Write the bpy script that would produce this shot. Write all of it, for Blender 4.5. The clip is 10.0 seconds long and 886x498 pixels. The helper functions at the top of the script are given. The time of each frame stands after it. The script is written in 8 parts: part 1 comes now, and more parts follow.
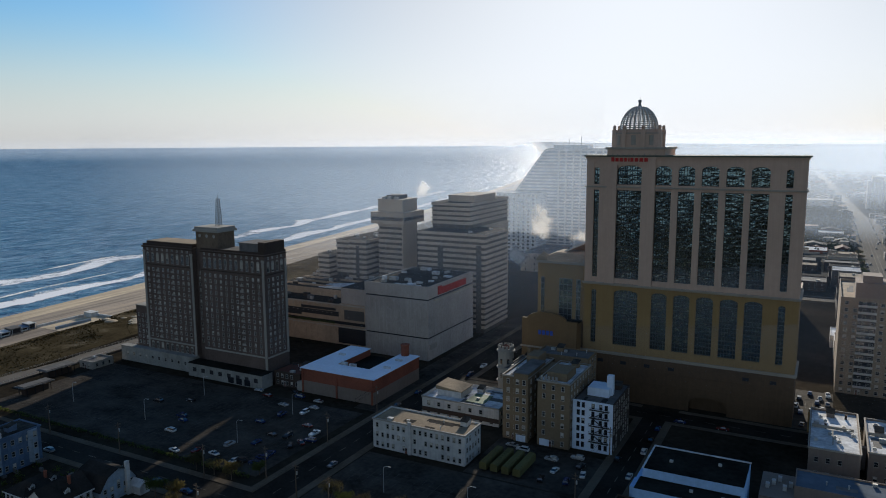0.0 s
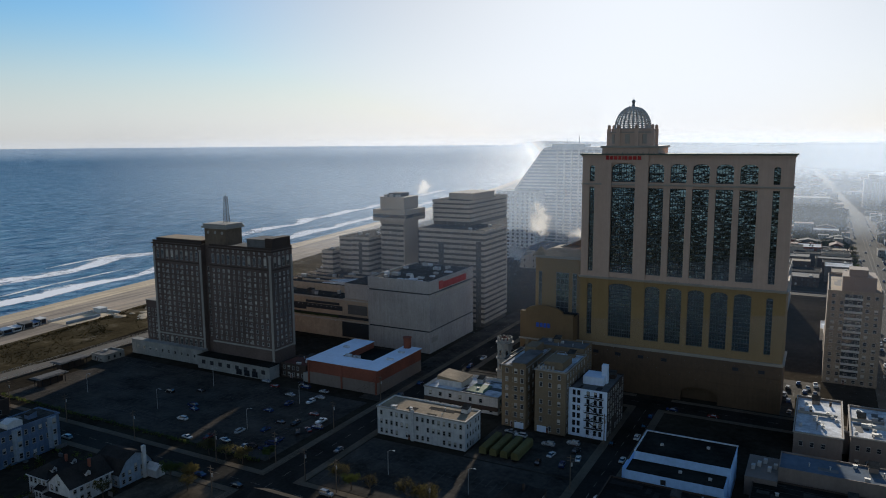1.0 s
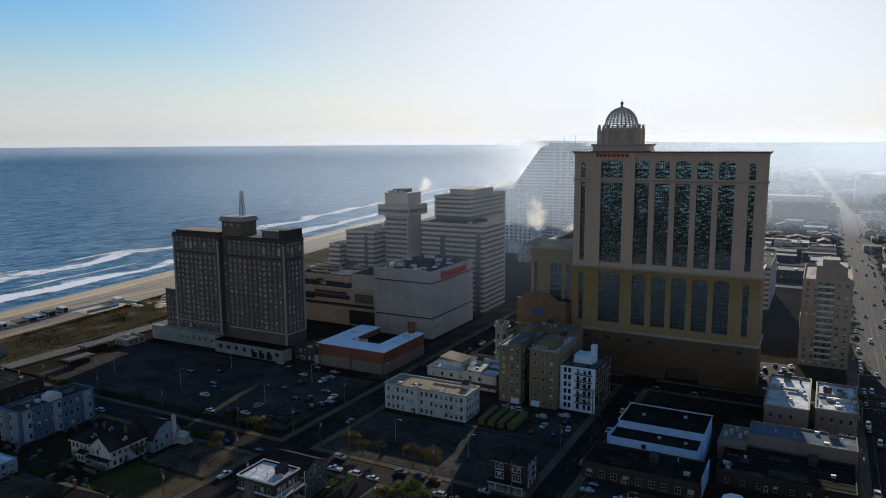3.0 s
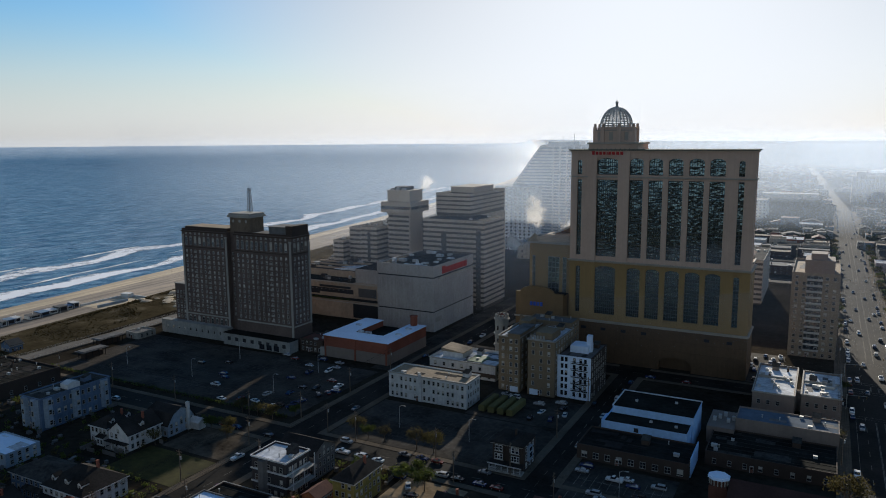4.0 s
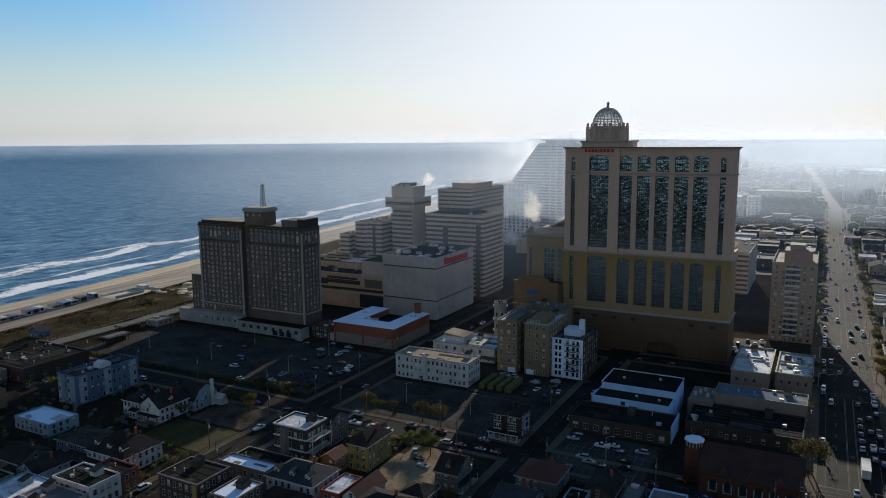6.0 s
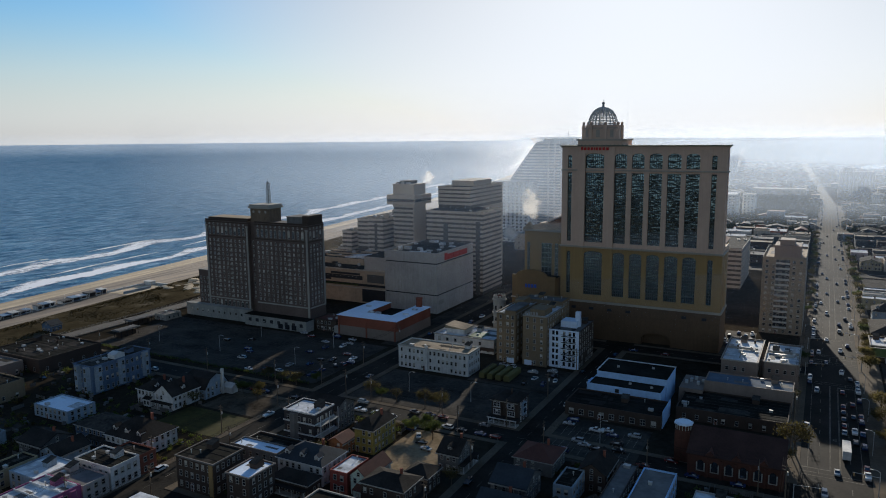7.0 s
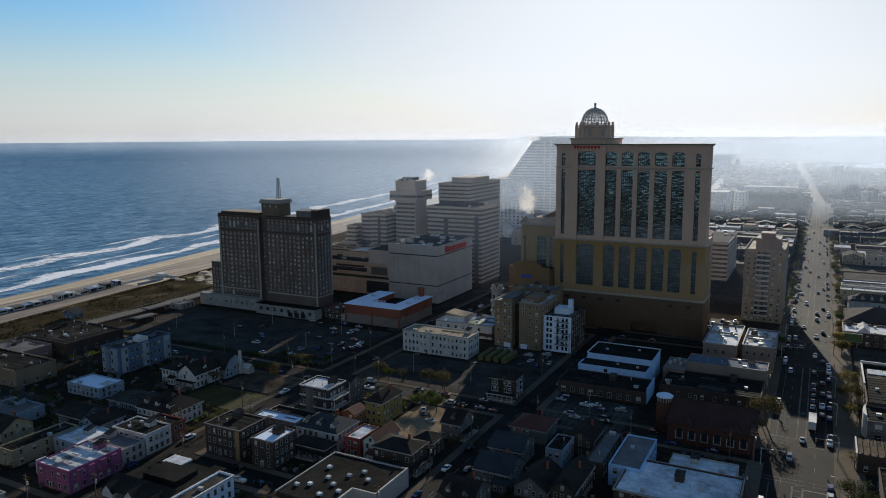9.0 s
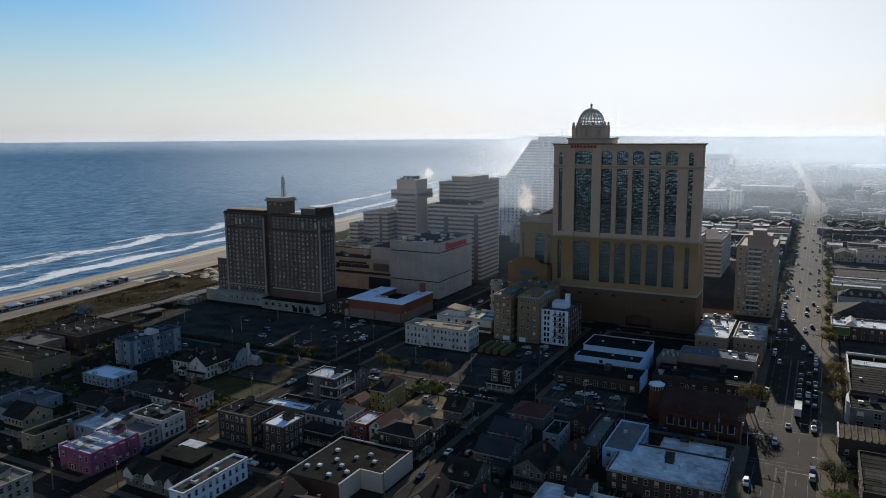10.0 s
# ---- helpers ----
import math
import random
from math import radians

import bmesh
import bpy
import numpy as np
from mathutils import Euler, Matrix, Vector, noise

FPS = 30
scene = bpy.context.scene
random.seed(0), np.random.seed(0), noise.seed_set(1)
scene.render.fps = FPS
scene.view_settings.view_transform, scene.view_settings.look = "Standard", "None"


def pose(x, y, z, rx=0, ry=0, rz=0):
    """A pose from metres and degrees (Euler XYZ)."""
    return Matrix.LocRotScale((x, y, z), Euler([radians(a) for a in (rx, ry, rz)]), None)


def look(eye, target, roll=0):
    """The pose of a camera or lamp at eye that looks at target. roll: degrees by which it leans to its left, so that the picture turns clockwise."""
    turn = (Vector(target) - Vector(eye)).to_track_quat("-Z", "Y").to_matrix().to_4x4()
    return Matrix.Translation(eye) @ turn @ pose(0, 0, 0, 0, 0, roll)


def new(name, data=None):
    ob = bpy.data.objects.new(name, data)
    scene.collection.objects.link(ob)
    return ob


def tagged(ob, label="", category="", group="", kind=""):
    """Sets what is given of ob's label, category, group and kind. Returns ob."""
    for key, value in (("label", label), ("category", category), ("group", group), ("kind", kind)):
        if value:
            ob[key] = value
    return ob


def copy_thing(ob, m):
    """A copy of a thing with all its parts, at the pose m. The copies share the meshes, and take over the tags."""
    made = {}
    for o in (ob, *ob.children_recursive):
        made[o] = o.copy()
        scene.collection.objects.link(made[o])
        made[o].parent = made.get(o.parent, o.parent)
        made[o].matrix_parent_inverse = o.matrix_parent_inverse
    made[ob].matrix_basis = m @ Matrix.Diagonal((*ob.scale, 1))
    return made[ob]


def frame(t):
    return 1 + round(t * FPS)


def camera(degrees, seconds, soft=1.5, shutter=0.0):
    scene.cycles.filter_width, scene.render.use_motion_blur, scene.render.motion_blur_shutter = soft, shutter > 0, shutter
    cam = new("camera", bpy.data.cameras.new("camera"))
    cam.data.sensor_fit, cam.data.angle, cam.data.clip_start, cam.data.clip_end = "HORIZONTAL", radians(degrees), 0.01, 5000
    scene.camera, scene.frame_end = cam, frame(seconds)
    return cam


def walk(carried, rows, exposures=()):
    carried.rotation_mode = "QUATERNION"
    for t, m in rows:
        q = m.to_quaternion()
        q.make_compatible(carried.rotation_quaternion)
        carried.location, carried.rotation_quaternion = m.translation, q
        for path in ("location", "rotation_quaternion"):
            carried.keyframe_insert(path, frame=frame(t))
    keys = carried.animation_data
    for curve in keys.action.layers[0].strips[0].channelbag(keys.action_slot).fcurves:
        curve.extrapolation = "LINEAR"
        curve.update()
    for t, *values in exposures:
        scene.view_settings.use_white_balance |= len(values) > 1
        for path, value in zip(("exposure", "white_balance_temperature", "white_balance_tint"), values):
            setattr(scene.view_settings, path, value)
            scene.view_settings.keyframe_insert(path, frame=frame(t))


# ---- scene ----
cam = camera(62.8, 10.0, soft=1.0)
PATH = [
    (0, (-0.099, -3.07, 111.47), (-1.024, -1.321, 111.178), -0.3),
    (0.5, (2.317, -8.223, 111.487), (1.393, -6.473, 111.194), -0.3),
    (1, (4.923, -13.531, 111.402), (3.998, -11.782, 111.108), -0.4),
    (1.5, (7.672, -19.109, 111.253), (6.747, -17.36, 110.959), -0.4),
    (2, (10.383, -24.896, 111.128), (9.458, -23.147, 110.833), -0.4),
    (2.5, (13.061, -30.642, 111.014), (12.137, -28.893, 110.719), -0.3),
    (4, (21.225, -47.799, 110.73), (20.3, -46.051, 110.432), -0.4),
    (4.5, (23.813, -53.475, 110.669), (22.888, -51.727, 110.369), -0.4),
    (5, (26.369, -59.208, 110.577), (25.445, -57.46, 110.276), -0.4),
    (5.5, (28.872, -64.936, 110.569), (27.948, -63.187, 110.268), -0.4),
    (6.8, (35.391, -79.931, 110.637), (34.47, -78.182, 110.333), -0.5),
    (7, (36.369, -82.244, 110.646), (35.449, -80.495, 110.341), -0.5),
    (7.5, (38.718, -88.052, 110.706), (37.8, -86.302, 110.399), -0.4),
    (8, (41.094, -93.907, 110.743), (40.178, -92.156, 110.435), -0.4),
    (8.5, (43.5, -99.683, 110.789), (42.585, -97.932, 110.481), -0.4),
    (9, (45.988, -105.504, 110.849), (45.075, -103.752, 110.54), -0.4),
    (9.5, (48.408, -111.315, 110.891), (47.496, -109.562, 110.581), -0.4),
    (10, (50.686, -117.241, 110.934), (49.776, -115.487, 110.624), -0.4),
]
walk(cam, [(t, look(e, a, r)) for t, e, a, r in PATH], [(0.0, 0.45, 6100, 10), (10.0, 0.45, 6100, 10)])

# ---- world, sun, exposure ----
SUN_AZ, SUN_EL = -11.9, 15.4
world = bpy.data.worlds.new("sky")
scene.world = world
world.use_nodes = True
wn = world.node_tree
wn.nodes.clear()
w_out = wn.nodes.new("ShaderNodeOutputWorld")
w_bg = wn.nodes.new("ShaderNodeBackground")
w_sky = wn.nodes.new("ShaderNodeTexSky")
w_sky.sky_type = "NISHITA"
w_sky.sun_disc = False
w_sky.sun_elevation = radians(SUN_EL)
w_sky.sun_rotation = radians(SUN_AZ)
w_sky.altitude = 50
w_sky.air_density = 1.0
w_sky.dust_density = 0.5
w_sky.ozone_density = 3.0
w_bg.inputs["Strength"].default_value = 0.073
# hazy air takes the colour out of the sky towards the horizon, all the way round
w_tc = wn.nodes.new("ShaderNodeTexCoord")
w_sep = wn.nodes.new("ShaderNodeSeparateXYZ")
w_rng = wn.nodes.new("ShaderNodeMapRange")
w_rng.interpolation_type = "SMOOTHSTEP"
for key, v in (("From Min", 0.0), ("From Max", 0.17), ("To Min", 0.85), ("To Max", 0.1)):
    w_rng.inputs[key].default_value = v
w_bw = wn.nodes.new("ShaderNodeRGBToBW")
w_pale = wn.nodes.new("ShaderNodeVectorMath")
w_pale.operation = "SCALE"
w_pale.inputs[0].default_value = (1.11, 1.13, 1.15)
w_mix = wn.nodes.new("ShaderNodeMix")
w_mix.data_type = "RGBA"
w_sat = wn.nodes.new("ShaderNodeHueSaturation")
w_sat.inputs["Saturation"].default_value = 1.4
w_sat.inputs["Value"].default_value = 1.15


def w_math(op, a, c=0.0):
    q = wn.nodes.new("ShaderNodeMath")
    q.operation = op
    for k, v in enumerate((a, c)):
        if isinstance(v, (int, float)):
            q.inputs[k].default_value = v
        else:
            wn.links.new(v, q.inputs[k])
    return q.outputs[0]


# thin high haze spreads the glare round the sun evenly over that half of the sky
w_rel = w_math("DIVIDE", w_math("MAXIMUM", w_bw.outputs[0], 0.01), 5.8)
w_soft = w_math("DIVIDE", w_math("SUBTRACT", 1.0, w_math("EXPONENT", w_math("MULTIPLY", w_rel, -1.0))), w_rel)
w_even = wn.nodes.new("ShaderNodeVectorMath")
w_even.operation = "SCALE"
wn.links.new(w_tc.outputs["Generated"], w_sep.inputs[0])
wn.links.new(w_sep.outputs["Z"], w_rng.inputs["Value"])
wn.links.new(w_sky.outputs[0], w_bw.inputs[0])
wn.links.new(w_bw.outputs[0], w_pale.inputs["Scale"])
w_near = wn.nodes.new("ShaderNodeMapRange")
w_near.interpolation_type = "SMOOTHSTEP"
for key, v in (("From Min", 0.74), ("From Max", 1.0), ("To Min", 0.0), ("To Max", 0.97)):
    w_near.inputs[key].default_value = v
w_dot = wn.nodes.new("ShaderNodeVectorMath")
w_dot.operation = "DOT_PRODUCT"
w_dot.inputs[1].default_value = (math.sin(radians(SUN_AZ)) * math.cos(radians(SUN_EL)), math.cos(radians(SUN_AZ)) * math.cos(radians(SUN_EL)), math.sin(radians(SUN_EL)))
wn.links.new(w_tc.outputs["Generated"], w_dot.inputs[0])
wn.links.new(w_dot.outputs["Value"], w_near.inputs["Value"])
w_back = wn.nodes.new("ShaderNodeMapRange")
w_back.interpolation_type = "SMOOTHSTEP"
for key, v in (("From Min", 0.5), ("From Max", -0.1), ("To Min", 0.0), ("To Max", 0.58)):
    w_back.inputs[key].default_value = v
wn.links.new(w_dot.outputs["Value"], w_back.inputs["Value"])
wn.links.new(w_math("MAXIMUM", w_math("MAXIMUM", w_rng.outputs[0], w_near.outputs[0]), w_back.outputs[0]), w_mix.inputs[0])
wn.links.new(w_sky.outputs[0], w_sat.inputs["Color"])
wn.links.new(w_sat.outputs[0], w_mix.inputs[6])
wn.links.new(w_pale.outputs[0], w_mix.inputs[7])
wn.links.new(w_mix.outputs[2], w_even.inputs[0])
# a clear sky darkens towards the zenith
w_zen = wn.nodes.new("ShaderNodeMapRange")
w_zen.interpolation_type = "SMOOTHSTEP"
for key, v in (("From Min", 0.26), ("From Max", 0.8), ("To Min", 1.5), ("To Max", 1.4)):
    w_zen.inputs[key].default_value = v
wn.links.new(w_sep.outputs["Z"], w_zen.inputs["Value"])
wn.links.new(w_math("MULTIPLY", w_soft, w_zen.outputs[0]), w_even.inputs["Scale"])
wn.links.new(w_even.outputs[0], w_bg.inputs["Color"])
wn.links.new(w_bg.outputs[0], w_out.inputs["Surface"])
sun = new("sun", bpy.data.lights.new("sun", "SUN"))
sun.data.energy = 5.0
sun.data.angle = radians(0.6)
sun.data.color = (1.0, 0.9, 0.74)
az, el = radians(SUN_AZ), radians(SUN_EL)
sun.matrix_world = look((0, 0, 0), (-math.sin(az) * math.cos(el), -math.cos(az) * math.cos(el), -math.sin(el)))


# ---- materials ----
MATS = {}


def mat(name, color, rough=0.85, metal=0.0, var=0.22, grain=1.5, broad=0.08, bump=0.25, streak=0.0, per=0.0, spec=0.18):
    """A weathered surface: broad stains, fine grain, rain streaks, a little relief, and a shade of its own for each piece."""
    m = bpy.data.materials.new(name)
    m.use_nodes = True
    t = m.node_tree
    n, l = t.nodes, t.links
    b = n["Principled BSDF"]
    geo = n.new("ShaderNodeNewGeometry")

    def noise_at(scale, detail, vec):
        q = n.new("ShaderNodeTexNoise")
        q.inputs["Scale"].default_value = scale
        q.inputs["Detail"].default_value = detail
        q.inputs["Roughness"].default_value = 0.6
        l.new(vec, q.inputs["Vector"])
        return q.outputs["Fac"]

    def math_node(op, a, c):
        q = n.new("ShaderNodeMath")
        q.operation = op
        for k, v in enumerate((a, c)):
            if isinstance(v, (int, float)):
                q.inputs[k].default_value = v
            else:
                l.new(v, q.inputs[k])
        return q.outputs[0]

    pos = geo.outputs["Position"]
    fine = noise_at(grain, 6, pos)
    wide = noise_at(broad, 4, pos)
    tot = math_node("ADD", math_node("MULTIPLY", math_node("SUBTRACT", fine, 0.5), var * 1.6), math_node("MULTIPLY", math_node("SUBTRACT", wide, 0.5), var * 2.6))
    if streak:
        mp = n.new("ShaderNodeMapping")
        mp.inputs["Scale"].default_value = (1.1, 1.1, 0.06)
        l.new(pos, mp.inputs["Vector"])
        tot = math_node("ADD", tot, math_node("MULTIPLY", math_node("SUBTRACT", noise_at(1.0, 4, mp.outputs[0]), 0.5), streak * 2))
    if per:
        info = n.new("ShaderNodeObjectInfo")
        tot = math_node("ADD", tot, math_node("MULTIPLY", math_node("SUBTRACT", info.outputs["Random"], 0.5), per * 2))
    gain = math_node("MAXIMUM", math_node("ADD", tot, 1.0), 0.15)
    mul = n.new("ShaderNodeVectorMath")
    mul.operation = "SCALE"
    mul.inputs[0].default_value = (color[0] * 1.07, color[1], color[2] * 0.89)
    l.new(gain, mul.inputs["Scale"])
    l.new(mul.outputs[0], b.inputs["Base Color"])
    b.inputs["Roughness"].default_value = rough
    b.inputs["Metallic"].default_value = metal
    b.inputs["Specular IOR Level"].default_value = spec
    if bump:
        bp = n.new("ShaderNodeBump")
        bp.inputs["Strength"].default_value = bump
        bp.inputs["Distance"].default_value = 0.12
        l.new(fine, bp.inputs["Height"])
        l.new(bp.outputs[0], b.inputs["Normal"])
    MATS[name] = m
    return m


def glass_mat(name, color, rough, wave, scale, stretch=(1, 1, 1), metal=0.0):
    """Window glass seen from outside: dark behind, mirror-like, a little uneven."""
    m = bpy.data.materials.new(name)
    m.use_nodes = True
    t = m.node_tree
    n, l = t.nodes, t.links
    b = n["Principled BSDF"]
    b.inputs["Base Color"].default_value = (*color, 1)
    b.inputs["Roughness"].default_value = rough
    b.inputs["Metallic"].default_value = metal
    b.inputs["Specular IOR Level"].default_value = 0.9
    b.inputs["IOR"].default_value = 1.6
    geo = n.new("ShaderNodeNewGeometry")
    mp = n.new("ShaderNodeMapping")
    mp.inputs["Scale"].default_value = stretch
    l.new(geo.outputs["Position"], mp.inputs["Vector"])
    q = n.new("ShaderNodeTexNoise")
    q.inputs["Scale"].default_value = scale
    q.inputs["Detail"].default_value = 3
    l.new(mp.outputs[0], q.inputs["Vector"])
    bp = n.new("ShaderNodeBump")
    bp.inputs["Strength"].default_value = wave
    bp.inputs["Distance"].default_value = 0.3
    l.new(q.outputs["Fac"], bp.inputs["Height"])
    l.new(bp.outputs[0], b.inputs["Normal"])
    MATS[name] = m
    return m


ASPHALT = mat("asphalt", (0.0235, 0.0215, 0.019), 0.85, var=1.0, grain=0.9, broad=0.05, bump=0.25, spec=0.05)
LOT = mat("lot_asphalt", (0.05, 0.045, 0.04), 0.92, var=1.0, grain=0.5, broad=0.07, bump=0.2, spec=0.03)
GROUND = mat("town_ground", (0.032, 0.028, 0.022), 0.95, var=0.9, grain=0.4, broad=0.03, bump=0.3, spec=0.0)
PAVE = mat("pavement_concrete", (0.108, 0.09, 0.07), 0.9, var=0.5, grain=0.8, broad=0.06, bump=0.15, spec=0.03)
PAINT = mat("road_paint", (0.2, 0.19, 0.17), 0.9, var=1.0, grain=1.2, spec=0.03)
FADED = mat("faded_road_paint", (0.07, 0.069, 0.066), 0.85, var=0.9, grain=0.8, broad=0.15)
SAND_PALE = mat("pale_sand", (0.5, 0.42, 0.31), 0.95, var=0.3, grain=0.25, broad=0.02, bump=0.5)
SAND = mat("sand", (0.29, 0.245, 0.2), 0.95, var=0.3, grain=0.25, broad=0.02, bump=0.5)
def banded_sand(m, dark):
    """Wrack lines and damp bands that run along the shore."""
    t = m.node_tree
    n, l = t.nodes, t.links
    b = n["Principled BSDF"]
    src = b.inputs["Base Color"].links[0].from_socket
    geo, mp, q, r, x = [n.new("ShaderNode" + k) for k in ("NewGeometry", "Mapping", "TexNoise", "MapRange", "Mix")]
    mp.inputs["Rotation"].default_value = (0, 0, radians(-6.2))
    mp.inputs["Scale"].default_value = (0.16, 0.006, 0.1)
    q.inputs["Scale"].default_value = 1.0
    q.inputs["Detail"].default_value = 7
    q.inputs["Roughness"].default_value = 0.7
    r.inputs["From Min"].default_value = 0.42
    r.inputs["From Max"].default_value = 0.66
    x.data_type = "RGBA"
    l.new(geo.outputs["Position"], mp.inputs["Vector"])
    l.new(mp.outputs[0], q.inputs["Vector"])
    l.new(q.outputs["Fac"], r.inputs["Value"])
    l.new(r.outputs[0], x.inputs[0])
    l.new(src, x.inputs[6])
    x.inputs[7].default_value = (*dark, 1)
    l.new(x.outputs[2], b.inputs["Base Color"])


banded_sand(SAND, (0.15, 0.125, 0.1))
banded_sand(SAND_PALE, (0.29, 0.235, 0.16))


def two_tone(name, low, high, scale, edge=0.08):
    """Ground cover that breaks up into two colours."""
    m = mat(name, high, 0.95, var=0.7, grain=0.5, broad=0.05, bump=0.8, spec=0.0)
    t = m.node_tree
    n, l = t.nodes, t.links
    b = n["Principled BSDF"]
    src = b.inputs["Base Color"].links[0].from_socket
    geo = n.new("ShaderNodeNewGeometry")
    q = n.new("ShaderNodeTexNoise")
    q.inputs["Scale"].default_value = scale
    q.inputs["Detail"].default_value = 8
    q.inputs["Roughness"].default_value = 0.7
    l.new(geo.outputs["Position"], q.inputs["Vector"])
    r = n.new("ShaderNodeMapRange")
    r.inputs["From Min"].default_value = 0.64 - edge
    r.inputs["From Max"].default_value = 0.64 + edge
    l.new(q.outputs["Fac"], r.inputs["Value"])
    x = n.new("ShaderNodeMix")
    x.data_type = "RGBA"
    l.new(r.outputs[0], x.inputs[0])
    l.new(src, x.inputs[6])
    x.inputs[7].default_value = (*low, 1)
    l.new(x.outputs[2], b.inputs["Base Color"])
    return m


GRASS = two_tone("dune_grass_and_sand", (0.17, 0.14, 0.1), (0.06, 0.05, 0.031), 0.05)
LAWN = mat("lawn", (0.043, 0.04, 0.009), 0.95, var=0.8, grain=0.6, broad=0.08, bump=0.5)
DIRT = two_tone("dirt", (0.09, 0.072, 0.05), (0.27, 0.21, 0.14), 0.12, 0.14)
FOAM = mat("foam", (0.82, 0.84, 0.85), 0.7, var=0.2, grain=0.3, broad=0.05, bump=0.5)
BOARDS = mat("boardwalk_wood", (0.12, 0.108, 0.094), 0.85, var=0.25, grain=0.6)
STUCCO = mat("beige_stucco", (0.5, 0.365, 0.29), 0.85, var=0.12, grain=0.5, broad=0.03, streak=0.12)
OCHRE = mat("ochre_stucco", (0.285, 0.19, 0.086), 0.85, var=0.14, grain=0.5, broad=0.03, streak=0.14)
PODIUM = mat("brown_stucco", (0.11, 0.07, 0.04), 0.85, var=0.3, grain=0.5, broad=0.03, streak=0.18)
OCHRE_SHADED = mat("brown_ochre_stucco", (0.18, 0.12, 0.066), 0.85, var=0.2, grain=0.5, broad=0.05, streak=0.14)
LEDGE = mat("stone_ledge", (0.33, 0.3, 0.26), 0.8, var=0.2, grain=0.8)
COPING = mat("green_coping", (0.1, 0.12, 0.1), 0.8, var=0.2, spec=0.03)
IRON = mat("dome_steel", (0.2, 0.21, 0.22), 0.45, metal=0.7, var=0.2)
SIGN_RED = mat("sign_red", (0.4, 0.03, 0.025), 0.45, var=0.1, bump=0)
SIGN_BLUE = mat("sign_blue", (0.04, 0.09, 0.4), 0.45, var=0.1, bump=0)
BRICK_DARK = mat("dark_brick", (0.12, 0.092, 0.082), 0.9, var=0.4, grain=1.2, broad=0.05, streak=0.15, bump=0.4)
BRICK_TAN = mat("tan_brick", (0.195, 0.15, 0.1), 0.9, var=0.35, grain=1.2, broad=0.06, streak=0.12, bump=0.4)
BRICK_RED = mat("red_brick", (0.21, 0.075, 0.05), 0.9, var=0.4, grain=1.2, broad=0.06, bump=0.4)
BRICK_BROWN = mat("brown_brick", (0.062, 0.046, 0.038), 0.9, var=0.3, grain=1.2, broad=0.06, bump=0.4)
TRIM = mat("pale_trim", (0.3, 0.29, 0.27), 0.8, var=0.2, grain=1.0)
WHITE = mat("white_paint", (0.49, 0.498, 0.508), 0.75, var=0.32, grain=0.8, broad=0.1, streak=0.24)
TANCON = mat("tan_concrete", (0.2, 0.165, 0.145), 0.85, var=0.2, grain=0.8, broad=0.05, streak=0.15)
SNOW = mat("bright_white_paint", (0.62, 0.73, 0.9), 0.6, var=0.12, grain=0.8, broad=0.1, streak=0.1)
SASH = mat("sash_grey", (0.42, 0.41, 0.39), 0.7, var=0.2)
CONCRETE = mat("grey_concrete", (0.37, 0.35, 0.34), 0.85, var=0.32, grain=0.6, broad=0.04, streak=0.3)
BAND = mat("beige_concrete_band", (0.4, 0.362, 0.32), 0.85, var=0.28, grain=0.8, broad=0.04, streak=0.1)
CASINO = mat("tan_casino_wall", (0.38, 0.3, 0.225), 0.85, var=0.4, grain=0.6, broad=0.05, streak=0.2)
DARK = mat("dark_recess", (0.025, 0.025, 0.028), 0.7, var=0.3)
ROOF_DARK = mat("tar_roof", (0.018, 0.0185, 0.017), 0.95, var=0.9, grain=0.6, broad=0.09, bump=0.3, spec=0.02)
ROOF_GREY = mat("grey_roof", (0.13, 0.13, 0.132), 0.85, var=0.6, grain=0.5, broad=0.09, bump=0.2, spec=0.06)
ROOF_WHITE = mat("white_roof", (0.5, 0.535, 0.59), 0.85, var=0.85, grain=0.5, broad=0.1, bump=0.2, spec=0.03)
ROOF_TAN = mat("gravel_roof", (0.25, 0.2, 0.14), 0.9, var=0.5, grain=0.9, broad=0.1, bump=0.4)
ROOF_RED = mat("red_shingle", (0.1, 0.042, 0.032), 0.85, var=0.35, grain=1.5, broad=0.15, bump=0.5)
SHINGLE = mat("shingle_roof", (0.03, 0.027, 0.025), 0.95, var=0.7, grain=1.6, broad=0.15, bump=0.5, spec=0.06)
SHINGLE_BLUE = mat("blue_grey_shingle", (0.034, 0.04, 0.047), 0.9, var=0.5, grain=1.6, broad=0.15, bump=0.5)
FELT = mat("roofing_felt", (0.05, 0.048, 0.045), 0.95, var=0.8, grain=0.8, broad=0.2, bump=0.3, spec=0.02)
METAL = mat("galvanised_metal", (0.42, 0.43, 0.44), 0.6, metal=0.4, var=0.25)
WOODPOLE = mat("pole_wood", (0.13, 0.1, 0.075), 0.9, var=0.3)
BARK = mat("bark", (0.1, 0.075, 0.055), 0.95, var=0.4, grain=4, bump=0.6)
WIRE = mat("cable_black", (0.02, 0.02, 0.02), 0.95, bump=0, var=0.05, spec=0.02)
GLASS = glass_mat("window_glass", (0.02, 0.025, 0.03), 0.08, 0.12, 0.5)
TOWER_GLASS = glass_mat("mirror_glass", (0.15, 0.205, 0.215), 0.03, 0.6, 0.5, (1.0, 1.0, 1.3), 1.0)
SMOKED_GLASS = glass_mat("smoked_glass", (0.12, 0.18, 0.165), 0.2, 0.35, 0.9, (0.3, 0.3, 1.0), 1.0)
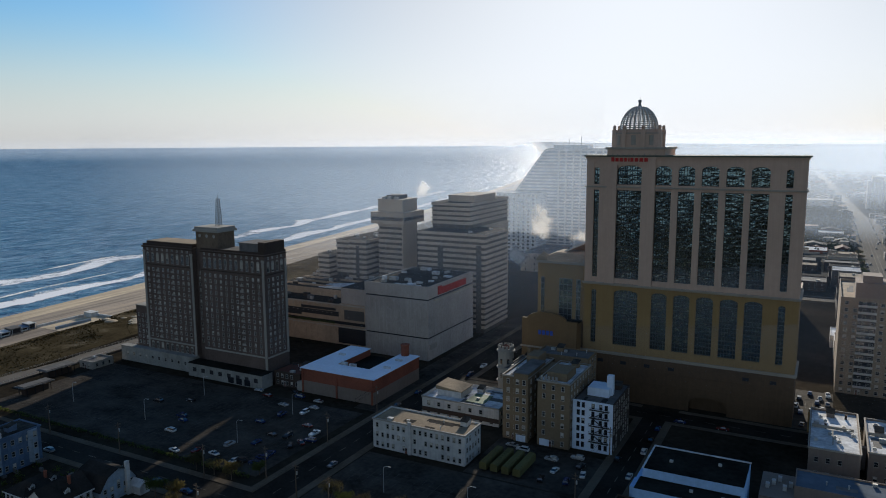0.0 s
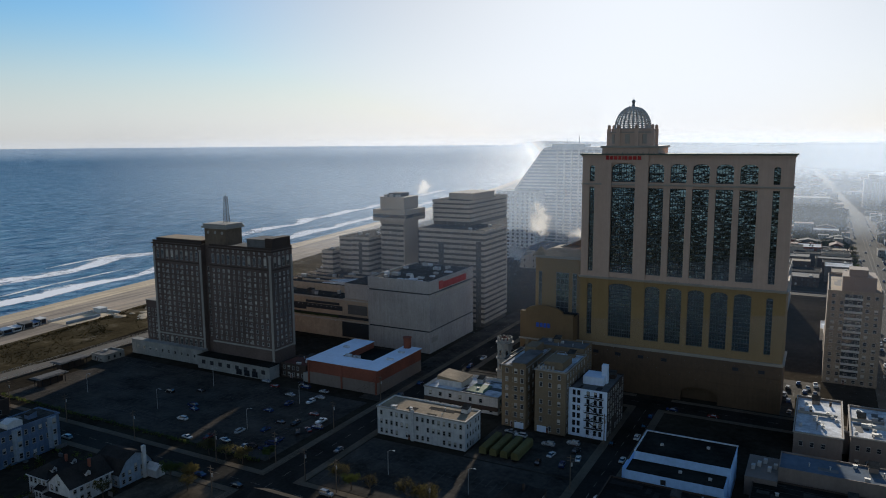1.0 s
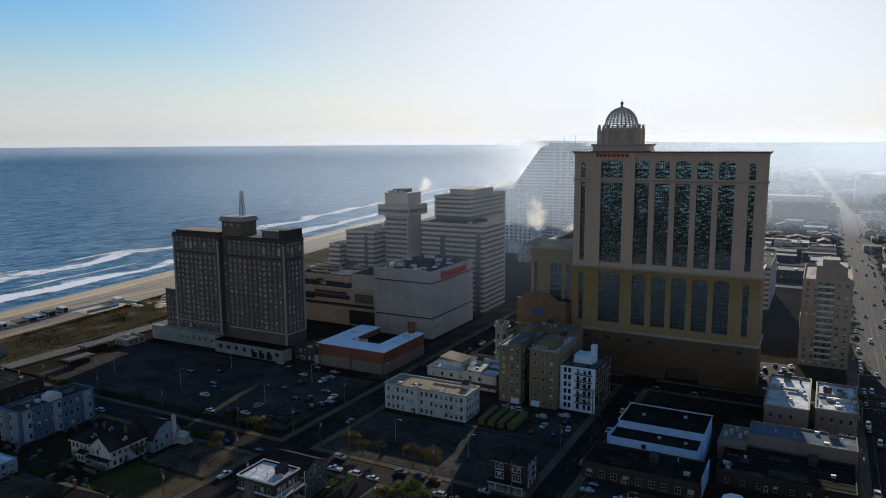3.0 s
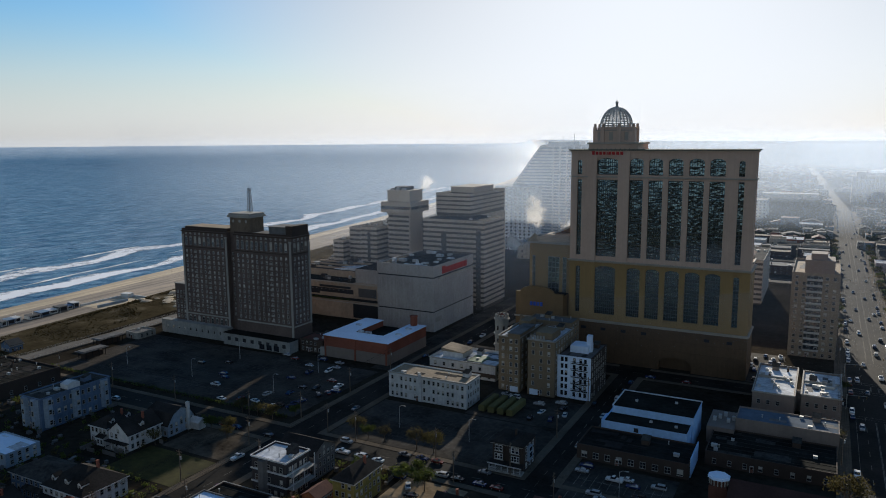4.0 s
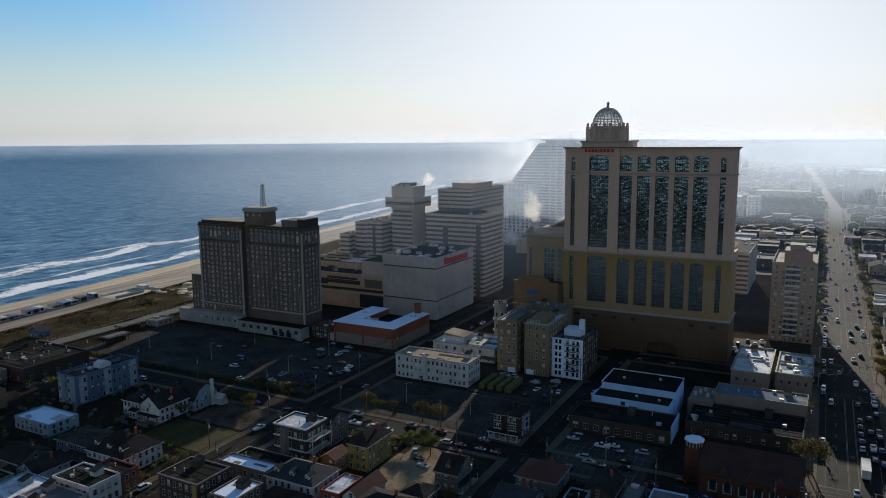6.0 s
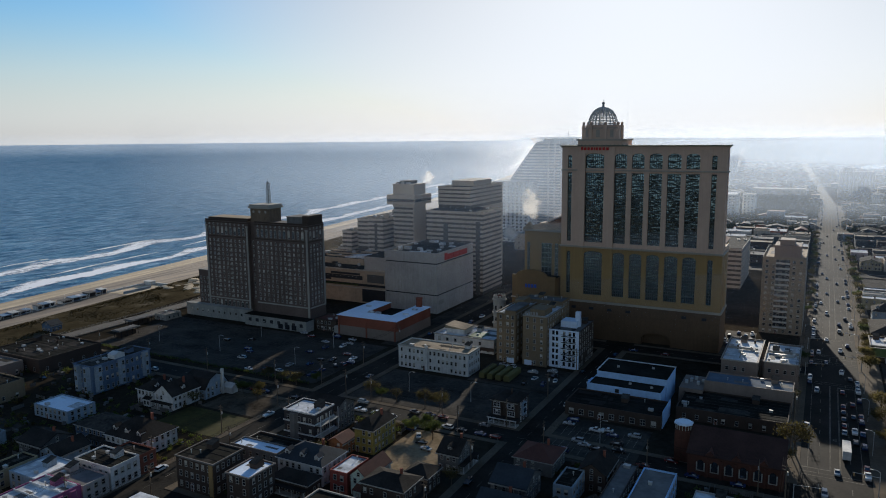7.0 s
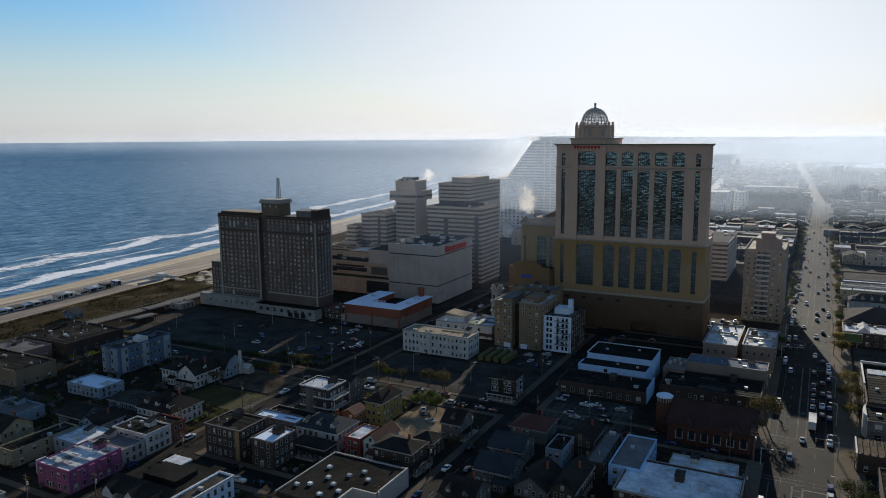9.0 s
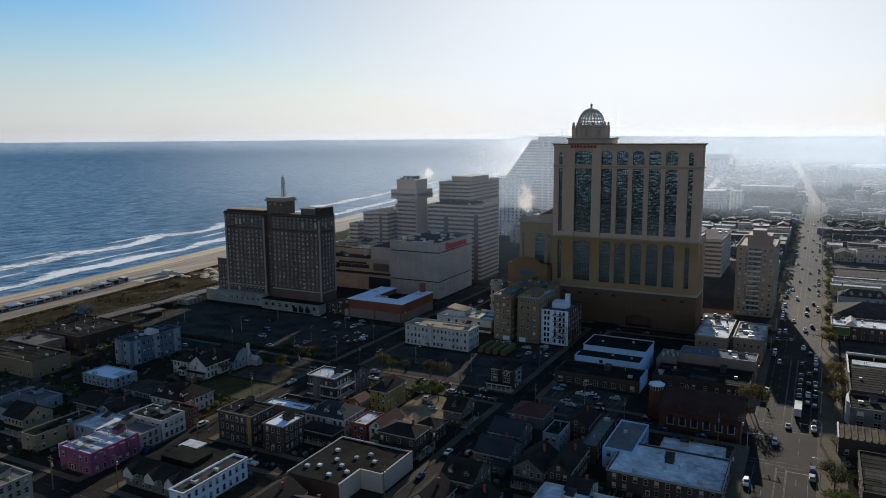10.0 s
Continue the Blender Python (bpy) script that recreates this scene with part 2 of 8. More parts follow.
HAZED_GLASS = mat("curtained_glass", (0.085, 0.078, 0.07), 0.35, var=0.5, grain=0.4, broad=0.3, bump=0, spec=0.12)
PALE_GLASS = mat("pale_reflecting_glass", (0.2, 0.25, 0.3), 0.3, var=0.3, grain=0.4, broad=0.2, bump=0, spec=0.6)
BAY_METAL = mat("bay_metal", (0.06, 0.068, 0.072), 0.4, metal=0.3, var=0.2)
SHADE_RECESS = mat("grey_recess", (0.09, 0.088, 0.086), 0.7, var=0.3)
BLIND = mat("window_blind", (0.4, 0.38, 0.34), 0.7, var=0.15, per=0.3)
LEAF = mat("autumn_leaf", (0.09, 0.078, 0.03), 0.8, var=0.6, grain=0.7, broad=0.2, per=0.3, bump=0)
LEAF_GREEN = mat("green_leaf", (0.065, 0.085, 0.022), 0.8, var=0.6, grain=0.7, broad=0.2, per=0.3, bump=0)
for lf in (LEAF, LEAF_GREEN):
    lt = lf.node_tree
    tl = lt.nodes.new("ShaderNodeBsdfTranslucent")
    mx = lt.nodes.new("ShaderNodeMixShader")
    mx.inputs["Fac"].default_value = 0.5
    pb = lt.nodes["Principled BSDF"]
    lt.links.new(pb.inputs["Base Color"].links[0].from_socket, tl.inputs["Color"])
    lt.links.new(pb.outputs[0], mx.inputs[1])
    lt.links.new(tl.outputs[0], mx.inputs[2])
    lt.links.new(mx.outputs[0], lt.nodes["Material Output"].inputs["Surface"])
RUBBER = mat("rubber", (0.02, 0.02, 0.02), 0.8, var=0.1, bump=0)
OLIVE = mat("olive_tarpaulin", (0.12, 0.11, 0.045), 0.85, var=0.25, grain=0.8)


def wall_mat(name, r, g, b):
    """A painted or clapboard house wall."""
    return MATS.get(name) or mat(name, (r, g, b), 0.85, var=0.45, grain=1.2, broad=0.12, streak=0.26)


def car_paint(name, r, g, b):
    m = MATS.get(name) or mat(name, (r, g, b), 0.25, metal=0.2, var=0.05, bump=0, spec=0.6)
    return m


# ---- geometry helpers ----
class Geo:
    """Collects boxes, prisms and faces for one mesh; each face carries a material slot."""

    def __init__(self):
        self.v, self.f, self.s = [], [], []

    def add(self, verts, faces, slot=0):
        k = len(self.v)
        self.v += [tuple(p) for p in verts]
        self.f += [tuple(k + i for i in f) for f in faces]
        self.s += [slot] * len(faces)
        return self

    def box(self, x0, x1, y0, y1, z0, z1, slot=0):
        return self.add([(x0, y0, z0), (x1, y0, z0), (x1, y1, z0), (x0, y1, z0), (x0, y0, z1), (x1, y0, z1), (x1, y1, z1), (x0, y1, z1)],
                        [(0, 3, 2, 1), (4, 5, 6, 7), (0, 1, 5, 4), (1, 2, 6, 5), (2, 3, 7, 6), (3, 0, 4, 7)], slot)

    def tub(self, x0, x1, y0, y1, z0, z1, t, sunk):
        """A block whose top is sunk inside a parapet t thick."""
        def loop(o, z):
            return [(x0 + o, y0 + o, z), (x1 - o, y0 + o, z), (x1 - o, y1 - o, z), (x0 + o, y1 - o, z)]
        faces = [(3, 2, 1, 0), (12, 13, 14, 15)]
        for k in range(3):
            faces += [(4 * k + i, 4 * k + (i + 1) % 4, 4 * k + 4 + (i + 1) % 4, 4 * k + 4 + i) for i in range(4)]
        return self.add(loop(0, z0) + loop(0, z1) + loop(t, z1) + loop(t, z1 - sunk), faces)

    def lattice(self, xs, zs, y0, y1):
        """A joined grid of bars: xs and zs are bar edges in pairs, bar by bar; the gaps between are open."""
        k = len(self.v)
        nx, nz = len(xs), len(zs)
        for y in (y0, y1):
            self.v += [(x, y, z) for z in zs for x in xs]

        def solid(i, j):
            return 0 <= i < nx - 1 and 0 <= j < nz - 1 and (i % 2 == 0 or j % 2 == 0)
        o = nx * nz
        for j in range(nz - 1):
            for i in range(nx - 1):
                if not solid(i, j):
                    continue
                a, b, c, d = (k + j * nx + i, k + j * nx + i + 1, k + (j + 1) * nx + i + 1, k + (j + 1) * nx + i)
                quads = [(a, b, c, d)]
                quads += [] if solid(i + 1, j) else [(b, b + o, c + o, c)]
                quads += [] if solid(i - 1, j) else [(a + o, a, d, d + o)]
                quads += [] if solid(i, j + 1) else [(d, c, c + o, d + o)]
                quads += [] if solid(i, j - 1) else [(a + o, b + o, b, a)]
                self.f += quads
                self.s += [0] * len(quads)
        return self

    def prism(self, poly, z0, z1, slot=0, top=None):
        """An upright prism over a counter-clockwise outline; top scales the upper outline about its centre."""
        n = len(poly)
        cx, cy = sum(p[0] for p in poly) / n, sum(p[1] for p in poly) / n
        k = 1.0 if top is None else top
        up = [(cx + (p[0] - cx) * k, cy + (p[1] - cy) * k, z1) for p in poly]
        faces = [tuple(range(n - 1, -1, -1)), tuple(range(n, 2 * n))]
        faces += [(i, (i + 1) % n, n + (i + 1) % n, n + i) for i in range(n)]
        return self.add([(p[0], p[1], z0) for p in poly] + up, faces, slot)

    def ring(self, cx, cy, r, sides, turn=0.0):
        return [(cx + r * math.cos(turn + 2 * math.pi * i / sides), cy + r * math.sin(turn + 2 * math.pi * i / sides)) for i in range(sides)]

    def cyl(self, cx, cy, r, z0, z1, sides=10, slot=0, top=None, turn=0.0):
        return self.prism(self.ring(cx, cy, r, sides, turn), z0, z1, slot, top)

    def slab_xz(self, outline, y0, y1, slot=0):
        """An outline in x and z, drawn through from y0 to y1."""
        n = len(outline)
        return self.add([(p[0], y0, p[1]) for p in outline] + [(p[0], y1, p[1]) for p in outline],
                        [tuple(range(n)), tuple(range(2 * n - 1, n - 1, -1))] + [((i + 1) % n, i, n + i, n + (i + 1) % n) for i in range(n)], slot)

    def slab_yz(self, outline, x0, x1, slot=0):
        n = len(outline)
        return self.add([(x0, p[0], p[1]) for p in outline] + [(x1, p[0], p[1]) for p in outline],
                        [tuple(range(n - 1, -1, -1)), tuple(range(n, 2 * n))] + [(i, (i + 1) % n, n + (i + 1) % n, n + i) for i in range(n)], slot)

    def rod(self, a, b, r, sides=5, slot=0, r2=None):
        a, b = Vector(a), Vector(b)
        d = (b - a).normalized()
        u = d.orthogonal().normalized()
        w = d.cross(u)
        r2 = r if r2 is None else r2
        cs = [(math.cos(2 * math.pi * i / sides), math.sin(2 * math.pi * i / sides)) for i in range(sides)]
        return self.add([a + (u * c + w * q) * r for c, q in cs] + [b + (u * c + w * q) * r2 for c, q in cs],
                        [tuple(range(sides - 1, -1, -1)), tuple(range(sides, 2 * sides))] + [(i, (i + 1) % sides, sides + (i + 1) % sides, sides + i) for i in range(sides)], slot)

    def tube(self, pts, r, sides=4, closed=False):
        """One joined tube along a line of points."""
        k, n = len(self.v), len(pts)
        for i, p in enumerate(pts):
            a, b = (pts[i - 1], pts[(i + 1) % n]) if closed else (pts[max(i - 1, 0)], pts[min(i + 1, n - 1)])
            d = (Vector(b) - Vector(a)).normalized()
            u = d.cross(Vector((0, 0, 1)))
            u = u.normalized() if u.length > 0.01 else d.orthogonal().normalized()
            w = d.cross(u)
            for j in range(sides):
                c = 2 * math.pi * (j + 0.5) / sides
                self.v.append(tuple(Vector(p) + (u * math.cos(c) + w * math.sin(c)) * r))
        for i in range(n if closed else n - 1):
            for j in range(sides):
                q = (i + 1) % n
                self.f.append((k + i * sides + j, k + i * sides + (j + 1) % sides, k + q * sides + (j + 1) % sides, k + q * sides + j))
                self.s.append(0)
        return self

    def ball(self, c, r, seg=8, rings=5, slot=0, sz=1.0):
        vs, fs = [(c[0], c[1], c[2] - r * sz)], []
        for j in range(1, rings):
            a = -math.pi / 2 + math.pi * j / rings
            vs += [(c[0] + r * math.cos(a) * math.cos(2 * math.pi * i / seg), c[1] + r * math.cos(a) * math.sin(2 * math.pi * i / seg), c[2] + r * sz * math.sin(a)) for i in range(seg)]
        vs.append((c[0], c[1], c[2] + r * sz))
        for i in range(seg):
            fs.append((0, 1 + (i + 1) % seg, 1 + i))
            fs.append((len(vs) - 1, 1 + (rings - 2) * seg + i, 1 + (rings - 2) * seg + (i + 1) % seg))
            for j in range(rings - 2):
                p, q = 1 + j * seg, 1 + (j + 1) * seg
                fs.append((p + i, p + (i + 1) % seg, q + (i + 1) % seg, q + i))
        return self.add(vs, fs, slot)

    def mesh(self, name, *materials):
        me = bpy.data.meshes.new(name)
        me.from_pydata(self.v, [], self.f)
        for m in materials:
            me.materials.append(m)
        if any(self.s):
            me.polygons.foreach_set("material_index", self.s)
        me.update()
        return me


def part(name, g, material, parent, label=""):
    """Links one mesh object under a thing or a part."""
    ms = material if isinstance(material, (tuple, list)) else (material,)
    me = g.mesh(name, *ms) if isinstance(g, Geo) else g
    ob = new(name, me)
    ob.parent = parent
    if parent is not None:
        ob.matrix_parent_inverse = parent.matrix_basis.inverted()
    if label:
        ob["label"] = label
    return ob


def thing(name, label, category, x=0.0, y=0.0, z=0.0, group="", kind=""):
    ob = new(name)
    ob.location = (x, y, z)
    ob.empty_display_size = 0.5
    return tagged(ob, label, category, group, kind)


def piece(name, me, parent, m):
    """A shared mesh as a part at the world pose m."""
    ob = new(name, me)
    ob.parent = parent
    ob.matrix_parent_inverse = parent.matrix_basis.inverted()
    ob.matrix_basis = m
    return ob


FACE_TURN = {"front": 0.0, "right": 90.0, "back": 180.0, "left": -90.0}
WINDOWS = {}


def window_mesh(w, h, style, frame_m, arched=False):
    """A sash window that looks along -y, its sill at z = 0: frame, meeting rail, sill and recessed glass, some with a blind."""
    key = (round(w, 2), round(h, 2), style, frame_m.name, arched)
    if key in WINDOWS:
        return WINDOWS[key]
    g = Geo()
    t = 0.11
    a = w / 2
    mid = [-0.05, 0.05] if w > 1.3 else []
    g.lattice([-a - t, -a] + mid + [a, a + t], [-t, 0, h * 0.5 - 0.04, h * 0.5 + 0.04, h, h + t * 1.4], -0.12, 0.03)
    g.box(-a - t * 1.5, a + t * 1.5, -0.2, 0.04, -t * 1.6, -t + 0.002)
    if arched:
        pts = [(a * math.cos(k * math.pi / 8), h + a * math.sin(k * math.pi / 8)) for k in range(9)]
        g.slab_xz([(x * 1.12, z + 0.12) for x, z in reversed(pts)] , -0.12, 0.03)
    g.add([(-a, -0.02, 0), (a, -0.02, 0), (a, -0.02, h), (-a, -0.02, h)], [(0, 1, 2, 3)], 1)
    if style:
        d = h * (0.45 if style == 1 else 0.8)
        g.add([(-a, -0.03, h - d), (a, -0.03, h - d), (a, -0.03, h), (-a, -0.03, h)], [(0, 1, 2, 3)], 2)
    WINDOWS[key] = g.mesh("window", frame_m, GLASS, BLIND)
    return WINDOWS[key]


RNG = random.Random(7)
FOOT = []  # the ground that buildings stand on


def windows(parent, face, at, us, zs, w, h, frame_m=None, arched=False, skip=0.0, name="window", far=False):
    """A grid of windows on the wall plane at: us along the wall, sills at zs. Far ones, too small to pick apart, stay one mesh."""
    frame_m = frame_m or TRIM
    if far:
        g = Geo()
        s = {"front": (1, 0, 0, -1), "right": (0, 1, 1, 0), "left": (0, -1, -1, 0), "back": (-1, 0, 0, 1)}[face]
        for z in zs:
            for u in us:
                c = (u, at) if face in ("front", "back") else (at, u)

                def corner(du, out, dz):
                    return (c[0] + s[0] * du + s[2] * out, c[1] + s[1] * du + s[3] * out, z + dz)
                a = w / 2
                g.add([corner(-a - 0.12, 0.06, -0.12), corner(a + 0.12, 0.06, -0.12), corner(a + 0.12, 0.06, h + 0.12), corner(-a - 0.12, 0.06, h + 0.12)], [(0, 1, 2, 3)])
                g.add([corner(-a, 0.09, 0), corner(a, 0.09, 0), corner(a, 0.09, h), corner(-a, 0.09, h)], [(0, 1, 2, 3)], 2 if RNG.random() < 0.2 else 1)
        tagged(part("glazing", g, (frame_m, GLASS, BLIND), parent), kind="stuff")
        return
    for z in zs:
        for u in us:
            if RNG.random() < skip:
                continue
            me = window_mesh(w, h, RNG.choice((0, 0, 0, 0, 1, 2)), frame_m, arched)
            p = (u, at, z) if face in ("front", "back") else (at, u, z)
            piece(name, me, parent, pose(*p, 0, 0, FACE_TURN[face]))


def spread(a, b, gap):
    """Evenly spaced places between a and b, about gap apart."""
    n = max(1, round((b - a) / gap))
    return [a + (b - a) * (i + 0.5) / n for i in range(n)]


def door_mesh():
    g = Geo().box(-0.6, -0.48, -0.12, 0.05, 0, 2.2).box(0.48, 0.6, -0.12, 0.05, 0, 2.2).box(-0.6, 0.6, -0.12, 0.05, 2.1, 2.3)
    g.box(-0.48, 0.48, -0.04, 0.05, 0, 2.1, 1)
    g.box(-0.3, 0.3, -0.07, -0.04, 1.2, 1.9, 2)
    return g.mesh("door", WHITE, wall_mat("door_paint", 0.16, 0.08, 0.06), GLASS)


DOOR = door_mesh()


def flat_building(label, x0, x1, y0, y1, h, wall, roof, floors=2, gap=2.8, win=(1.1, 1.6), faces=("front", "right"), parapet=0.6, cornice=None, clutter=3,
                  name="apartment_building", category="building", frame_m=None, door=True, first=1.0, group="", z0=0.0, far=False):
    """A flat-roofed block: walls with a parapet, a sunk roof, a cornice, windows floor by floor, vents and hatches on the roof."""
    b = thing(name, label, category, (x0 + x1) / 2, (y0 + y1) / 2, 0, group)
    FOOT.append((x0, x1, y0, y1))
    t = 0.3
    g = Geo().tub(x0, x1, y0, y1, z0, h, t, parapet)
    part("wall", g, wall, b)
    g = Geo().box(x0 + t, x1 - t, y0 + t, y1 - t, h - parapet + 0.004, h - parapet + 0.1)
    part("roof", g, roof, b)
    if cornice:
        g = Geo()
        for q in ((x0 - 0.3, x1 + 0.3, y0 - 0.3, y0 + 0.05), (x0 - 0.3, x1 + 0.3, y1 - 0.05, y1 + 0.3), (x0 - 0.3, x0 + 0.05, y0 + 0.05, y1 - 0.05), (x1 - 0.05, x1 + 0.3, y0 + 0.05, y1 - 0.05)):
            g.box(*q, h - 0.45, h + 0.06)
        part("cornice", g, cornice, b)
    fh = (h - parapet - z0) / floors
    zs = [z0 + fh * i + min(first, fh * 0.4) for i in range(floors)]
    wh = min(win[1], fh * 0.6)
    for f in faces:
        if f in ("front", "back"):
            windows(b, f, y0 if f == "front" else y1, spread(x0 + 0.7, x1 - 0.7, gap), zs, win[0], wh, frame_m, skip=0.06, far=far)
        else:
            windows(b, f, x1 if f == "right" else x0, spread(y0 + 0.7, y1 - 0.7, gap), zs, win[0], wh, frame_m, skip=0.06, far=far)
    if door and "front" in faces:
        piece("door", DOOR, b, pose(x0 + 0.35 * (x1 - x0) + 0.9, y0 - 0.02, 0.004))
    zr = h - parapet + 0.1
    if not far and clutter >= 2 and min(x1 - x0, y1 - y0) > 8:
        u, v = RNG.uniform(x0 + 1, x1 - 4), RNG.uniform((y0 + y1) / 2, y1 - 4)
        sh_ = part("stair_head", Geo().slab_yz([(v, zr), (v + 3.2, zr), (v + 3.2, zr + 2.5), (v, zr + 1.7)], u, u + 2.6), wall, b)
        part("stair_roof", Geo().slab_yz([(v - 0.2, zr + 1.66), (v + 3.4, zr + 2.56), (v + 3.4, zr + 2.68), (v - 0.2, zr + 1.8)], u - 0.2, u + 2.8), FELT, sh_)
    if not far and roof is not FADED:
        g = Geo()
        for k in range(2 + int((x1 - x0) * (y1 - y0) / 130)):
            w, d = RNG.uniform(1.0, 0.3 * (x1 - x0)), RNG.uniform(0.8, 0.25 * (y1 - y0))
            u, v = RNG.uniform(x0 + 0.5, x1 - 0.5 - w), RNG.uniform(y0 + 0.5, y1 - 0.5 - d)
            g.box(u, u + w, v, v + d, zr, zr + 0.012 + 0.004 * k)
        for v in np.arange(y0 + 3, y1 - 1, 3.4) if roof is ROOF_DARK else ():
            g.box(x0 + 0.4, x1 - 0.4, v, v + 0.14, zr, zr + 0.1)
        tagged(part("roof_patch", g, RNG.choice((ROOF_WHITE, ROOF_GREY, ROOF_WHITE) if roof in (SNOW, ROOF_WHITE) else (FELT, ROOF_GREY, ROOF_GREY) if roof is not ROOF_DARK else (FELT, SHINGLE, FELT)), b, "patched roofing felt with lapped seams"), kind="stuff")
    for _ in range((clutter + 2) // 3 if far else clutter):
        cx, cy = RNG.uniform(x0 + 1.5, x1 - 1.5), RNG.uniform(y0 + 1.5, y1 - 1.5)
        k = RNG.random()
        if k < 0.45:
            a = RNG.uniform(0.5, 1.1)
            part("roof_vent", Geo().box(cx - a, cx + a, cy - a * 0.7, cy + a * 0.7, zr, zr + 0.8).box(cx - a - 0.08, cx + a + 0.08, cy - a * 0.7 - 0.08, cy + a * 0.7 + 0.08, zr + 0.8, zr + 0.95), METAL, b)
        elif k < 0.88:
            part("vent_pipe", Geo().cyl(cx, cy, 0.16, zr, zr + 1.0, 8).cyl(cx, cy, 0.28, zr + 1.0, zr + 1.25, 8), METAL, b)
        else:
            part("chimney", Geo().box(cx - 0.4, cx + 0.4, cy - 0.4, cy + 0.4, zr, zr + 1.5).box(cx - 0.48, cx + 0.48, cy - 0.48, cy + 0.48, zr + 1.5, zr + 1.65), BRICK_BROWN, b)
    return b


def pitched_house(label, x0, x1, y0, y1, eave, ridge, wall, roof, axis="y", hip=False, floors=2, faces=("front", "right"), porch=None, dormers=0, chimney=True, name="house", gap=2.4, group="", far=False, gambrel=False):
    """A frame house: walls up into the gables, two roof slabs with eaves, or a hip roof; porch, dormers and chimney where given."""
    b = thing(name, label, "house", (x0 + x1) / 2, (y0 + y1) / 2, 0, group)
    FOOT.append((x0, x1, y0, y1))
    cx, cy = (x0 + x1) / 2, (y0 + y1) / 2
    o = 0.45
    if hip:
        part("wall", Geo().box(x0, x1, y0, y1, 0, eave), wall, b)
        k = min(x1 - x0, y1 - y0) / 2 * 0.92
        rx0, rx1, ry0, ry1 = (cx, cx, y0 + k, y1 - k) if axis == "y" else (x0 + k, x1 - k, cy, cy)
        e = [(x0 - o, y0 - o), (x1 + o, y0 - o), (x1 + o, y1 + o), (x0 - o, y1 + o)]
        vs = [(*p, eave - 0.2) for p in e] + [(*p, eave) for p in e] + [(rx0, ry0, ridge), (rx1, ry1, ridge)]
        fs = [(3, 2, 1, 0), (0, 1, 5, 4), (1, 2, 6, 5), (2, 3, 7, 6), (3, 0, 4, 7)]
        fs += [(4, 5, 8), (5, 6, 9, 8), (6, 7, 9), (7, 4, 8, 9)] if axis == "y" else [(4, 5, 9, 8), (5, 6, 9), (6, 7, 8, 9), (7, 4, 8)]
        part("roof", Geo().add(vs, fs), roof, b)
    else:
        g, r = Geo(), Geo()
        if gambrel:
            k, zk = (y1 - y0) * 0.2, eave + (ridge - eave) * 0.68
            g.slab_yz([(y0, 0), (y1, 0), (y1, eave), (y1 - k, zk), (cy, ridge - 0.1), (y0 + k, zk), (y0, eave)], x0, x1)
            for (ya, za), (yb, zb) in (((y0 - 0.4, eave - 0.5), (y0 + k, zk)), ((y0 + k, zk), (cy, ridge)), ((cy, ridge), (y1 - k, zk)), ((y1 - k, zk), (y1 + 0.4, eave - 0.5))):
                r.slab_yz([(ya, za), (yb, zb), (yb, zb + 0.25), (ya, za + 0.25)], x0 - o, x1 + o)
        elif axis == "y":
            g.slab_xz([(x0, 0), (x1, 0), (x1, eave), (cx, ridge - 0.1), (x0, eave)], y0, y1)
            s = (ridge - eave) / (cx - x0)
            r.slab_xz([(x0 - o, eave - s * o), (cx, ridge), (cx, ridge + 0.22), (x0 - o, eave - s * o + 0.22)], y0 - o, y1 + o)
            r.slab_xz([(cx, ridge), (x1 + o, eave - s * o), (x1 + o, eave - s * o + 0.22), (cx, ridge + 0.22)], y0 - o, y1 + o)
        else:
            g.slab_yz([(y0, 0), (y1, 0), (y1, eave), (cy, ridge - 0.1), (y0, eave)], x0, x1)
            s = (ridge - eave) / (cy - y0)
            r.slab_yz([(y0 - o, eave - s * o), (cy, ridge), (cy, ridge + 0.22), (y0 - o, eave - s * o + 0.22)], x0 - o, x1 + o)
            r.slab_yz([(cy, ridge), (y1 + o, eave - s * o), (y1 + o, eave - s * o + 0.22), (cy, ridge + 0.22)], x0 - o, x1 + o)
        part("wall", g, wall, b)
        part("roof", r, roof, b)
    fh = eave / floors
    zs = [fh * i + 0.9 for i in range(floors)]
    for f in faces:
        if f in ("front", "back"):
            windows(b, f, y0 if f == "front" else y1, spread(x0 + 0.4, x1 - 0.4, gap), zs, 0.95, min(1.5, fh * 0.55), skip=0.1, far=far)
            if axis == "y" and not hip and ridge - eave > 1.8:
                windows(b, f, y0 if f == "front" else y1, [cx], [eave + 0.1], 0.9, 1.1)
        else:
            windows(b, f, x1 if f == "right" else x0, spread(y0 + 0.4, y1 - 0.4, gap), zs, 0.95, min(1.5, fh * 0.55), skip=0.1, far=far)
            if axis == "x" and not hip and ridge - eave > 1.8:
                windows(b, f, x1 if f == "right" else x0, [cy], [eave + 0.1], 0.9, 1.1)
    if porch:
        d = 2.0
        if porch == "front":
            px0, px1, py0, py1 = x0, x1, y0 - d, y0
        else:
            px0, px1, py0, py1 = x1, x1 + d, y0, y1
        part("porch_deck", Geo().box(px0, px1, py0, py1 - 0.004 if porch == "front" else py1, 0, 0.5), TRIM, b)
        part("porch_roof", Geo().box(px0 - 0.2, px1 + 0.2, py0 - 0.2, py1 + (0 if porch == "front" else 0.2), 2.9, 3.1), roof, b)
        n = 4
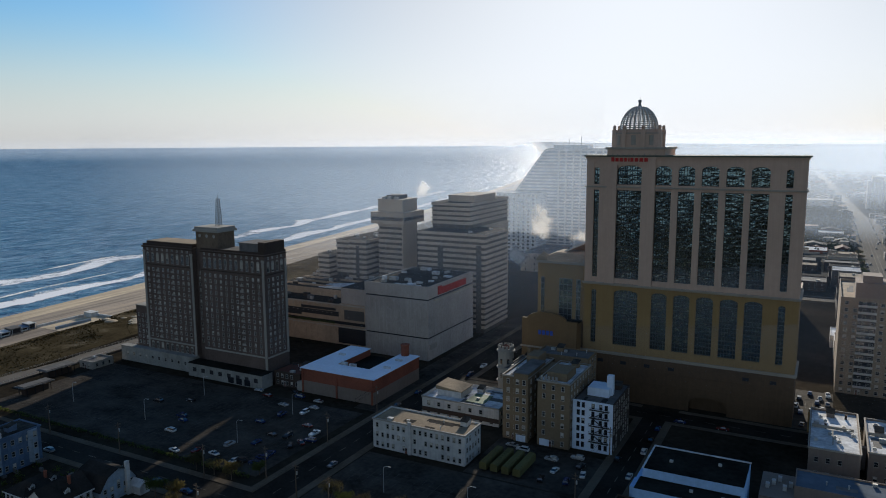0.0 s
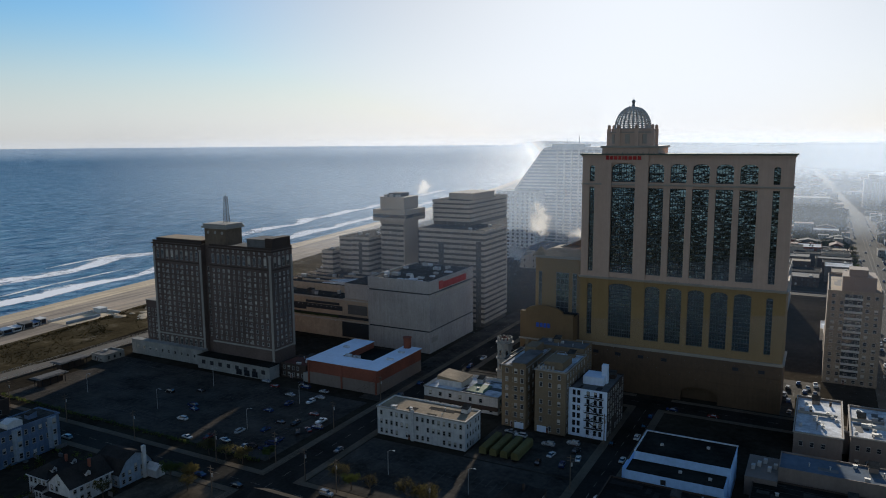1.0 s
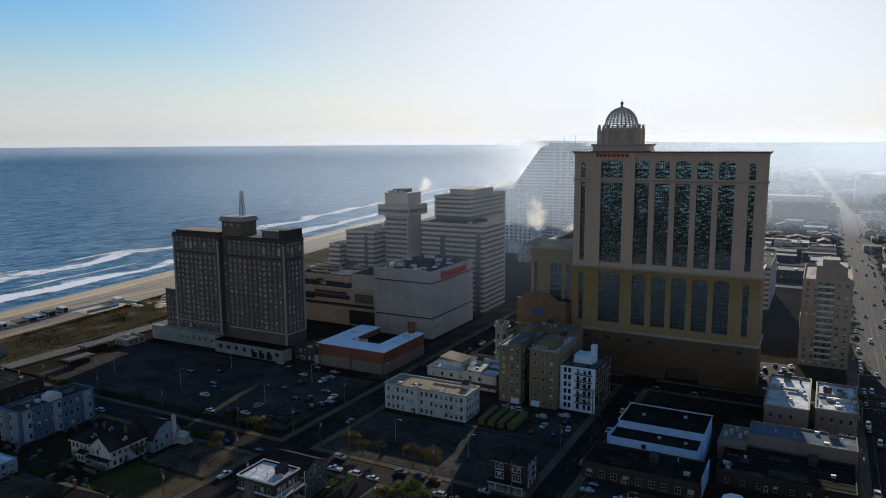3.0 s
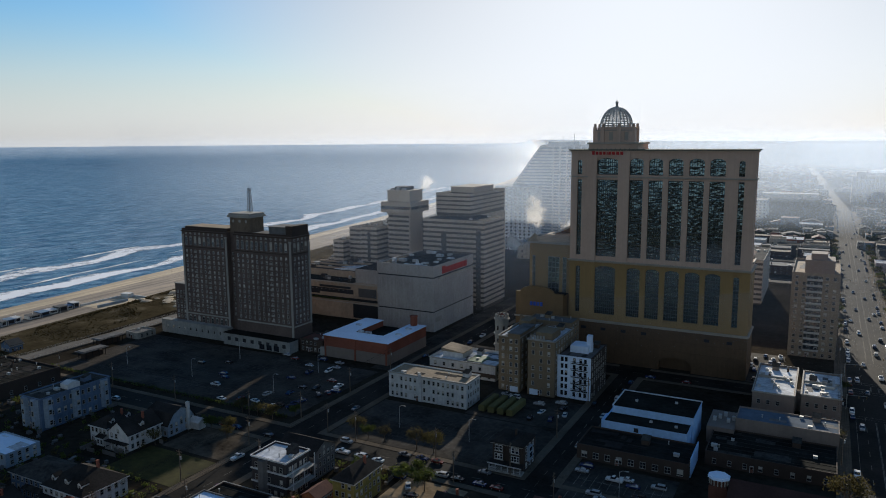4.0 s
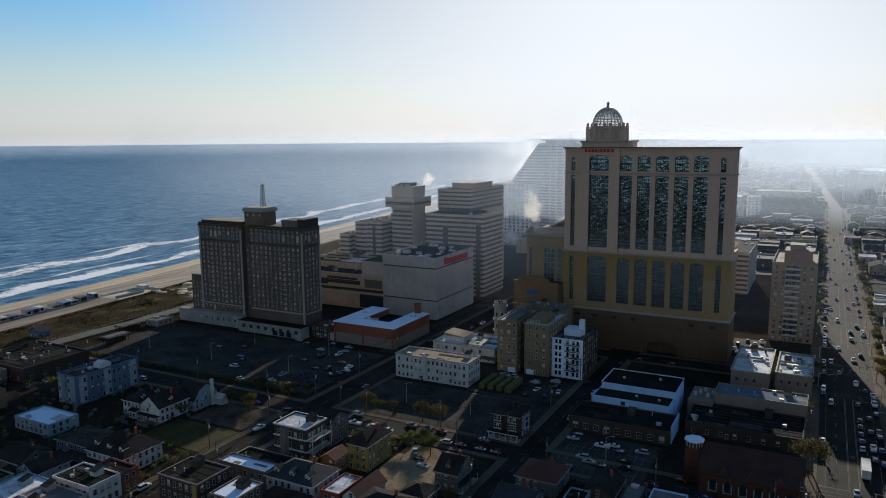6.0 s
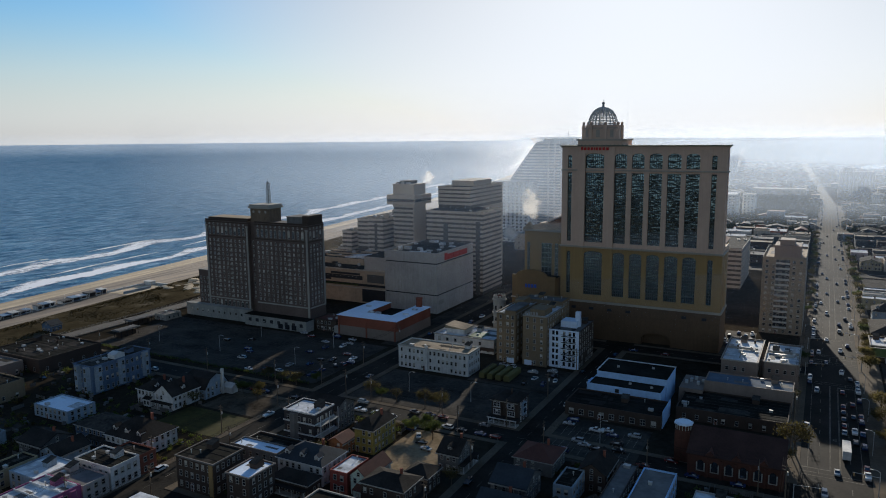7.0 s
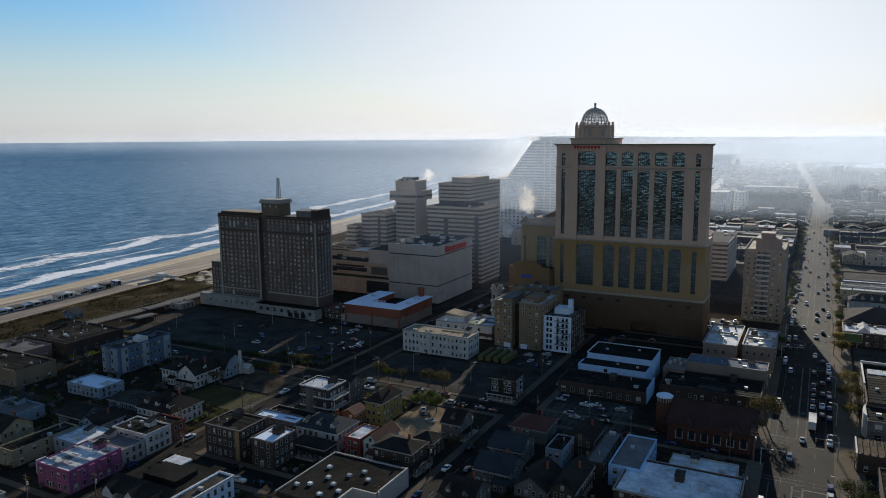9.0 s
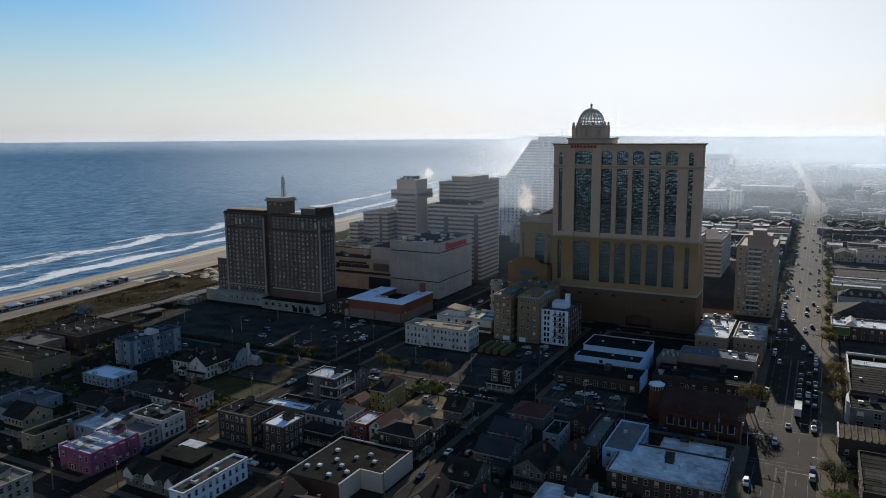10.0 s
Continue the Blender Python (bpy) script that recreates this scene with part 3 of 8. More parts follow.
        for i in range(n):
            if porch == "front":
                u, v = px0 + 0.15 + (px1 - px0 - 0.3) * i / (n - 1), py0 + 0.15
            else:
                u, v = px1 - 0.15, py0 + 0.15 + (py1 - py0 - 0.3) * i / (n - 1)
            part("porch_post", Geo().box(u - 0.08, u + 0.08, v - 0.08, v + 0.08, 0.5, 2.9), WHITE, b)
    for i in range(dormers):
        zb = eave + (ridge - eave) * 0.25
        zt = zb + 1.7
        if axis == "y":
            v = y0 + (y1 - y0) * (i + 0.5) / dormers
            xs = x1 - (x1 - cx) * 0.22
            d = part("dormer", Geo().slab_yz([(v - 0.9, zb - 0.6), (v + 0.9, zb - 0.6), (v + 0.9, zt - 0.5), (v, zt + 0.3), (v - 0.9, zt - 0.5)], xs - 2.6, xs), wall, b)
            part("dormer_roof", Geo().slab_yz([(v - 1.15, zt - 0.7), (v, zt + 0.32), (v, zt + 0.5), (v - 1.15, zt - 0.5)], xs - 2.8, xs + 0.2).slab_yz([(v, zt + 0.32), (v + 1.15, zt - 0.7), (v + 1.15, zt - 0.5), (v, zt + 0.5)], xs - 2.8, xs + 0.2), roof, d)
            windows(b, "right", xs, [v], [zb - 0.2], 0.8, 1.0)
        else:
            u = x0 + (x1 - x0) * (i + 0.5) / dormers
            ys = y0 + (cy - y0) * 0.22
            d = part("dormer", Geo().slab_xz([(u - 0.9, zb - 0.6), (u + 0.9, zb - 0.6), (u + 0.9, zt - 0.5), (u, zt + 0.3), (u - 0.9, zt - 0.5)], ys, ys + 2.6), wall, b)
            part("dormer_roof", Geo().slab_xz([(u - 1.15, zt - 0.7), (u, zt + 0.32), (u, zt + 0.5), (u - 1.15, zt - 0.5)], ys - 0.2, ys + 2.8).slab_xz([(u, zt + 0.32), (u + 1.15, zt - 0.7), (u + 1.15, zt - 0.5), (u, zt + 0.5)], ys - 0.2, ys + 2.8), roof, d)
            windows(b, "front", ys, [u], [zb - 0.2], 0.8, 1.0)
    if chimney:
        u, v = cx + (x1 - x0) * 0.18, cy + (y1 - y0) * 0.15
        part("chimney", Geo().box(u - 0.35, u + 0.35, v - 0.35, v + 0.35, eave - 0.3, ridge + 1.0).box(u - 0.42, u + 0.42, v - 0.42, v + 0.42, ridge + 1.0, ridge + 1.15), BRICK_RED, b)
    if not far and not gambrel and porch != "front" and RNG.random() < 0.75:
        w, d, hh = (x1 - x0) * RNG.uniform(0.35, 0.6), RNG.uniform(1.4, 2.6), RNG.uniform(2.6, 3.4)
        u = x1 - w - 0.3
        wg = part("front_wing", Geo().box(u, u + w, y0 - d, y0 - 0.003, 0, hh), wall, b)
        part("lean_to_roof", Geo().slab_yz([(y0 - d - 0.3, hh - 0.1), (y0 - 0.003, hh + 0.8), (y0 - 0.003, hh + 0.95), (y0 - d - 0.3, hh + 0.05)], u - 0.25, u + w + 0.25), roof, wg)
        windows(b, "front", y0 - d, spread(u + 0.2, u + w - 0.2, 1.9), [0.9], 0.9, 1.3)
    if not far and not gambrel:
        g = Geo()
        if hip or axis == "x":
            g.box(x0 - o - 0.1, x1 + o + 0.1, y0 - o - 0.12, y0 - o - 0.004, eave - (0.35 if hip else 0.75), eave - (0.02 if hip else 0.3))
        if hip or axis == "y":
            g.box(x1 + o + 0.004, x1 + o + 0.12, y0 - o - 0.12, y1 + o + 0.1, eave - (0.35 if hip else 0.75), eave - (0.02 if hip else 0.3))
        part("gutter", g, TRIM if wall is not WHITE else WHITE, b)
    if "front" in faces:
        piece("door", DOOR, b, pose(x0 + 1.1, y0 - 0.02, 0.5 if porch == "front" else 0.004))
    return b


# ---- ground, sea, streets ----
FAR = 4820.0


def lift(x, y):
    """The far rim of land and sea rises so that its edge lies where the true horizon is seen."""
    r = math.hypot(x - 20, y + 60)
    return 0.0 if r < 2600 else 86.0 * ((r - 2600) / 2220) ** 1.5


def shore(y):
    return -470 - 0.1 * y - (0.00004 * y * y if y > 0 else 0)


YS = [-4800, -3600, -2600, -1600, -900, -500, -300, -150, -50] + list(range(0, 700, 25)) + [740, 800, 900, 1000, 1150, 1300, 1500, 1750, 2000, 2300, 2600, 2900, 3200, 3500, 3800, 4100, 4400, 4600, 4800]
LAND = [0, 8, 20, 45, 75, 95, 108, 122, 136, 148, 160, 300, 480, 620, 800, 1050, 1400, 1800, 2200, 2600, 3000, 3400, 3800, 4200, 4600, 5000, 5500]
g = Geo()
for y in YS:
    s0 = shore(y)
    end = 20 + math.sqrt(max(FAR ** 2 - (y + 60) ** 2, 0))
    for k, d in enumerate(LAND):
        x = min(s0 + d, max(end, s0 + k))
        z = -2.9 + 2.9 * min(d / 75, 1.0) + lift(x, y)
        if 100 < d < 155:
            z += 0.9 + 0.8 * noise.noise((x * 0.05, y * 0.05, 3))
        g.v.append((x, y, z))
n = len(LAND)
for j in range(len(YS) - 1):
    for k in range(n - 1):
        g.f.append((j * n + k, j * n + k + 1, (j + 1) * n + k + 1, (j + 1) * n + k))
        g.s.append(3 if LAND[k] < 45 else 0 if LAND[k] < 95 else 1 if LAND[k] < 148 else 2)
ground = new("ground", g.mesh("ground", SAND, GRASS, GROUND, SAND_PALE))
tagged(ground, "flat town ground running into dune grass and pale beach sand", "ground", kind="structure")

WATER = bpy.data.materials.new("sea_water")
WATER.use_nodes = True
wt = WATER.node_tree
wb = wt.nodes["Principled BSDF"]
wb.inputs["Base Color"].default_value = (0.036, 0.13, 0.22, 1)
wb.inputs["Roughness"].default_value = 0.42
wb.inputs["IOR"].default_value = 1.33
wb.inputs["Specular IOR Level"].default_value = 0.03
w_geo = wt.nodes.new("ShaderNodeNewGeometry")
prev = None
for sx, sy, sc, dist in ((1.0, 0.25, 0.012, 7.0), (1.0, 0.3, 0.045, 9.0), (1.0, 0.4, 0.13, 4.5), (1.0, 0.6, 0.45, 1.0)):
    w_map = wt.nodes.new("ShaderNodeMapping")
    w_map.inputs["Scale"].default_value = (sx, sy, 1)
    w_map.inputs["Rotation"].default_value = (0, 0, radians(-8))
    wt.links.new(w_geo.outputs["Position"], w_map.inputs["Vector"])
    w_noise = wt.nodes.new("ShaderNodeTexNoise")
    w_noise.inputs["Scale"].default_value = sc
    w_noise.inputs["Detail"].default_value = 3
    wt.links.new(w_map.outputs[0], w_noise.inputs["Vector"])
    w_bump = wt.nodes.new("ShaderNodeBump")
    w_bump.inputs["Strength"].default_value = 1.0
    w_bump.inputs["Distance"].default_value = dist
    wt.links.new(w_noise.outputs["Fac"], w_bump.inputs["Height"])
    if prev:
        wt.links.new(prev.outputs[0], w_bump.inputs["Normal"])
    prev = w_bump
wt.links.new(prev.outputs[0], wb.inputs["Normal"])
# wind chop: light streaks on the crests and darker troughs, put into the colour
w_chop = None
for sx, sy, sc, lo, hi in ((1.0, 0.22, 0.11, 0.4, 0.72), (1.0, 0.3, 0.03, 0.35, 0.7)):
    w_map, w_noise, w_step = [wt.nodes.new("ShaderNode" + k) for k in ("Mapping", "TexNoise", "MapRange")]
    w_map.inputs["Scale"].default_value = (sx, sy, 1)
    w_map.inputs["Rotation"].default_value = (0, 0, radians(62))
    w_noise.inputs["Scale"].default_value = sc
    w_noise.inputs["Detail"].default_value = 6
    w_noise.inputs["Roughness"].default_value = 0.65
    w_step.inputs["From Min"].default_value = lo
    w_step.inputs["From Max"].default_value = hi
    wt.links.new(w_geo.outputs["Position"], w_map.inputs["Vector"])
    wt.links.new(w_map.outputs[0], w_noise.inputs["Vector"])
    wt.links.new(w_noise.outputs["Fac"], w_step.inputs["Value"])
    w_tone = wt.nodes.new("ShaderNodeMix")
    w_tone.data_type = "RGBA"
    w_tone.inputs[6].default_value = wb.inputs["Base Color"].default_value
    w_tone.inputs[7].default_value = (0.2, 0.3, 0.4, 1)
    if w_chop:
        w_both = wt.nodes.new("ShaderNodeMath")
        w_both.operation = "MULTIPLY_ADD"
        w_both.inputs[1].default_value = 0.25
        wt.links.new(w_step.outputs[0], w_both.inputs[0])
        wt.links.new(w_chop, w_both.inputs[2])
        wt.links.new(w_both.outputs[0], w_tone.inputs[0])
        wt.links.new(w_tone.outputs[2], wb.inputs["Base Color"])
    w_chop = w_step.outputs[0]

g = Geo()
SEA = [40, 0, -20, -60, -120, -250, -450, -700, -1000, -1400, -1800, -2200, -2600, -3000, -3400, -3800, -4200, -4600, -5200]
for y in YS:
    s0 = shore(y)
    end = 20 - math.sqrt(max(FAR ** 2 - (y + 60) ** 2, 0))
    for k, d in enumerate(SEA):
        x = max(s0 + d, min(end, s0 - k))
        g.v.append((x, y, -2.0 + lift(x, y)))
n = len(SEA)
for j in range(len(YS) - 1):
    for k in range(n - 1):
        g.f.append((j * n + k, (j + 1) * n + k, (j + 1) * n + k + 1, j * n + k + 1))
        g.s.append(0)
water = new("water", g.mesh("water", WATER))
tagged(water, "wind-ruffled blue ocean with a low swell", "sea", kind="structure")

g = Geo()
bay_pts = [(118, 2560), (240, 2480), (520, 2470), (900, 2520), (1300, 2600), (1300, 2950), (700, 3050), (330, 2990), (170, 2800)]
g.add([(x, y, 1.0 + lift(x, y)) for x, y in bay_pts], [tuple(range(len(bay_pts)))])
tagged(new("water_bay", g.mesh("water_bay", WATER)), "flat pale inlet of water beyond the town", "water", kind="structure")


def surf(label, d0, amp, width, y0, y1, seed, z):
    """A broken line of foam along the beach."""
    r = random.Random(seed)
    q = Geo()
    y = y0
    while y < y1:
        run = r.uniform(35, 150)
        steps = int(run / 3)
        base = r.uniform(-amp, amp)
        for i in range(steps):
            a0, a1 = i / steps, (i + 1) / steps
            ends = [min(1.0, 5 * a, 5 * (1 - a)) for a in (a0, a1)]
            ys = [y + run * a for a in (a0, a1)]
            xs = [shore(v) + d0 + base + amp * 0.7 * noise.noise((v * 0.018, seed, 0)) for v in ys]
            ws = [width * e * (0.7 + 0.8 * noise.noise((v * 0.09, seed, 5))) + 0.15 for v, e in zip(ys, ends)]
            hs = [0.12 + 0.7 * e for e in ends]
            q.add([(xs[0] - ws[0], ys[0], z), (xs[0], ys[0], z + hs[0]), (xs[0] + ws[0] * 0.6, ys[0], z), (xs[1] - ws[1], ys[1], z), (xs[1], ys[1], z + hs[1]), (xs[1] + ws[1] * 0.6, ys[1], z)], [(0, 1, 4, 3), (1, 2, 5, 4)])
        y += run + r.uniform(4, 50)
    tagged(new("surf", q.mesh("surf", FOAM)), label, "surf", kind="stuff")


# foam sheets: white water with holes in it
FOAMY = bpy.data.materials.new("broken_foam")
FOAMY.use_nodes = True
fn = FOAMY.node_tree
fn.nodes.clear()
f_out = fn.nodes.new("ShaderNodeOutputMaterial")
f_mix = fn.nodes.new("ShaderNodeMixShader")
f_tr = fn.nodes.new("ShaderNodeBsdfTransparent")
f_df = fn.nodes.new("ShaderNodeBsdfDiffuse")
f_df.inputs["Color"].default_value = (0.8, 0.8, 0.8, 1)
f_geo = fn.nodes.new("ShaderNodeNewGeometry")
f_map = fn.nodes.new("ShaderNodeMapping")
f_map.inputs["Scale"].default_value = (1.0, 0.55, 1.0)
f_no = fn.nodes.new("ShaderNodeTexNoise")
f_no.inputs["Scale"].default_value = 0.16
f_no.inputs["Detail"].default_value = 9
f_no.inputs["Roughness"].default_value = 0.75
f_wide = fn.nodes.new("ShaderNodeTexNoise")
f_wide.inputs["Scale"].default_value = 0.02
f_wide.inputs["Detail"].default_value = 2
f_att = fn.nodes.new("ShaderNodeAttribute")
f_att.attribute_name = "cover"
f_sum = fn.nodes.new("ShaderNodeMath")
f_sum.operation = "ADD"
f_sub = fn.nodes.new("ShaderNodeMath")
f_sub.operation = "MULTIPLY_ADD"
f_sub.inputs[1].default_value = 0.5
f_rng = fn.nodes.new("ShaderNodeMapRange")
f_rng.inputs["From Min"].default_value = 1.12
f_rng.inputs["From Max"].default_value = 1.3
fn.links.new(f_geo.outputs["Position"], f_map.inputs["Vector"])
fn.links.new(f_map.outputs[0], f_no.inputs["Vector"])
fn.links.new(f_map.outputs[0], f_wide.inputs["Vector"])
fn.links.new(f_wide.outputs["Fac"], f_sub.inputs[0])
fn.links.new(f_no.outputs["Fac"], f_sub.inputs[2])
fn.links.new(f_sub.outputs[0], f_sum.inputs[0])
fn.links.new(f_att.outputs["Fac"], f_sum.inputs[1])
fn.links.new(f_sum.outputs[0], f_rng.inputs["Value"])
fn.links.new(f_rng.outputs[0], f_mix.inputs["Fac"])
fn.links.new(f_tr.outputs[0], f_mix.inputs[1])
fn.links.new(f_df.outputs[0], f_mix.inputs[2])
fn.links.new(f_mix.outputs[0], f_out.inputs["Surface"])


def foam_sheet(label, d0, d1, amp, cover, seed, z):
    """A band of broken white water that follows the shore; cover is the share of foam in its middle."""
    q, att = Geo(), []
    ys = np.arange(-250, 1500, 5.0)
    n = 9
    for y in ys:
        o = amp * noise.noise((y * 0.012, seed, 0)) + amp * 0.4 * noise.noise((y * 0.05, seed, 7))
        wd = 0.75 + 0.5 * noise.noise((y * 0.016, seed, 3))
        for k in range(n):
            f = k / (n - 1)
            q.v.append((shore(y) + d0 + o + (d1 - d0) * f * wd, y, z))
            att.append(cover * min(1.0, 4 * f, 2.2 * (1 - f)))
    for j in range(len(ys) - 1):
        for k in range(n - 1):
            q.f.append((j * n + k, (j + 1) * n + k, (j + 1) * n + k + 1, j * n + k + 1))
            q.s.append(0)
    me = q.mesh("surf", FOAMY)
    me.attributes.new("cover", "FLOAT", "POINT").data.foreach_set("value", att)
    tagged(new("surf", me), label, "surf", kind="stuff")


foam_sheet("broad white wash running up the sand", 7, -40, 6, 0.6, 1, -1.9)
foam_sheet("broken white water of spent waves", -30, -48, 9, 0.3, 2, -1.92)
foam_sheet("wide band of breaking waves", -64, -126, 9, 0.56, 3, -1.9)
foam_sheet("outer patches of foam", -120, -165, 22, 0.2, 4, -1.93)
surf("breaking wave crest", -112, 6, 1.8, -200, 520, 3, -2.0)
surf("curling wave crest", -40, 5, 1.2, -200, 480, 4, -2.0)

# tufts on the dunes
g = Geo()
dr = random.Random(8)
for k in range(24000):
    y = dr.uniform(-60, 420)
    d = dr.uniform(100, 146)
    x = shore(y) + d
    if noise.noise((x * 0.05, y * 0.05, 9)) < -0.25:
        continue
    h, a, w = dr.uniform(-0.2, 0.5), dr.uniform(0, math.pi), dr.uniform(0.2, 0.6)
    c, q = math.cos(a) * w, math.sin(a) * w
    z = 0.4 + 0.8 * noise.noise((x * 0.05, y * 0.05, 3))
    g.add([(x - c, y - q, z), (x + c, y + q, z), (x + c * 0.3, y + q * 0.3, z + 0.5 + h), (x - c * 0.7, y - q * 0.7, z + 0.4 + h)], [(0, 1, 2, 3)])
tagged(new("dune_tufts", g.mesh("dune_tufts", mat("dry_tuft", (0.075, 0.056, 0.026), 0.95, var=0.8, grain=0.4, bump=0, spec=0.0))), "dry brown tufts of dune grass", "grass", kind="stuff")

ROADS_Y = {"road_avenue": (34.8, 56.0, -400, 1192), "road_west": (-157.5, -145.0, -150, 520), "road_alley": (-60.5, -51.5, 25, 284)}
ROADS_X = {"road_cross_1": (151.0, 162.5, -338, 34.8), "road_cross_2": (14.0, 24.5, -338, 34.8), "road_cross_3": (284, 296, -145, 34.8), "road_cross_4": (59.0, 69.0, -145, -97), "road_cross_5": (330, 342, 56, 420), "road_cross_6": (560, 572, -60, 420)}
for nm, (x0, x1, y0, y1) in ROADS_Y.items():
    tagged(new(nm, Geo().box(x0, x1, y0, y1, -0.2, 0.03).mesh(nm, ASPHALT)), "worn grey asphalt road", "road", kind="structure")
for nm, (y0, y1, x0, x1) in ROADS_X.items():
    tagged(new(nm, Geo().box(x0, x1, y0, y1, -0.2, 0.024).mesh(nm, ASPHALT)), "worn grey asphalt side street", "road", kind="structure")
g = Geo()
bend = [(45.4, 1192), (30, 1500), (9, 2025), (-20, 2600), (-60, 3300)]
for (xa, ya), (xb, yb) in zip(bend, bend[1:]):
    g.add([(xa - 10, ya, 0.03 + lift(xa, ya)), (xa + 10, ya, 0.03 + lift(xa, ya)), (xb + 10, yb, 0.5 + lift(xb, yb)), (xb - 10, yb, 0.5 + lift(xb, yb))], [(0, 1, 2, 3)])
tagged(new("road_avenue_far", g.mesh("road_avenue_far", ASPHALT)), "far stretch of the avenue bending towards the beach", "road", kind="structure")
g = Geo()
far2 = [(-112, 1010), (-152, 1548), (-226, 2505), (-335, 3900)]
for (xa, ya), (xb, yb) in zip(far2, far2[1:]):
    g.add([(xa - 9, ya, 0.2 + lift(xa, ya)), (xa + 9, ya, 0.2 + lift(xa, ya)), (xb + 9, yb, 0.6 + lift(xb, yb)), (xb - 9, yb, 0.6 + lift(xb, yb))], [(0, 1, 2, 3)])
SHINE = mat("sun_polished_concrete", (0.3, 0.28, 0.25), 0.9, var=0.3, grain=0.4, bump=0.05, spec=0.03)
tagged(new("road_far", g.mesh("road_far", SHINE)), "far road in a pale tone that stands for sun glint", "road", kind="structure")


def gaps(a, b, cuts):
    """The stretches of a..b outside the cuts."""
    out, p = [], a
    for c0, c1 in sorted(cuts):
        if c1 < p or c0 > b:
            continue
        if c0 > p:
            out.append((p, c0))
        p = max(p, c1)
    if p < b:
        out.append((p, b))
    return out


g = Geo()
for x0, x1, y0, y1 in ROADS_Y.values():
    for s0, s1, side in ((x0 - (5 if x0 > 0 else 3), x0, -1), (x1, x1 + (9 if x0 > 0 else 3), 1)):
        cuts = [(c[0], c[1]) for c in ROADS_X.values() if c[2] - 1 <= (x0 if side < 0 else x1) <= c[3] + 1 and (c[2] < x0 - 2 if side < 0 else c[3] > x1 + 2)]
        for a, b in gaps(y0, y1, cuts):
            g.box(s0, s1, a, b, -0.2, 0.15)
for y0, y1, x0, x1 in ROADS_X.values():
    for s0, s1 in ((y0 - 2.6, y0), (y1, y1 + 2.6)):
        cuts = [(c[0] - 3.05, c[1] + 3.05) for c in ROADS_Y.values()]
        for a, b in gaps(x0, x1 - 5.05 if x1 < 40 else x1, cuts):
            g.box(a, b, s0, s1, -0.2, 0.148)
tagged(new("pavement", g.mesh("pavement", PAVE)), "pale concrete pavements with raised kerbs", "pavement", kind="structure")

# road paint
g = Geo()
for y in range(-390, 1190, 12):
    for x in (40.6, 50.2):
        g.box(x - 0.09, x + 0.09, y, y + 4, 0.03, 0.036)
for a, b in gaps(-390, 1190, [(v[0] - 14, v[1] + 14) for v in ROADS_X.values()]):
    for x in (43.9, 44.2, 46.9, 47.2):
        g.box(x - 0.07, x + 0.07, a, b, 0.03, 0.036)
    for x in (37.2, 53.6):
        g.box(x - 0.06, x + 0.06, a, b, 0.03, 0.036)
    g.box(35.3, 43.8, a + 1, a + 1.5, 0.03, 0.036)
    g.box(47.3, 55.6, b - 1.5, b - 1, 0.03, 0.036)
    for o in (2.0, 4.6):
        g.box(35.2, 55.6, a - o - 0.2, a - o, 0.036, 0.04)
        g.box(35.2, 55.6, b + o, b + o + 0.2, 0.036, 0.04)
for k in range(5):
    g.box(44.6, 46.6, 130 + k * 4, 130.25 + k * 4, 0.03, 0.036)
    g.box(44.9, 46.2, 205 + k * 0.5, 205.2 + k * 0.5, 0.03, 0.036)
for x0, x1, y0, y1 in list(ROADS_Y.values())[1:]:
    for y in range(int(y0), int(y1), 9):
        g.box((x0 + x1) / 2 - 0.07, (x0 + x1) / 2 + 0.07, y, y + 4, 0.03, 0.036)
for y0, y1, x0, x1 in ROADS_X.values():
    for x in range(int(x0), int(x1) - 3, 9):
        g.box(x, x + 4, (y0 + y1) / 2 - 0.07, (y0 + y1) / 2 + 0.07, 0.036, 0.04)
tagged(new("road_marking", g.mesh("road_marking", PAINT)), "worn white lane lines, stop bars and crossings", "road marking", kind="stuff")


def lot(nm, label, x0, x1, y0, y1, m, rows=(), stall=2.7, depth=5.2):
    """A paved lot and its painted stalls; rows are the y of each stall line's middle."""
    tagged(new(nm, Geo().box(x0, x1, y0, y1, -0.2, 0.05).mesh(nm, m)), label, "parking lot", kind="structure")
    q = Geo()
    for y in rows:
        q.box(x0 + 3, x1 - 3, y - 0.05, y + 0.05, 0.05, 0.056)
        for x in np.arange(x0 + 3, x1 - 2.9, stall):
            q.box(x - 0.05, x + 0.05, y - depth, y + depth, 0.05, 0.055)
    if rows:
        tagged(new("stall_lines", q.mesh("stall_lines", PAINT if nm == "lot_south" else FADED)), "faded white parking stall lines", "road marking", kind="stuff")


lot("lot_main", "wide dark asphalt parking lot", -318, -164.5, 171.5, 236, LOT, (182, 198, 214, 229))
lot("lot_east", "dark asphalt parking lot with painted stalls", -141.5, -63.5, 165.6, 206, LOT, (174, 190))
lot("lot_trailers", "cracked asphalt yard beside the flats", -104, -63.5, 207, 238, LOT)
lot("lot_south", "small asphalt car park with painted stalls", -48.4, -15, 146, 184, LOT, (157, 172))
lot("lot_seaward", "dark asphalt yard between low buildings", -300, -236, 28, 82, LOT, (48, 66))
lot("lot_dirt", "bare dusty gravel lot, mottled dark with dirt and tree shade", -97, -73.4, 108, 147, DIRT)
lot("lot_tower", "asphalt yard behind the hotel tower", -8, 8, 300, 350, LOT, (330,))
lot("lawn_corner", "patchy mown lawn on the street corner", -193, -160.8, 106, 126, LAWN)
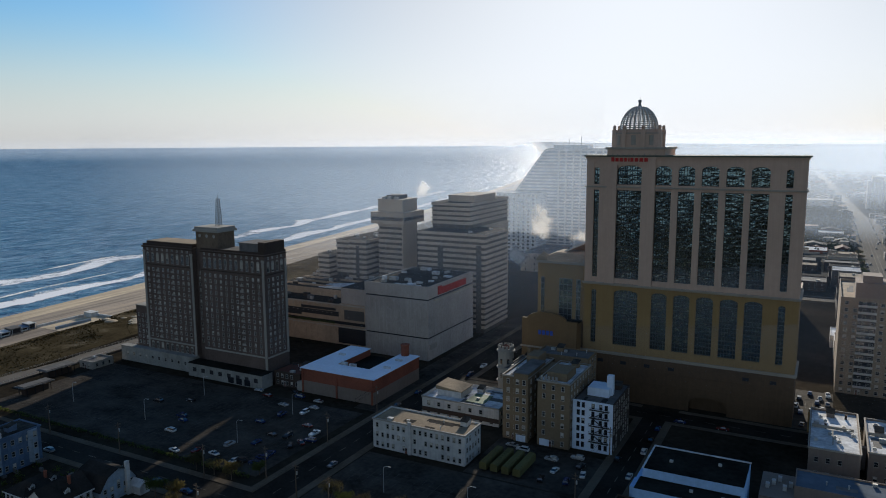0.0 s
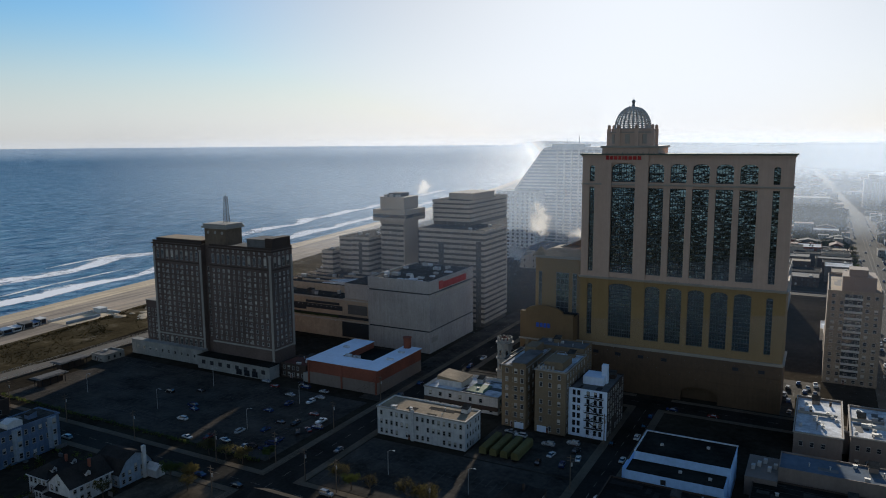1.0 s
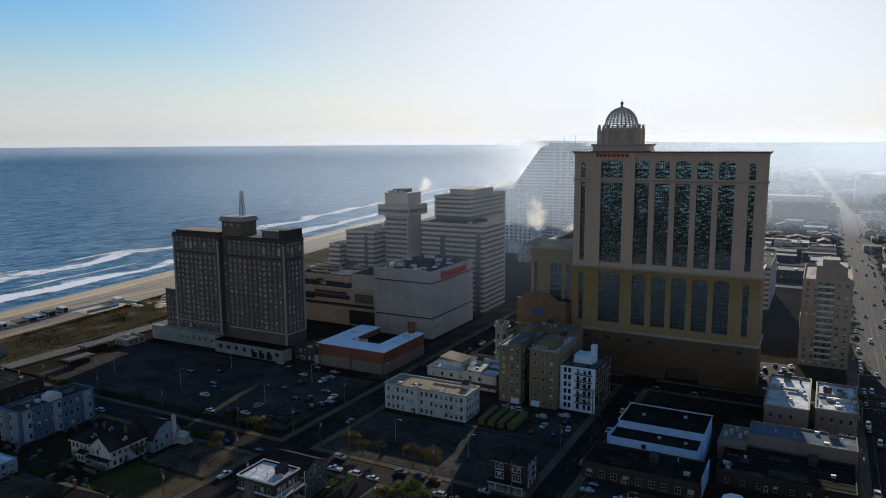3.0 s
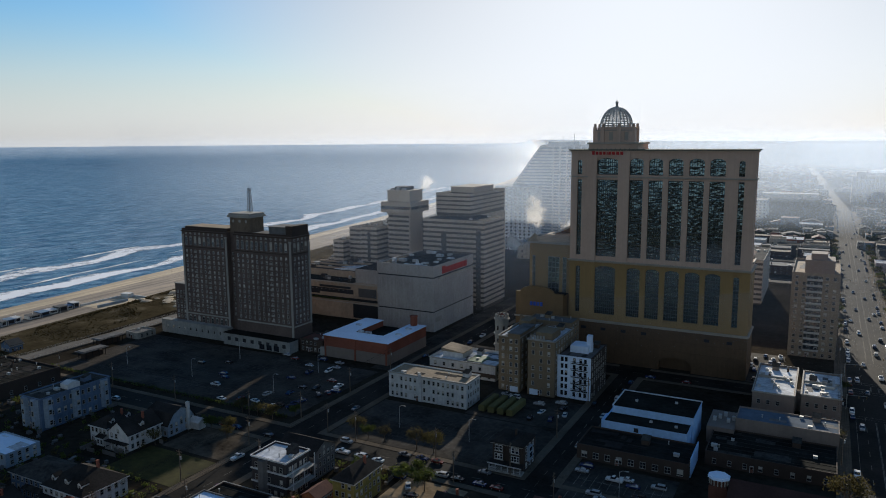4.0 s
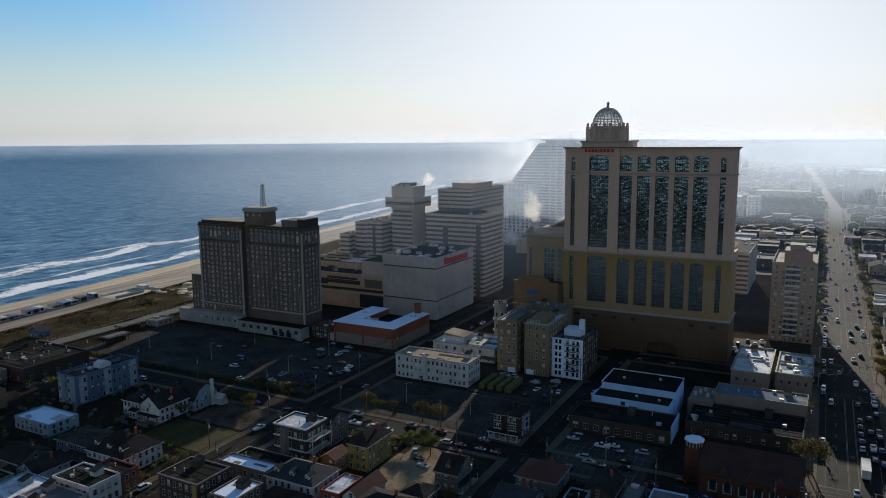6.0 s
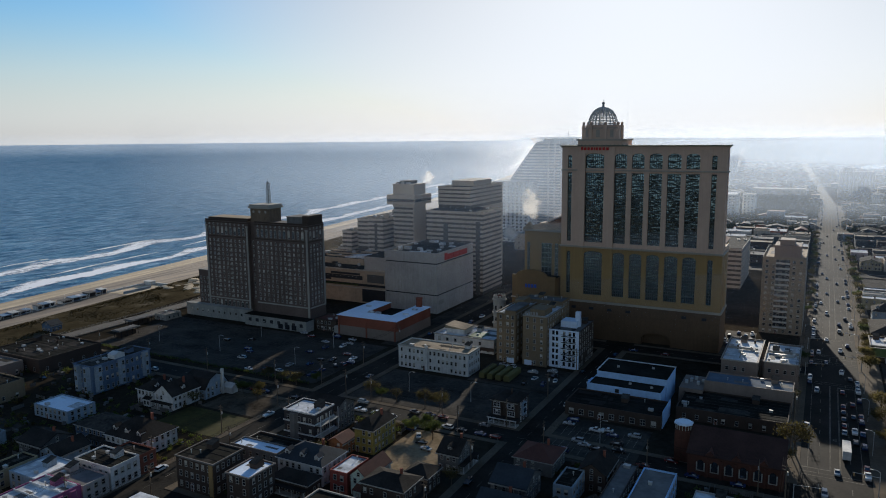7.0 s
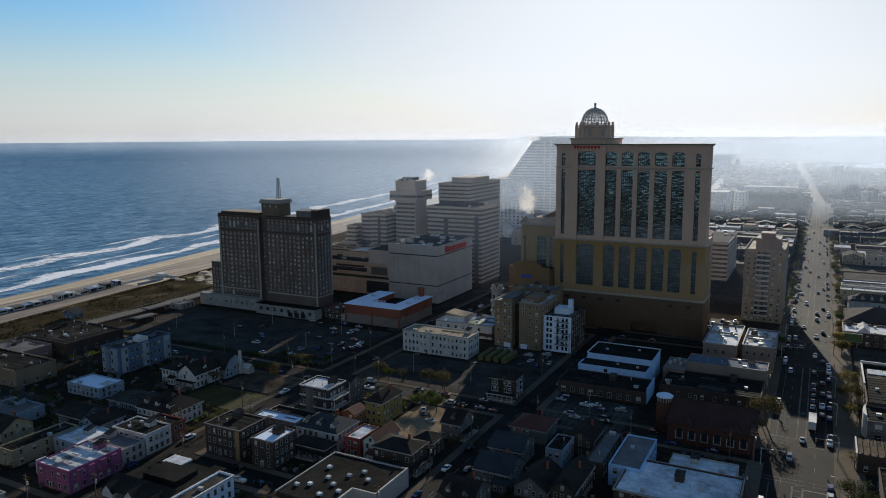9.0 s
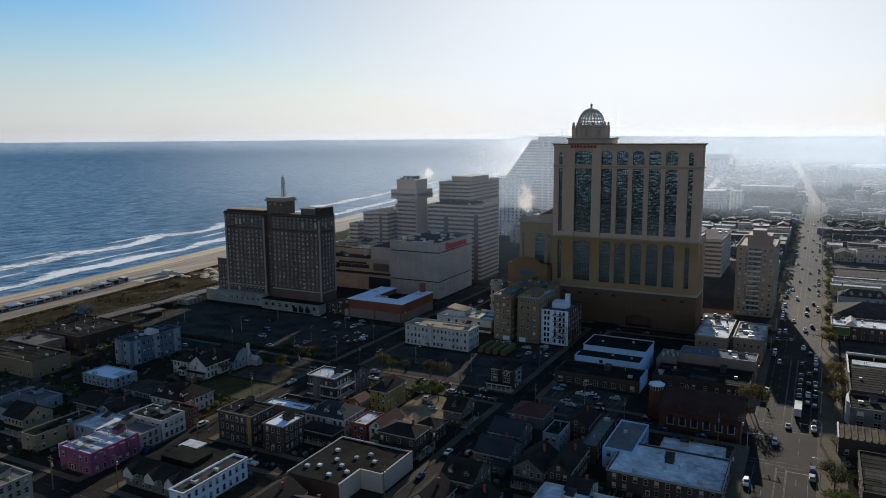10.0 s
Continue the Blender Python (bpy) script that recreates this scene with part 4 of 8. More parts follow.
lot("yard_west", "dusty worn yard beside the street", -190, -160.8, 128, 148, mat("yard_dust", (0.07, 0.06, 0.048), 0.95, var=1.0, grain=0.5, broad=0.12, bump=0.3, spec=0.0))
lot("plaza", "dark paved court below the hotels", -172, -157.6, 240, 420, LOT)

# hedge along the car park
g = Geo()
hr = random.Random(3)
for k in range(1500):
    x, y, z = hr.uniform(-316, -166), 169.8 + hr.gauss(0, 0.45), hr.uniform(0.1, 1.3)
    a, b, c = (Vector((hr.gauss(0, 0.3), hr.gauss(0, 0.3), hr.gauss(0, 0.3))) for _ in range(3))
    p = Vector((x, y, z))
    g.add([p + a, p + b, p + c], [(0, 1, 2)])
tagged(new("hedge", g.mesh("hedge", LEAF_GREEN)), "low clipped hedge edging the car park", "hedge", kind="stuff")

# boardwalk
tagged(new("boardwalk", Geo().box(-345, -334, -200, 900, -0.2, 0.9).mesh("boardwalk", BOARDS)), "raised wooden boardwalk along the dunes", "boardwalk", kind="structure")
rail = thing("boardwalk_rail", "pale wooden railing along the boardwalk", "railing", -345, 190)
for k, x in enumerate((-344.8, -334.2)):
    part("rail", Geo().box(x - 0.05, x + 0.05, 60, 300, 1.85, 1.95).box(x - 0.04, x + 0.04, 60, 300, 1.4, 1.48), TRIM, rail)
    pg = Geo()
    for y in range(60, 301, 4):
        pg.box(x - 0.07, x + 0.07, y - 0.07, y + 0.07, 0.9, 1.95)
    tagged(part("rail_post_row", pg, TRIM, rail), kind="stuff")


# ---- the domed hotel tower ----
TX0, TX1, TY0, TY1 = -91.2, -6.7, 301.0, 322.0
TYU = 310.0  # the upper storeys are a thinner slab
tower = thing("hotel_tower", "beige and ochre hotel tower with mirrored window bays and lattice dome", "hotel", -49, 318)
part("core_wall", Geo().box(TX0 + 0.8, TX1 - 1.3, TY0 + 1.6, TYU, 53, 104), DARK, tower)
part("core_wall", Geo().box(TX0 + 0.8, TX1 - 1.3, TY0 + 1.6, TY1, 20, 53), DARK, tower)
part("back_wall", Geo().box(TX0, TX1, TYU, TYU + 0.6, 53.6, 105), STUCCO, tower)
part("back_wall", Geo().box(TX0, TX1, TY1, TY1 + 0.6, 20, 53), OCHRE, tower)
part("roof", Geo().box(TX0 + 0.8, TX1 - 0.6, TY0 + 1.2, TYU, 104, 104.6), FELT, tower)
part("setback_roof", Geo().box(TX0, TX1 - 0.004, TYU + 0.6, TY1 + 0.6, 53, 53.6), ROOF_TAN, tower, "tan roof of the deeper lower storeys")
part("setback_coping", Geo().box(TX1, TX1 + 0.5, TYU, TY1 + 0.9, 53.2, 54.0), LEDGE, tower)
part("dome_bay_wall", Geo().box(-82.4, -58.9, TYU + 0.62, TY1 + 1.2, 53.6, 105.6), STUCCO, tower)
COLS = [(-88.0, -85.7), (-78.2, -68.0), (-62.4, -56.0), (-53.4, -46.9), (-44.4, -37.8), (-35.2, -28.5), (-26.1, -19.4), (-13.8, -11.3)]
edges = [TX0] + [v for c in COLS for v in c] + [TX1]
for i in range(0, len(edges), 2):
    a, b = edges[i], edges[i + 1]
    part("pier", Geo().box(a, b, TY0, TY0 + 1.6, 51.2, 104.2), STUCCO, tower)
    part("pier", Geo().box(a, b, TY0 - 0.1, TY0 + 1.6, 21, 50.2), OCHRE, tower)


def arch_head(g, a, b, z0, z1, rise, y0, y1):
    """A lintel with an arched underside over a..b."""
    c, w = (a + b) / 2, (b - a) / 2
    under = [(c + w * math.cos(math.pi * k / 10), z0 + rise * math.sin(math.pi * k / 10)) for k in range(11)]
    g.slab_xz([(b, z1), (a, z1)] + under[::-1], y0, y1)
    return g


tr = random.Random(21)
TIERS = [(93.6, 99.6, 1.7, 2, STUCCO, 104.2), (53.4, 91.0, 0.0, 11, STUCCO, 93.4), (24.2, 47.0, 1.5, 7, OCHRE, 50.2)]
for ci, (a, b) in enumerate(COLS):
    for zb, zt, rise, rows, wm, ztop in TIERS:
        wide = b - a > 3
        part("lintel", arch_head(Geo(), a, b, zt, ztop, rise if wide else 0.8 if rise else 0.01, TY0 + 0.2, TY0 + 1.6), wm, tower)
        fh = (zt + rise - zb) / rows
        n = 5 if b - a > 8 else 3 if wide else 1
        m2 = n * 2 if wide else 2
        bx = [v for k in range(m2 + 1) for v in (a + (b - a) * k / m2 - 0.07, a + (b - a) * k / m2 + 0.07)]
        bz = [v for r in range(rows * 2 + 1) for v in (zb + r * fh / 2 - (0.34 if r and r % 2 == 0 else 0.08), zb + r * fh / 2 + 0.1)]
        fr = Geo().lattice(bx, bz, TY0 + 0.9, TY0 + 1.3)
        bay = part("window_bay", fr, BAY_METAL, tower, "dark metal grid of a tall mirrored window bay")
        pm = WINDOWS.setdefault(("pane", round((b - a) / n, 2), round(fh, 2), zb > 50), Geo().box(-(b - a) / n / 2 + 0.05, (b - a) / n / 2 - 0.05, -0.03, 0.03, 0.05, fh - 0.1).mesh("pane", TOWER_GLASS if zb > 50 else SMOKED_GLASS))
        for r in range(rows):
            for k in range(n):
                piece("pane", pm, bay, pose(a + (b - a) * (k + 0.5) / n, TY0 + 1.2, zb + r * fh, tr.gauss(0, 0.8), 0, tr.gauss(0, 0.8)))
    part("spandrel", Geo().box(a, b, TY0 + 0.2, TY0 + 1.6, 51.2, 53.4), STUCCO, tower)
    part("spandrel", Geo().box(a, b, TY0 + 0.1, TY0 + 1.6, 21, 24.2), OCHRE, tower)
for z0, z1, o, m in ((104.2, 105.0, 0.5, STUCCO), (105.0, 105.6, 1.1, COPING), (92.0, 92.7, 0.55, LEDGE), (50.2, 50.7, 0.5, LEDGE), (50.7, 51.2, 0.95, LEDGE), (20.4, 21.0, 1.0, LEDGE), (19.8, 20.4, 0.6, LEDGE)):
    part("cornice", Geo().box(TX0 - o, TX1 + o, TY0 - o, TYU + 0.6 + o, z0, z1) if z0 > 104 else Geo().box(TX0 - o, TX1 + o, TY0 - o, TY0 + 0.15, z0, z1).box(TX1 - 0.1, TX1 + o, TY0 + 0.15, (TYU if z0 > 60 else TY1) + 0.5, z0, z1), m, tower)
rl = Geo()
for x in np.arange(TX0, TX1, 2.2):
    rl.box(x - 0.1, x + 0.1, TY0 - 0.9, TY0 - 0.7, 105.6, 106.0 + 0.25 * tr.random())
part("roof_lamps", rl, IRON, tower)
# side wall towards the avenue
for sg, z0, z1, zm, m in (([TY0 + 1.6, 304.4, 307.6, TYU], 51.2, 104.2, 104, STUCCO), ([TY0 + 1.6, 306, 309, 313, 316, TY1], 21, 50.2, 50, OCHRE)):
    for i in range(0, len(sg), 2):
        part("pier", Geo().box(TX1 - 1.4, TX1 + (0.1 if m is OCHRE else 0), sg[i], sg[i + 1], z0, z1), m, tower)
    for i in range(1, len(sg) - 1, 2):
        a, b = sg[i], sg[i + 1]
        bay = part("window_bay", Geo().box(TX1 - 1.25, TX1 - 1.05, a, b, z0, zm), IRON, tower)
        pm = WINDOWS.setdefault(("spane", round(b - a, 2), m.name), Geo().box(-0.03, 0.03, -(b - a) / 2, (b - a) / 2, 0.1, 3.0).mesh("pane", TOWER_GLASS if m is STUCCO else SMOKED_GLASS))
        for r in range(int((zm - z0) / 3.3)):
            piece("pane", pm, bay, pose(TX1 - 0.95, (a + b) / 2, z0 + r * 3.3, 0, tr.gauss(0, 0.6), tr.gauss(0, 0.6)))
part("setback_wall", Geo().box(TX1 - 1.4, TX1, TYU + 0.6, TY1 + 0.6, 51.2, 53), STUCCO, tower)
# podium with a dark carriage arch
part("podium", Geo().box(TX0 - 0.4, -45.5, TY0 - 0.8, TY1 + 1, 0, 19.8), PODIUM, tower, "plain brown rendered podium")
part("podium", Geo().box(-30.5, TX1 + 0.3, TY0 - 0.8, TY1 + 1, 0, 19.8), PODIUM, tower, "plain brown rendered podium")
part("podium_back", Geo().box(-45.5, -30.5, TY0 + 3, TY1 + 1, 0, 19.8), PODIUM, tower)
part("carriage_arch", arch_head(Geo(), -45.5, -30.5, 3.5, 19.8, 3.2, TY0 - 0.8, TY0 + 3), PODIUM, tower)
part("podium_groove", Geo().box(TX0 - 0.45, TX1 + 0.35, TY0 - 0.95, TY0 - 0.8, 9.4, 9.7).box(TX0 - 0.45, TX1 + 0.35, TY0 - 0.95, TY0 - 0.8, 14.4, 14.6), PODIUM, tower)
for x in spread(-88, -48, 9) + spread(-29, -9, 9):
    part("vent_grille", Geo().box(x - 1.2, x + 1.2, TY0 - 0.95, TY0 - 0.8, 16.2, 17.6), DARK, tower)
# sign and dome bay
bay0, bay1 = -82.4, -58.9
for q in ((bay0, bay0 + 4.2, TY0 - 0.6, TY0 + 0.5, 51.2, 108.0), (bay1 - 9.0, bay1 - 3.5, TY0 - 0.6, TY0 + 0.5, 51.2, 108.0), (bay0 + 4.2, bay1 - 9.0, TY0 - 0.6, TY0 + 0.5, 101.6, 108.0), (bay1 - 3.5, bay1, TY0 - 0.4, TY0 + 0.5, 105.6, 108.0), (bay0, bay1, TY0 + 0.5, TY0 + 22, 105.6, 108.0)):
    part("sign_bay", Geo().box(*q), STUCCO, tower)
part("sign_bay_ledge", Geo().box(bay0 - 0.7, bay1 + 0.7, TY0 - 1.2, TY0 + 22.6, 108.0, 108.9), LEDGE, tower)
sx = -80.6
for k, wd in enumerate((1.5, 1.5, 1.6, 1.4, 0.6, 1.5, 1.7, 1.7, 1.7)):
    part("sign_bar", Geo().box(sx, sx + wd * 0.8, TY0 - 1.0, TY0 - 0.6, 103.0, 104.5 + (0.25 if k == 0 else 0)), SIGN_RED, tower, "plain red sign block")
    sx += wd + 0.27
DX, DY = -72.2, 311.8
drum = part("drum", Geo().cyl(DX, DY, 10.2, 108.9, 114.6, 8, turn=math.pi / 8).cyl(DX, DY, 9.0, 114.6, 116.2, 8, turn=math.pi / 8), STUCCO, tower)
part("drum_ledge", Geo().cyl(DX, DY, 10.7, 114.4, 114.9, 8, turn=math.pi / 8), LEDGE, drum)
for k in range(8):
    a = math.pi / 8 + k * math.pi / 4
    x, y = DX + 10.2 * math.cos(a), DY + 10.2 * math.sin(a)
    part("urn", Geo().box(x - 0.8, x + 0.8, y - 0.8, y + 0.8, 108.9, 116.2).cyl(x, y, 0.5, 116.2, 116.8, 8, top=1.7).ball((x, y, 117.3), 0.75, 8, 5), STUCCO, drum, "stone corner post with an urn")
    b = k * math.pi / 4
    me = WINDOWS.setdefault("drum_pane", Geo().box(-1.0, 1.0, -0.1, 0.1, 0, 4).mesh("drum_window", LEDGE))
    piece("drum_window", me, drum, pose(DX + 9.5 * math.cos(b), DY + 9.5 * math.sin(b), 109.8, 0, 0, math.degrees(b) + 90))
DOME_STEEL = mat("painted_dome_steel", (0.4, 0.42, 0.43), 0.6, var=0.25, grain=1.0)
R, H = 7.8, 9.8
for k in range(24):
    q = Geo()
    a = 2 * math.pi * k / 24
    pts = [(DX + R * math.cos(e) * math.cos(a), DY + R * math.cos(e) * math.sin(a), 116.2 + H * math.sin(e)) for e in [math.pi / 2 * i / 9 * 0.97 for i in range(10)]]
    q.tube(pts, 0.28)
    part("dome_rib", q, DOME_STEEL, tower)
for j in range(17):
    e = math.pi / 2 * j / 17 * 0.97
    q = Geo()
    ring = [(DX + R * math.cos(e) * math.cos(2 * math.pi * i / 40), DY + R * math.cos(e) * math.sin(2 * math.pi * i / 40), 116.2 + H * math.sin(e)) for i in range(40)]
    q.tube(ring, 0.2 if j else 0.45, closed=True)
    part("dome_ring", q, DOME_STEEL, tower)
part("lantern", Geo().cyl(DX, DY, 0.9, 125.8, 126.3, 10).cyl(DX, DY, 0.6, 126.3, 127.4, 8).ball((DX, DY, 128.0), 0.8, 10, 6).cyl(DX, DY, 0.12, 128.7, 130.0, 6, top=0.2), IRON, tower, "metal ball lantern on top of the dome")

# lower wings of the tower
wing = thing("hotel_wing", "ochre hotel wing with an arched window and a low pitched roof", "hotel", -102, 316)
part("wall", Geo().box(-113.5, -91.7, 303.5, 332, 0, 57.5), OCHRE, wing)
part("cornice", Geo().box(-114.3, -91.7, 302.6, 332.6, 57.5, 58.6), LEDGE, wing)
part("roof", Geo().add([(-114.3, 302.6, 58.6), (-91.8, 302.6, 58.6), (-91.8, 332.6, 58.6), (-114.3, 332.6, 58.6), (-108, 312, 61.2), (-91.8, 312, 61.2), (-91.8, 323, 61.2), (-108, 323, 61.2)], [(0, 1, 5, 4), (1, 2, 6, 5), (2, 3, 7, 6), (3, 0, 4, 7), (4, 5, 6, 7)]), ROOF_TAN, wing)
part("sloping_roof", Geo().slab_xz([(-107, 60.0), (-91.9, 67.0), (-91.9, 67.9), (-107, 60.7)], 316, 331), METAL, wing, "long sloping metal roof")
part("roof_wall", Geo().slab_xz([(-106, 59), (-91.9, 59), (-91.9, 67.0), (-106, 60.4)], 330.4, 331), OCHRE, wing)
part("corner_cap", Geo().add([(-114.5, 302.4, 58.7), (-108.5, 302.4, 58.7), (-108.5, 308.4, 58.7), (-114.5, 308.4, 58.7), (-111.5, 305.4, 62.6)], [(0, 1, 4), (1, 2, 4), (2, 3, 4), (3, 0, 4), (3, 2, 1, 0)]), ROOF_TAN, wing, "small pyramid roof")
for a, b in ((-103.2, -97.4), (-111.8, -110.4), (-95.4, -93.6)):
    gb = Geo().lattice([v for k in range(4) for v in (a + (b - a) * k / 3 - 0.07, a + (b - a) * k / 3 + 0.07)], [v for r in range(8) for v in (32 + r * 2.68, 32.3 + r * 2.68)], 303.15, 303.4)
    wq = part("window_bay", gb, IRON, wing)
    part("pane", arch_head(Geo(), a, b, 50.9, 51.0, 0.0, 303.3, 303.5).box(a, b, 303.3, 303.49, 32, 51), SMOKED_GLASS, wq)
low = thing("entrance_wing", "ochre entrance wing with a curved gable and a blue sign", "hotel", -106, 297)
out = [(-117.5, 0), (-92.2, 0), (-92.2, 33.5), (-97, 33.5)] + [(-106 + 9 * math.cos(math.pi * k / 10), 33.5 + 3.3 * math.sin(math.pi * k / 10)) for k in range(11)] + [(-117.5, 33.5)]
part("gable_wall", Geo().slab_xz(out, 294.5, 296), OCHRE_SHADED, low)
part("wall", Geo().box(-117.5, -92.2, 296, 303.4, 0, 32.5), OCHRE_SHADED, low)
part("roof", Geo().box(-117.2, -92.4, 296.1, 303.4, 32.5, 32.8), ROOF_DARK, low)
part("ledge", Geo().box(-118, -91.9, 294.0, 294.5, 20.3, 21.0), LEDGE, low)
for k in range(4):
    part("sign_bar", Geo().box(-109.6 + k * 1.8, -108.3 + k * 1.8, 294.2, 294.5, 26.6, 28.6), SIGN_BLUE, low, "plain blue sign block")
turret = thing("corner_turret", "pale stone round turret with balconies and a low battlement", "turret", -119.5, 281)
part("shaft", Geo().cyl(-119.5, 281, 3.4, 0, 22.6, 16), TRIM, turret)
for z in (8, 14, 21.4):
    part("balcony", Geo().cyl(-119.5, 281, 4.1, z, z + 0.35, 16).cyl(-119.5, 281, 3.8, z - 0.4, z, 16), TRIM, turret)
for k in range(14):
    a = 2 * math.pi * k / 14
    for z in (9.6, 16):
        if k % 2 == 0:
            me = WINDOWS.setdefault("turret_win", Geo().box(-0.5, 0.5, -0.06, 0.06, 0, 2.2).mesh("window", GLASS))
            piece("window", me, turret, pose(-119.5 + 3.4 * math.cos(a), 281 + 3.4 * math.sin(a), z, 0, 0, math.degrees(a) + 90))
merlon = Geo().box(-0.55, 0.55, -0.2, 0.2, 0, 1.2).mesh("merlon", TRIM)
for k in range(12):
    a = 2 * math.pi * k / 12
    piece("merlon", merlon, turret, pose(-119.5 + 3.2 * math.cos(a), 281 + 3.2 * math.sin(a), 22.6, 0, 0, math.degrees(a) + 90))
part("cap", Geo().cyl(-119.5, 281, 2.6, 22.6, 24.2, 14, top=0.1), ROOF_RED, turret, "low red tile cap")
flat_building("low grey stone block beside the turret", -116, -106, 270, 292, 17, TRIM, ROOF_GREY, 5, faces=("front", "right"), name="stone_block")
rear = thing("hotel_annex", "ochre rear annex with a red hip roof", "hotel", -15, 334)
part("wall", Geo().box(-23, -8.6, 324, 344, 0, 53), OCHRE, rear)
part("ledge", Geo().box(-23.4, -8.2, 323.6, 344.4, 53, 54), LEDGE, rear)
part("roof", Geo().add([(-23.8, 323.2, 54), (-7.8, 323.2, 54), (-7.8, 344.8, 54), (-23.8, 344.8, 54), (-15.8, 331, 58), (-15.8, 337, 58)], [(0, 1, 4), (1, 2, 5, 4), (2, 3, 5), (3, 0, 4, 5), (3, 2, 1, 0)]), ROOF_RED, rear)
windows(rear, "right", -8.6, spread(325, 343, 3), [6 + 3.4 * k for k in range(13)], 1.4, 2.0)


# ---- the dark brick apartment hotel ----
RX0, RXM, RX1, RY0, RY1 = -304.0, -269.0, -224.4, 247.0, 262.0
ritz = thing("brick_apartment_hotel", "tall dark brick apartment hotel with pale pilasters and arched top windows", "apartment building", -264, 254)
part("wall", Geo().box(RX0, RXM - 0.6, RY0, RY1, 0, 61.0), BRICK_DARK, ritz)
part("wall", Geo().box(RXM - 0.6, RXM + 5, RY0 + 2.5, RY1, 0, 61.6).box(RXM + 5, RX1, RY0, RY1, 0, 61.0), BRICK_DARK, ritz)
part("low_wall", Geo().box(-313.2, RX0, RY0 + 1, RY1 + 6, 0, 28.7), BRICK_DARK, ritz)
part("low_coping", Geo().box(-313.5, RX0, RY0 + 0.7, RY1 + 6.3, 28.7, 29.1), TRIM, ritz)
for x in (RX0 + 0.2, RXM - 1.9, RX1 - 1.5):
    part("pilaster", Geo().box(x, x + 1.2, RY0 - 0.35, RY0, 6, 57.5).box(x - 0.3, x + 1.5, RY0 - 0.45, RY0, 57.5, 58.4), TRIM, ritz, "pale corner pilaster")
part("pilaster", Geo().box(RX1, RX1 + 0.35, RY1 - 1.4, RY1 - 0.2, 12, 57.5), TRIM, ritz, "pale corner pilaster")
part("attic_cornice", Geo().box(RX0 - 0.5, RXM - 0.6, RY0 - 0.6, RY0 - 0.003, 60.0, 60.6).box(RXM + 5, RX1 + 0.5, RY0 - 0.6, RY0 - 0.003, 60.0, 60.6).box(RX1 + 0.003, RX1 + 0.5, RY0, RY1, 60.0, 60.6), BRICK_BROWN, ritz)
part("belt_course", Geo().box(RX0 - 0.2, RXM - 2.2, RY0 - 0.3, RY0 - 0.003, 12.2, 12.9).box(RXM + 4.8, RX1 - 1.9, RY0 - 0.3, RY0 - 0.003, 12.2, 12.9).box(RX1 + 0.003, RX1 + 0.3, RY0, RY1 - 1.6, 12.2, 12.9), TRIM, ritz)
part("upper_belt", Geo().box(RX0 - 0.2, RXM - 2.2, RY0 - 0.25, RY0 - 0.003, 51.2, 51.7).box(RXM + 4.8, RX1 - 1.9, RY0 - 0.25, RY0 - 0.003, 51.2, 51.7).box(RX1 + 0.003, RX1 + 0.25, RY0, RY1 - 1.6, 51.2, 51.7), BRICK_BROWN, ritz)
part("roof", Geo().box(RX0 + 0.5, RXM - 0.6, RY0 + 0.5, RY1 - 0.4, 61.004, 61.3), ROOF_TAN, ritz, "tan gravel roof")
part("roof", Geo().box(RXM + 5, RX1 - 0.4, RY0 + 0.5, RY1 - 0.4, 61.004, 61.3), ROOF_GREY, ritz)
for q in ((RX0, RXM - 0.6, RY0, RY0 + 0.45), (RXM + 5, RX1, RY0, RY0 + 0.45), (RX1 - 0.4, RX1, RY0 + 0.45, RY1)):
    part("parapet", Geo().box(*q, 61.002, 61.9), BRICK_BROWN, ritz)
part("attic", Geo().box(-302.5, -270.5, RY0 + 1.2, RY1 - 0.8, 61.3, 62.9), BRICK_BROWN, ritz)
part("attic_roof", Geo().box(-302.2, -270.8, RY0 + 1.5, RY1 - 1.1, 62.9, 63.05), ROOF_TAN, ritz, "tan gravel roof")
pent = part("penthouse", Geo().box(-268.6, -254.4, RY0 + 2, RY1 - 2, 61.0, 70.0), wall_mat("weathered_brick", 0.15, 0.115, 0.085), ritz)
part("penthouse_cornice", Geo().box(-269.6, -253.4, RY0 + 1, RY1 - 1, 69.4, 70.6).box(-269.0, -254, RY0 + 1.6, RY1 - 1.6, 70.6, 71.7), TRIM, pent)
for x in spread(-268.4, -254.6, 4.4):
    part("round_window", Geo().slab_xz([(x + 0.8 * math.cos(2 * math.pi * k / 12), 67.4 + 0.8 * math.sin(2 * math.pi * k / 12)) for k in range(12)], RY0 + 1.85, RY0 + 2), TRIM, pent)
part("roof_house", Geo().box(-241, -229, RY0 + 2, RY1 - 1, 61.3, 65.2).box(-241.4, -228.6, RY0 + 1.6, RY1 - 0.6, 65.2, 65.6), ROOF_GREY, ritz)
part("roof_house", Geo().box(-229, -224.6, RY0 + 1.2, RY1 - 0.6, 61.3, 66.4), BRICK_BROWN, ritz)
zs = [14.2 + 2.84 * k for k in range(13)]
lc = spread(RX0 + 1.6, RXM - 2.4, 3.6)
rc = spread(RXM + 5.6, RX1 - 2.2, 3.3)
windows(ritz, "front", RY0, lc + rc, zs, 0.9, 1.4, SASH)
windows(ritz, "front", RY0 + 2.5, [RXM + 1.2, RXM + 3.4], zs, 0.8, 1.4, SASH)
windows(ritz, "right", RX1, spread(RY0 + 0.8, RY1 - 1.8, 3.2), zs, 0.9, 1.4, SASH)
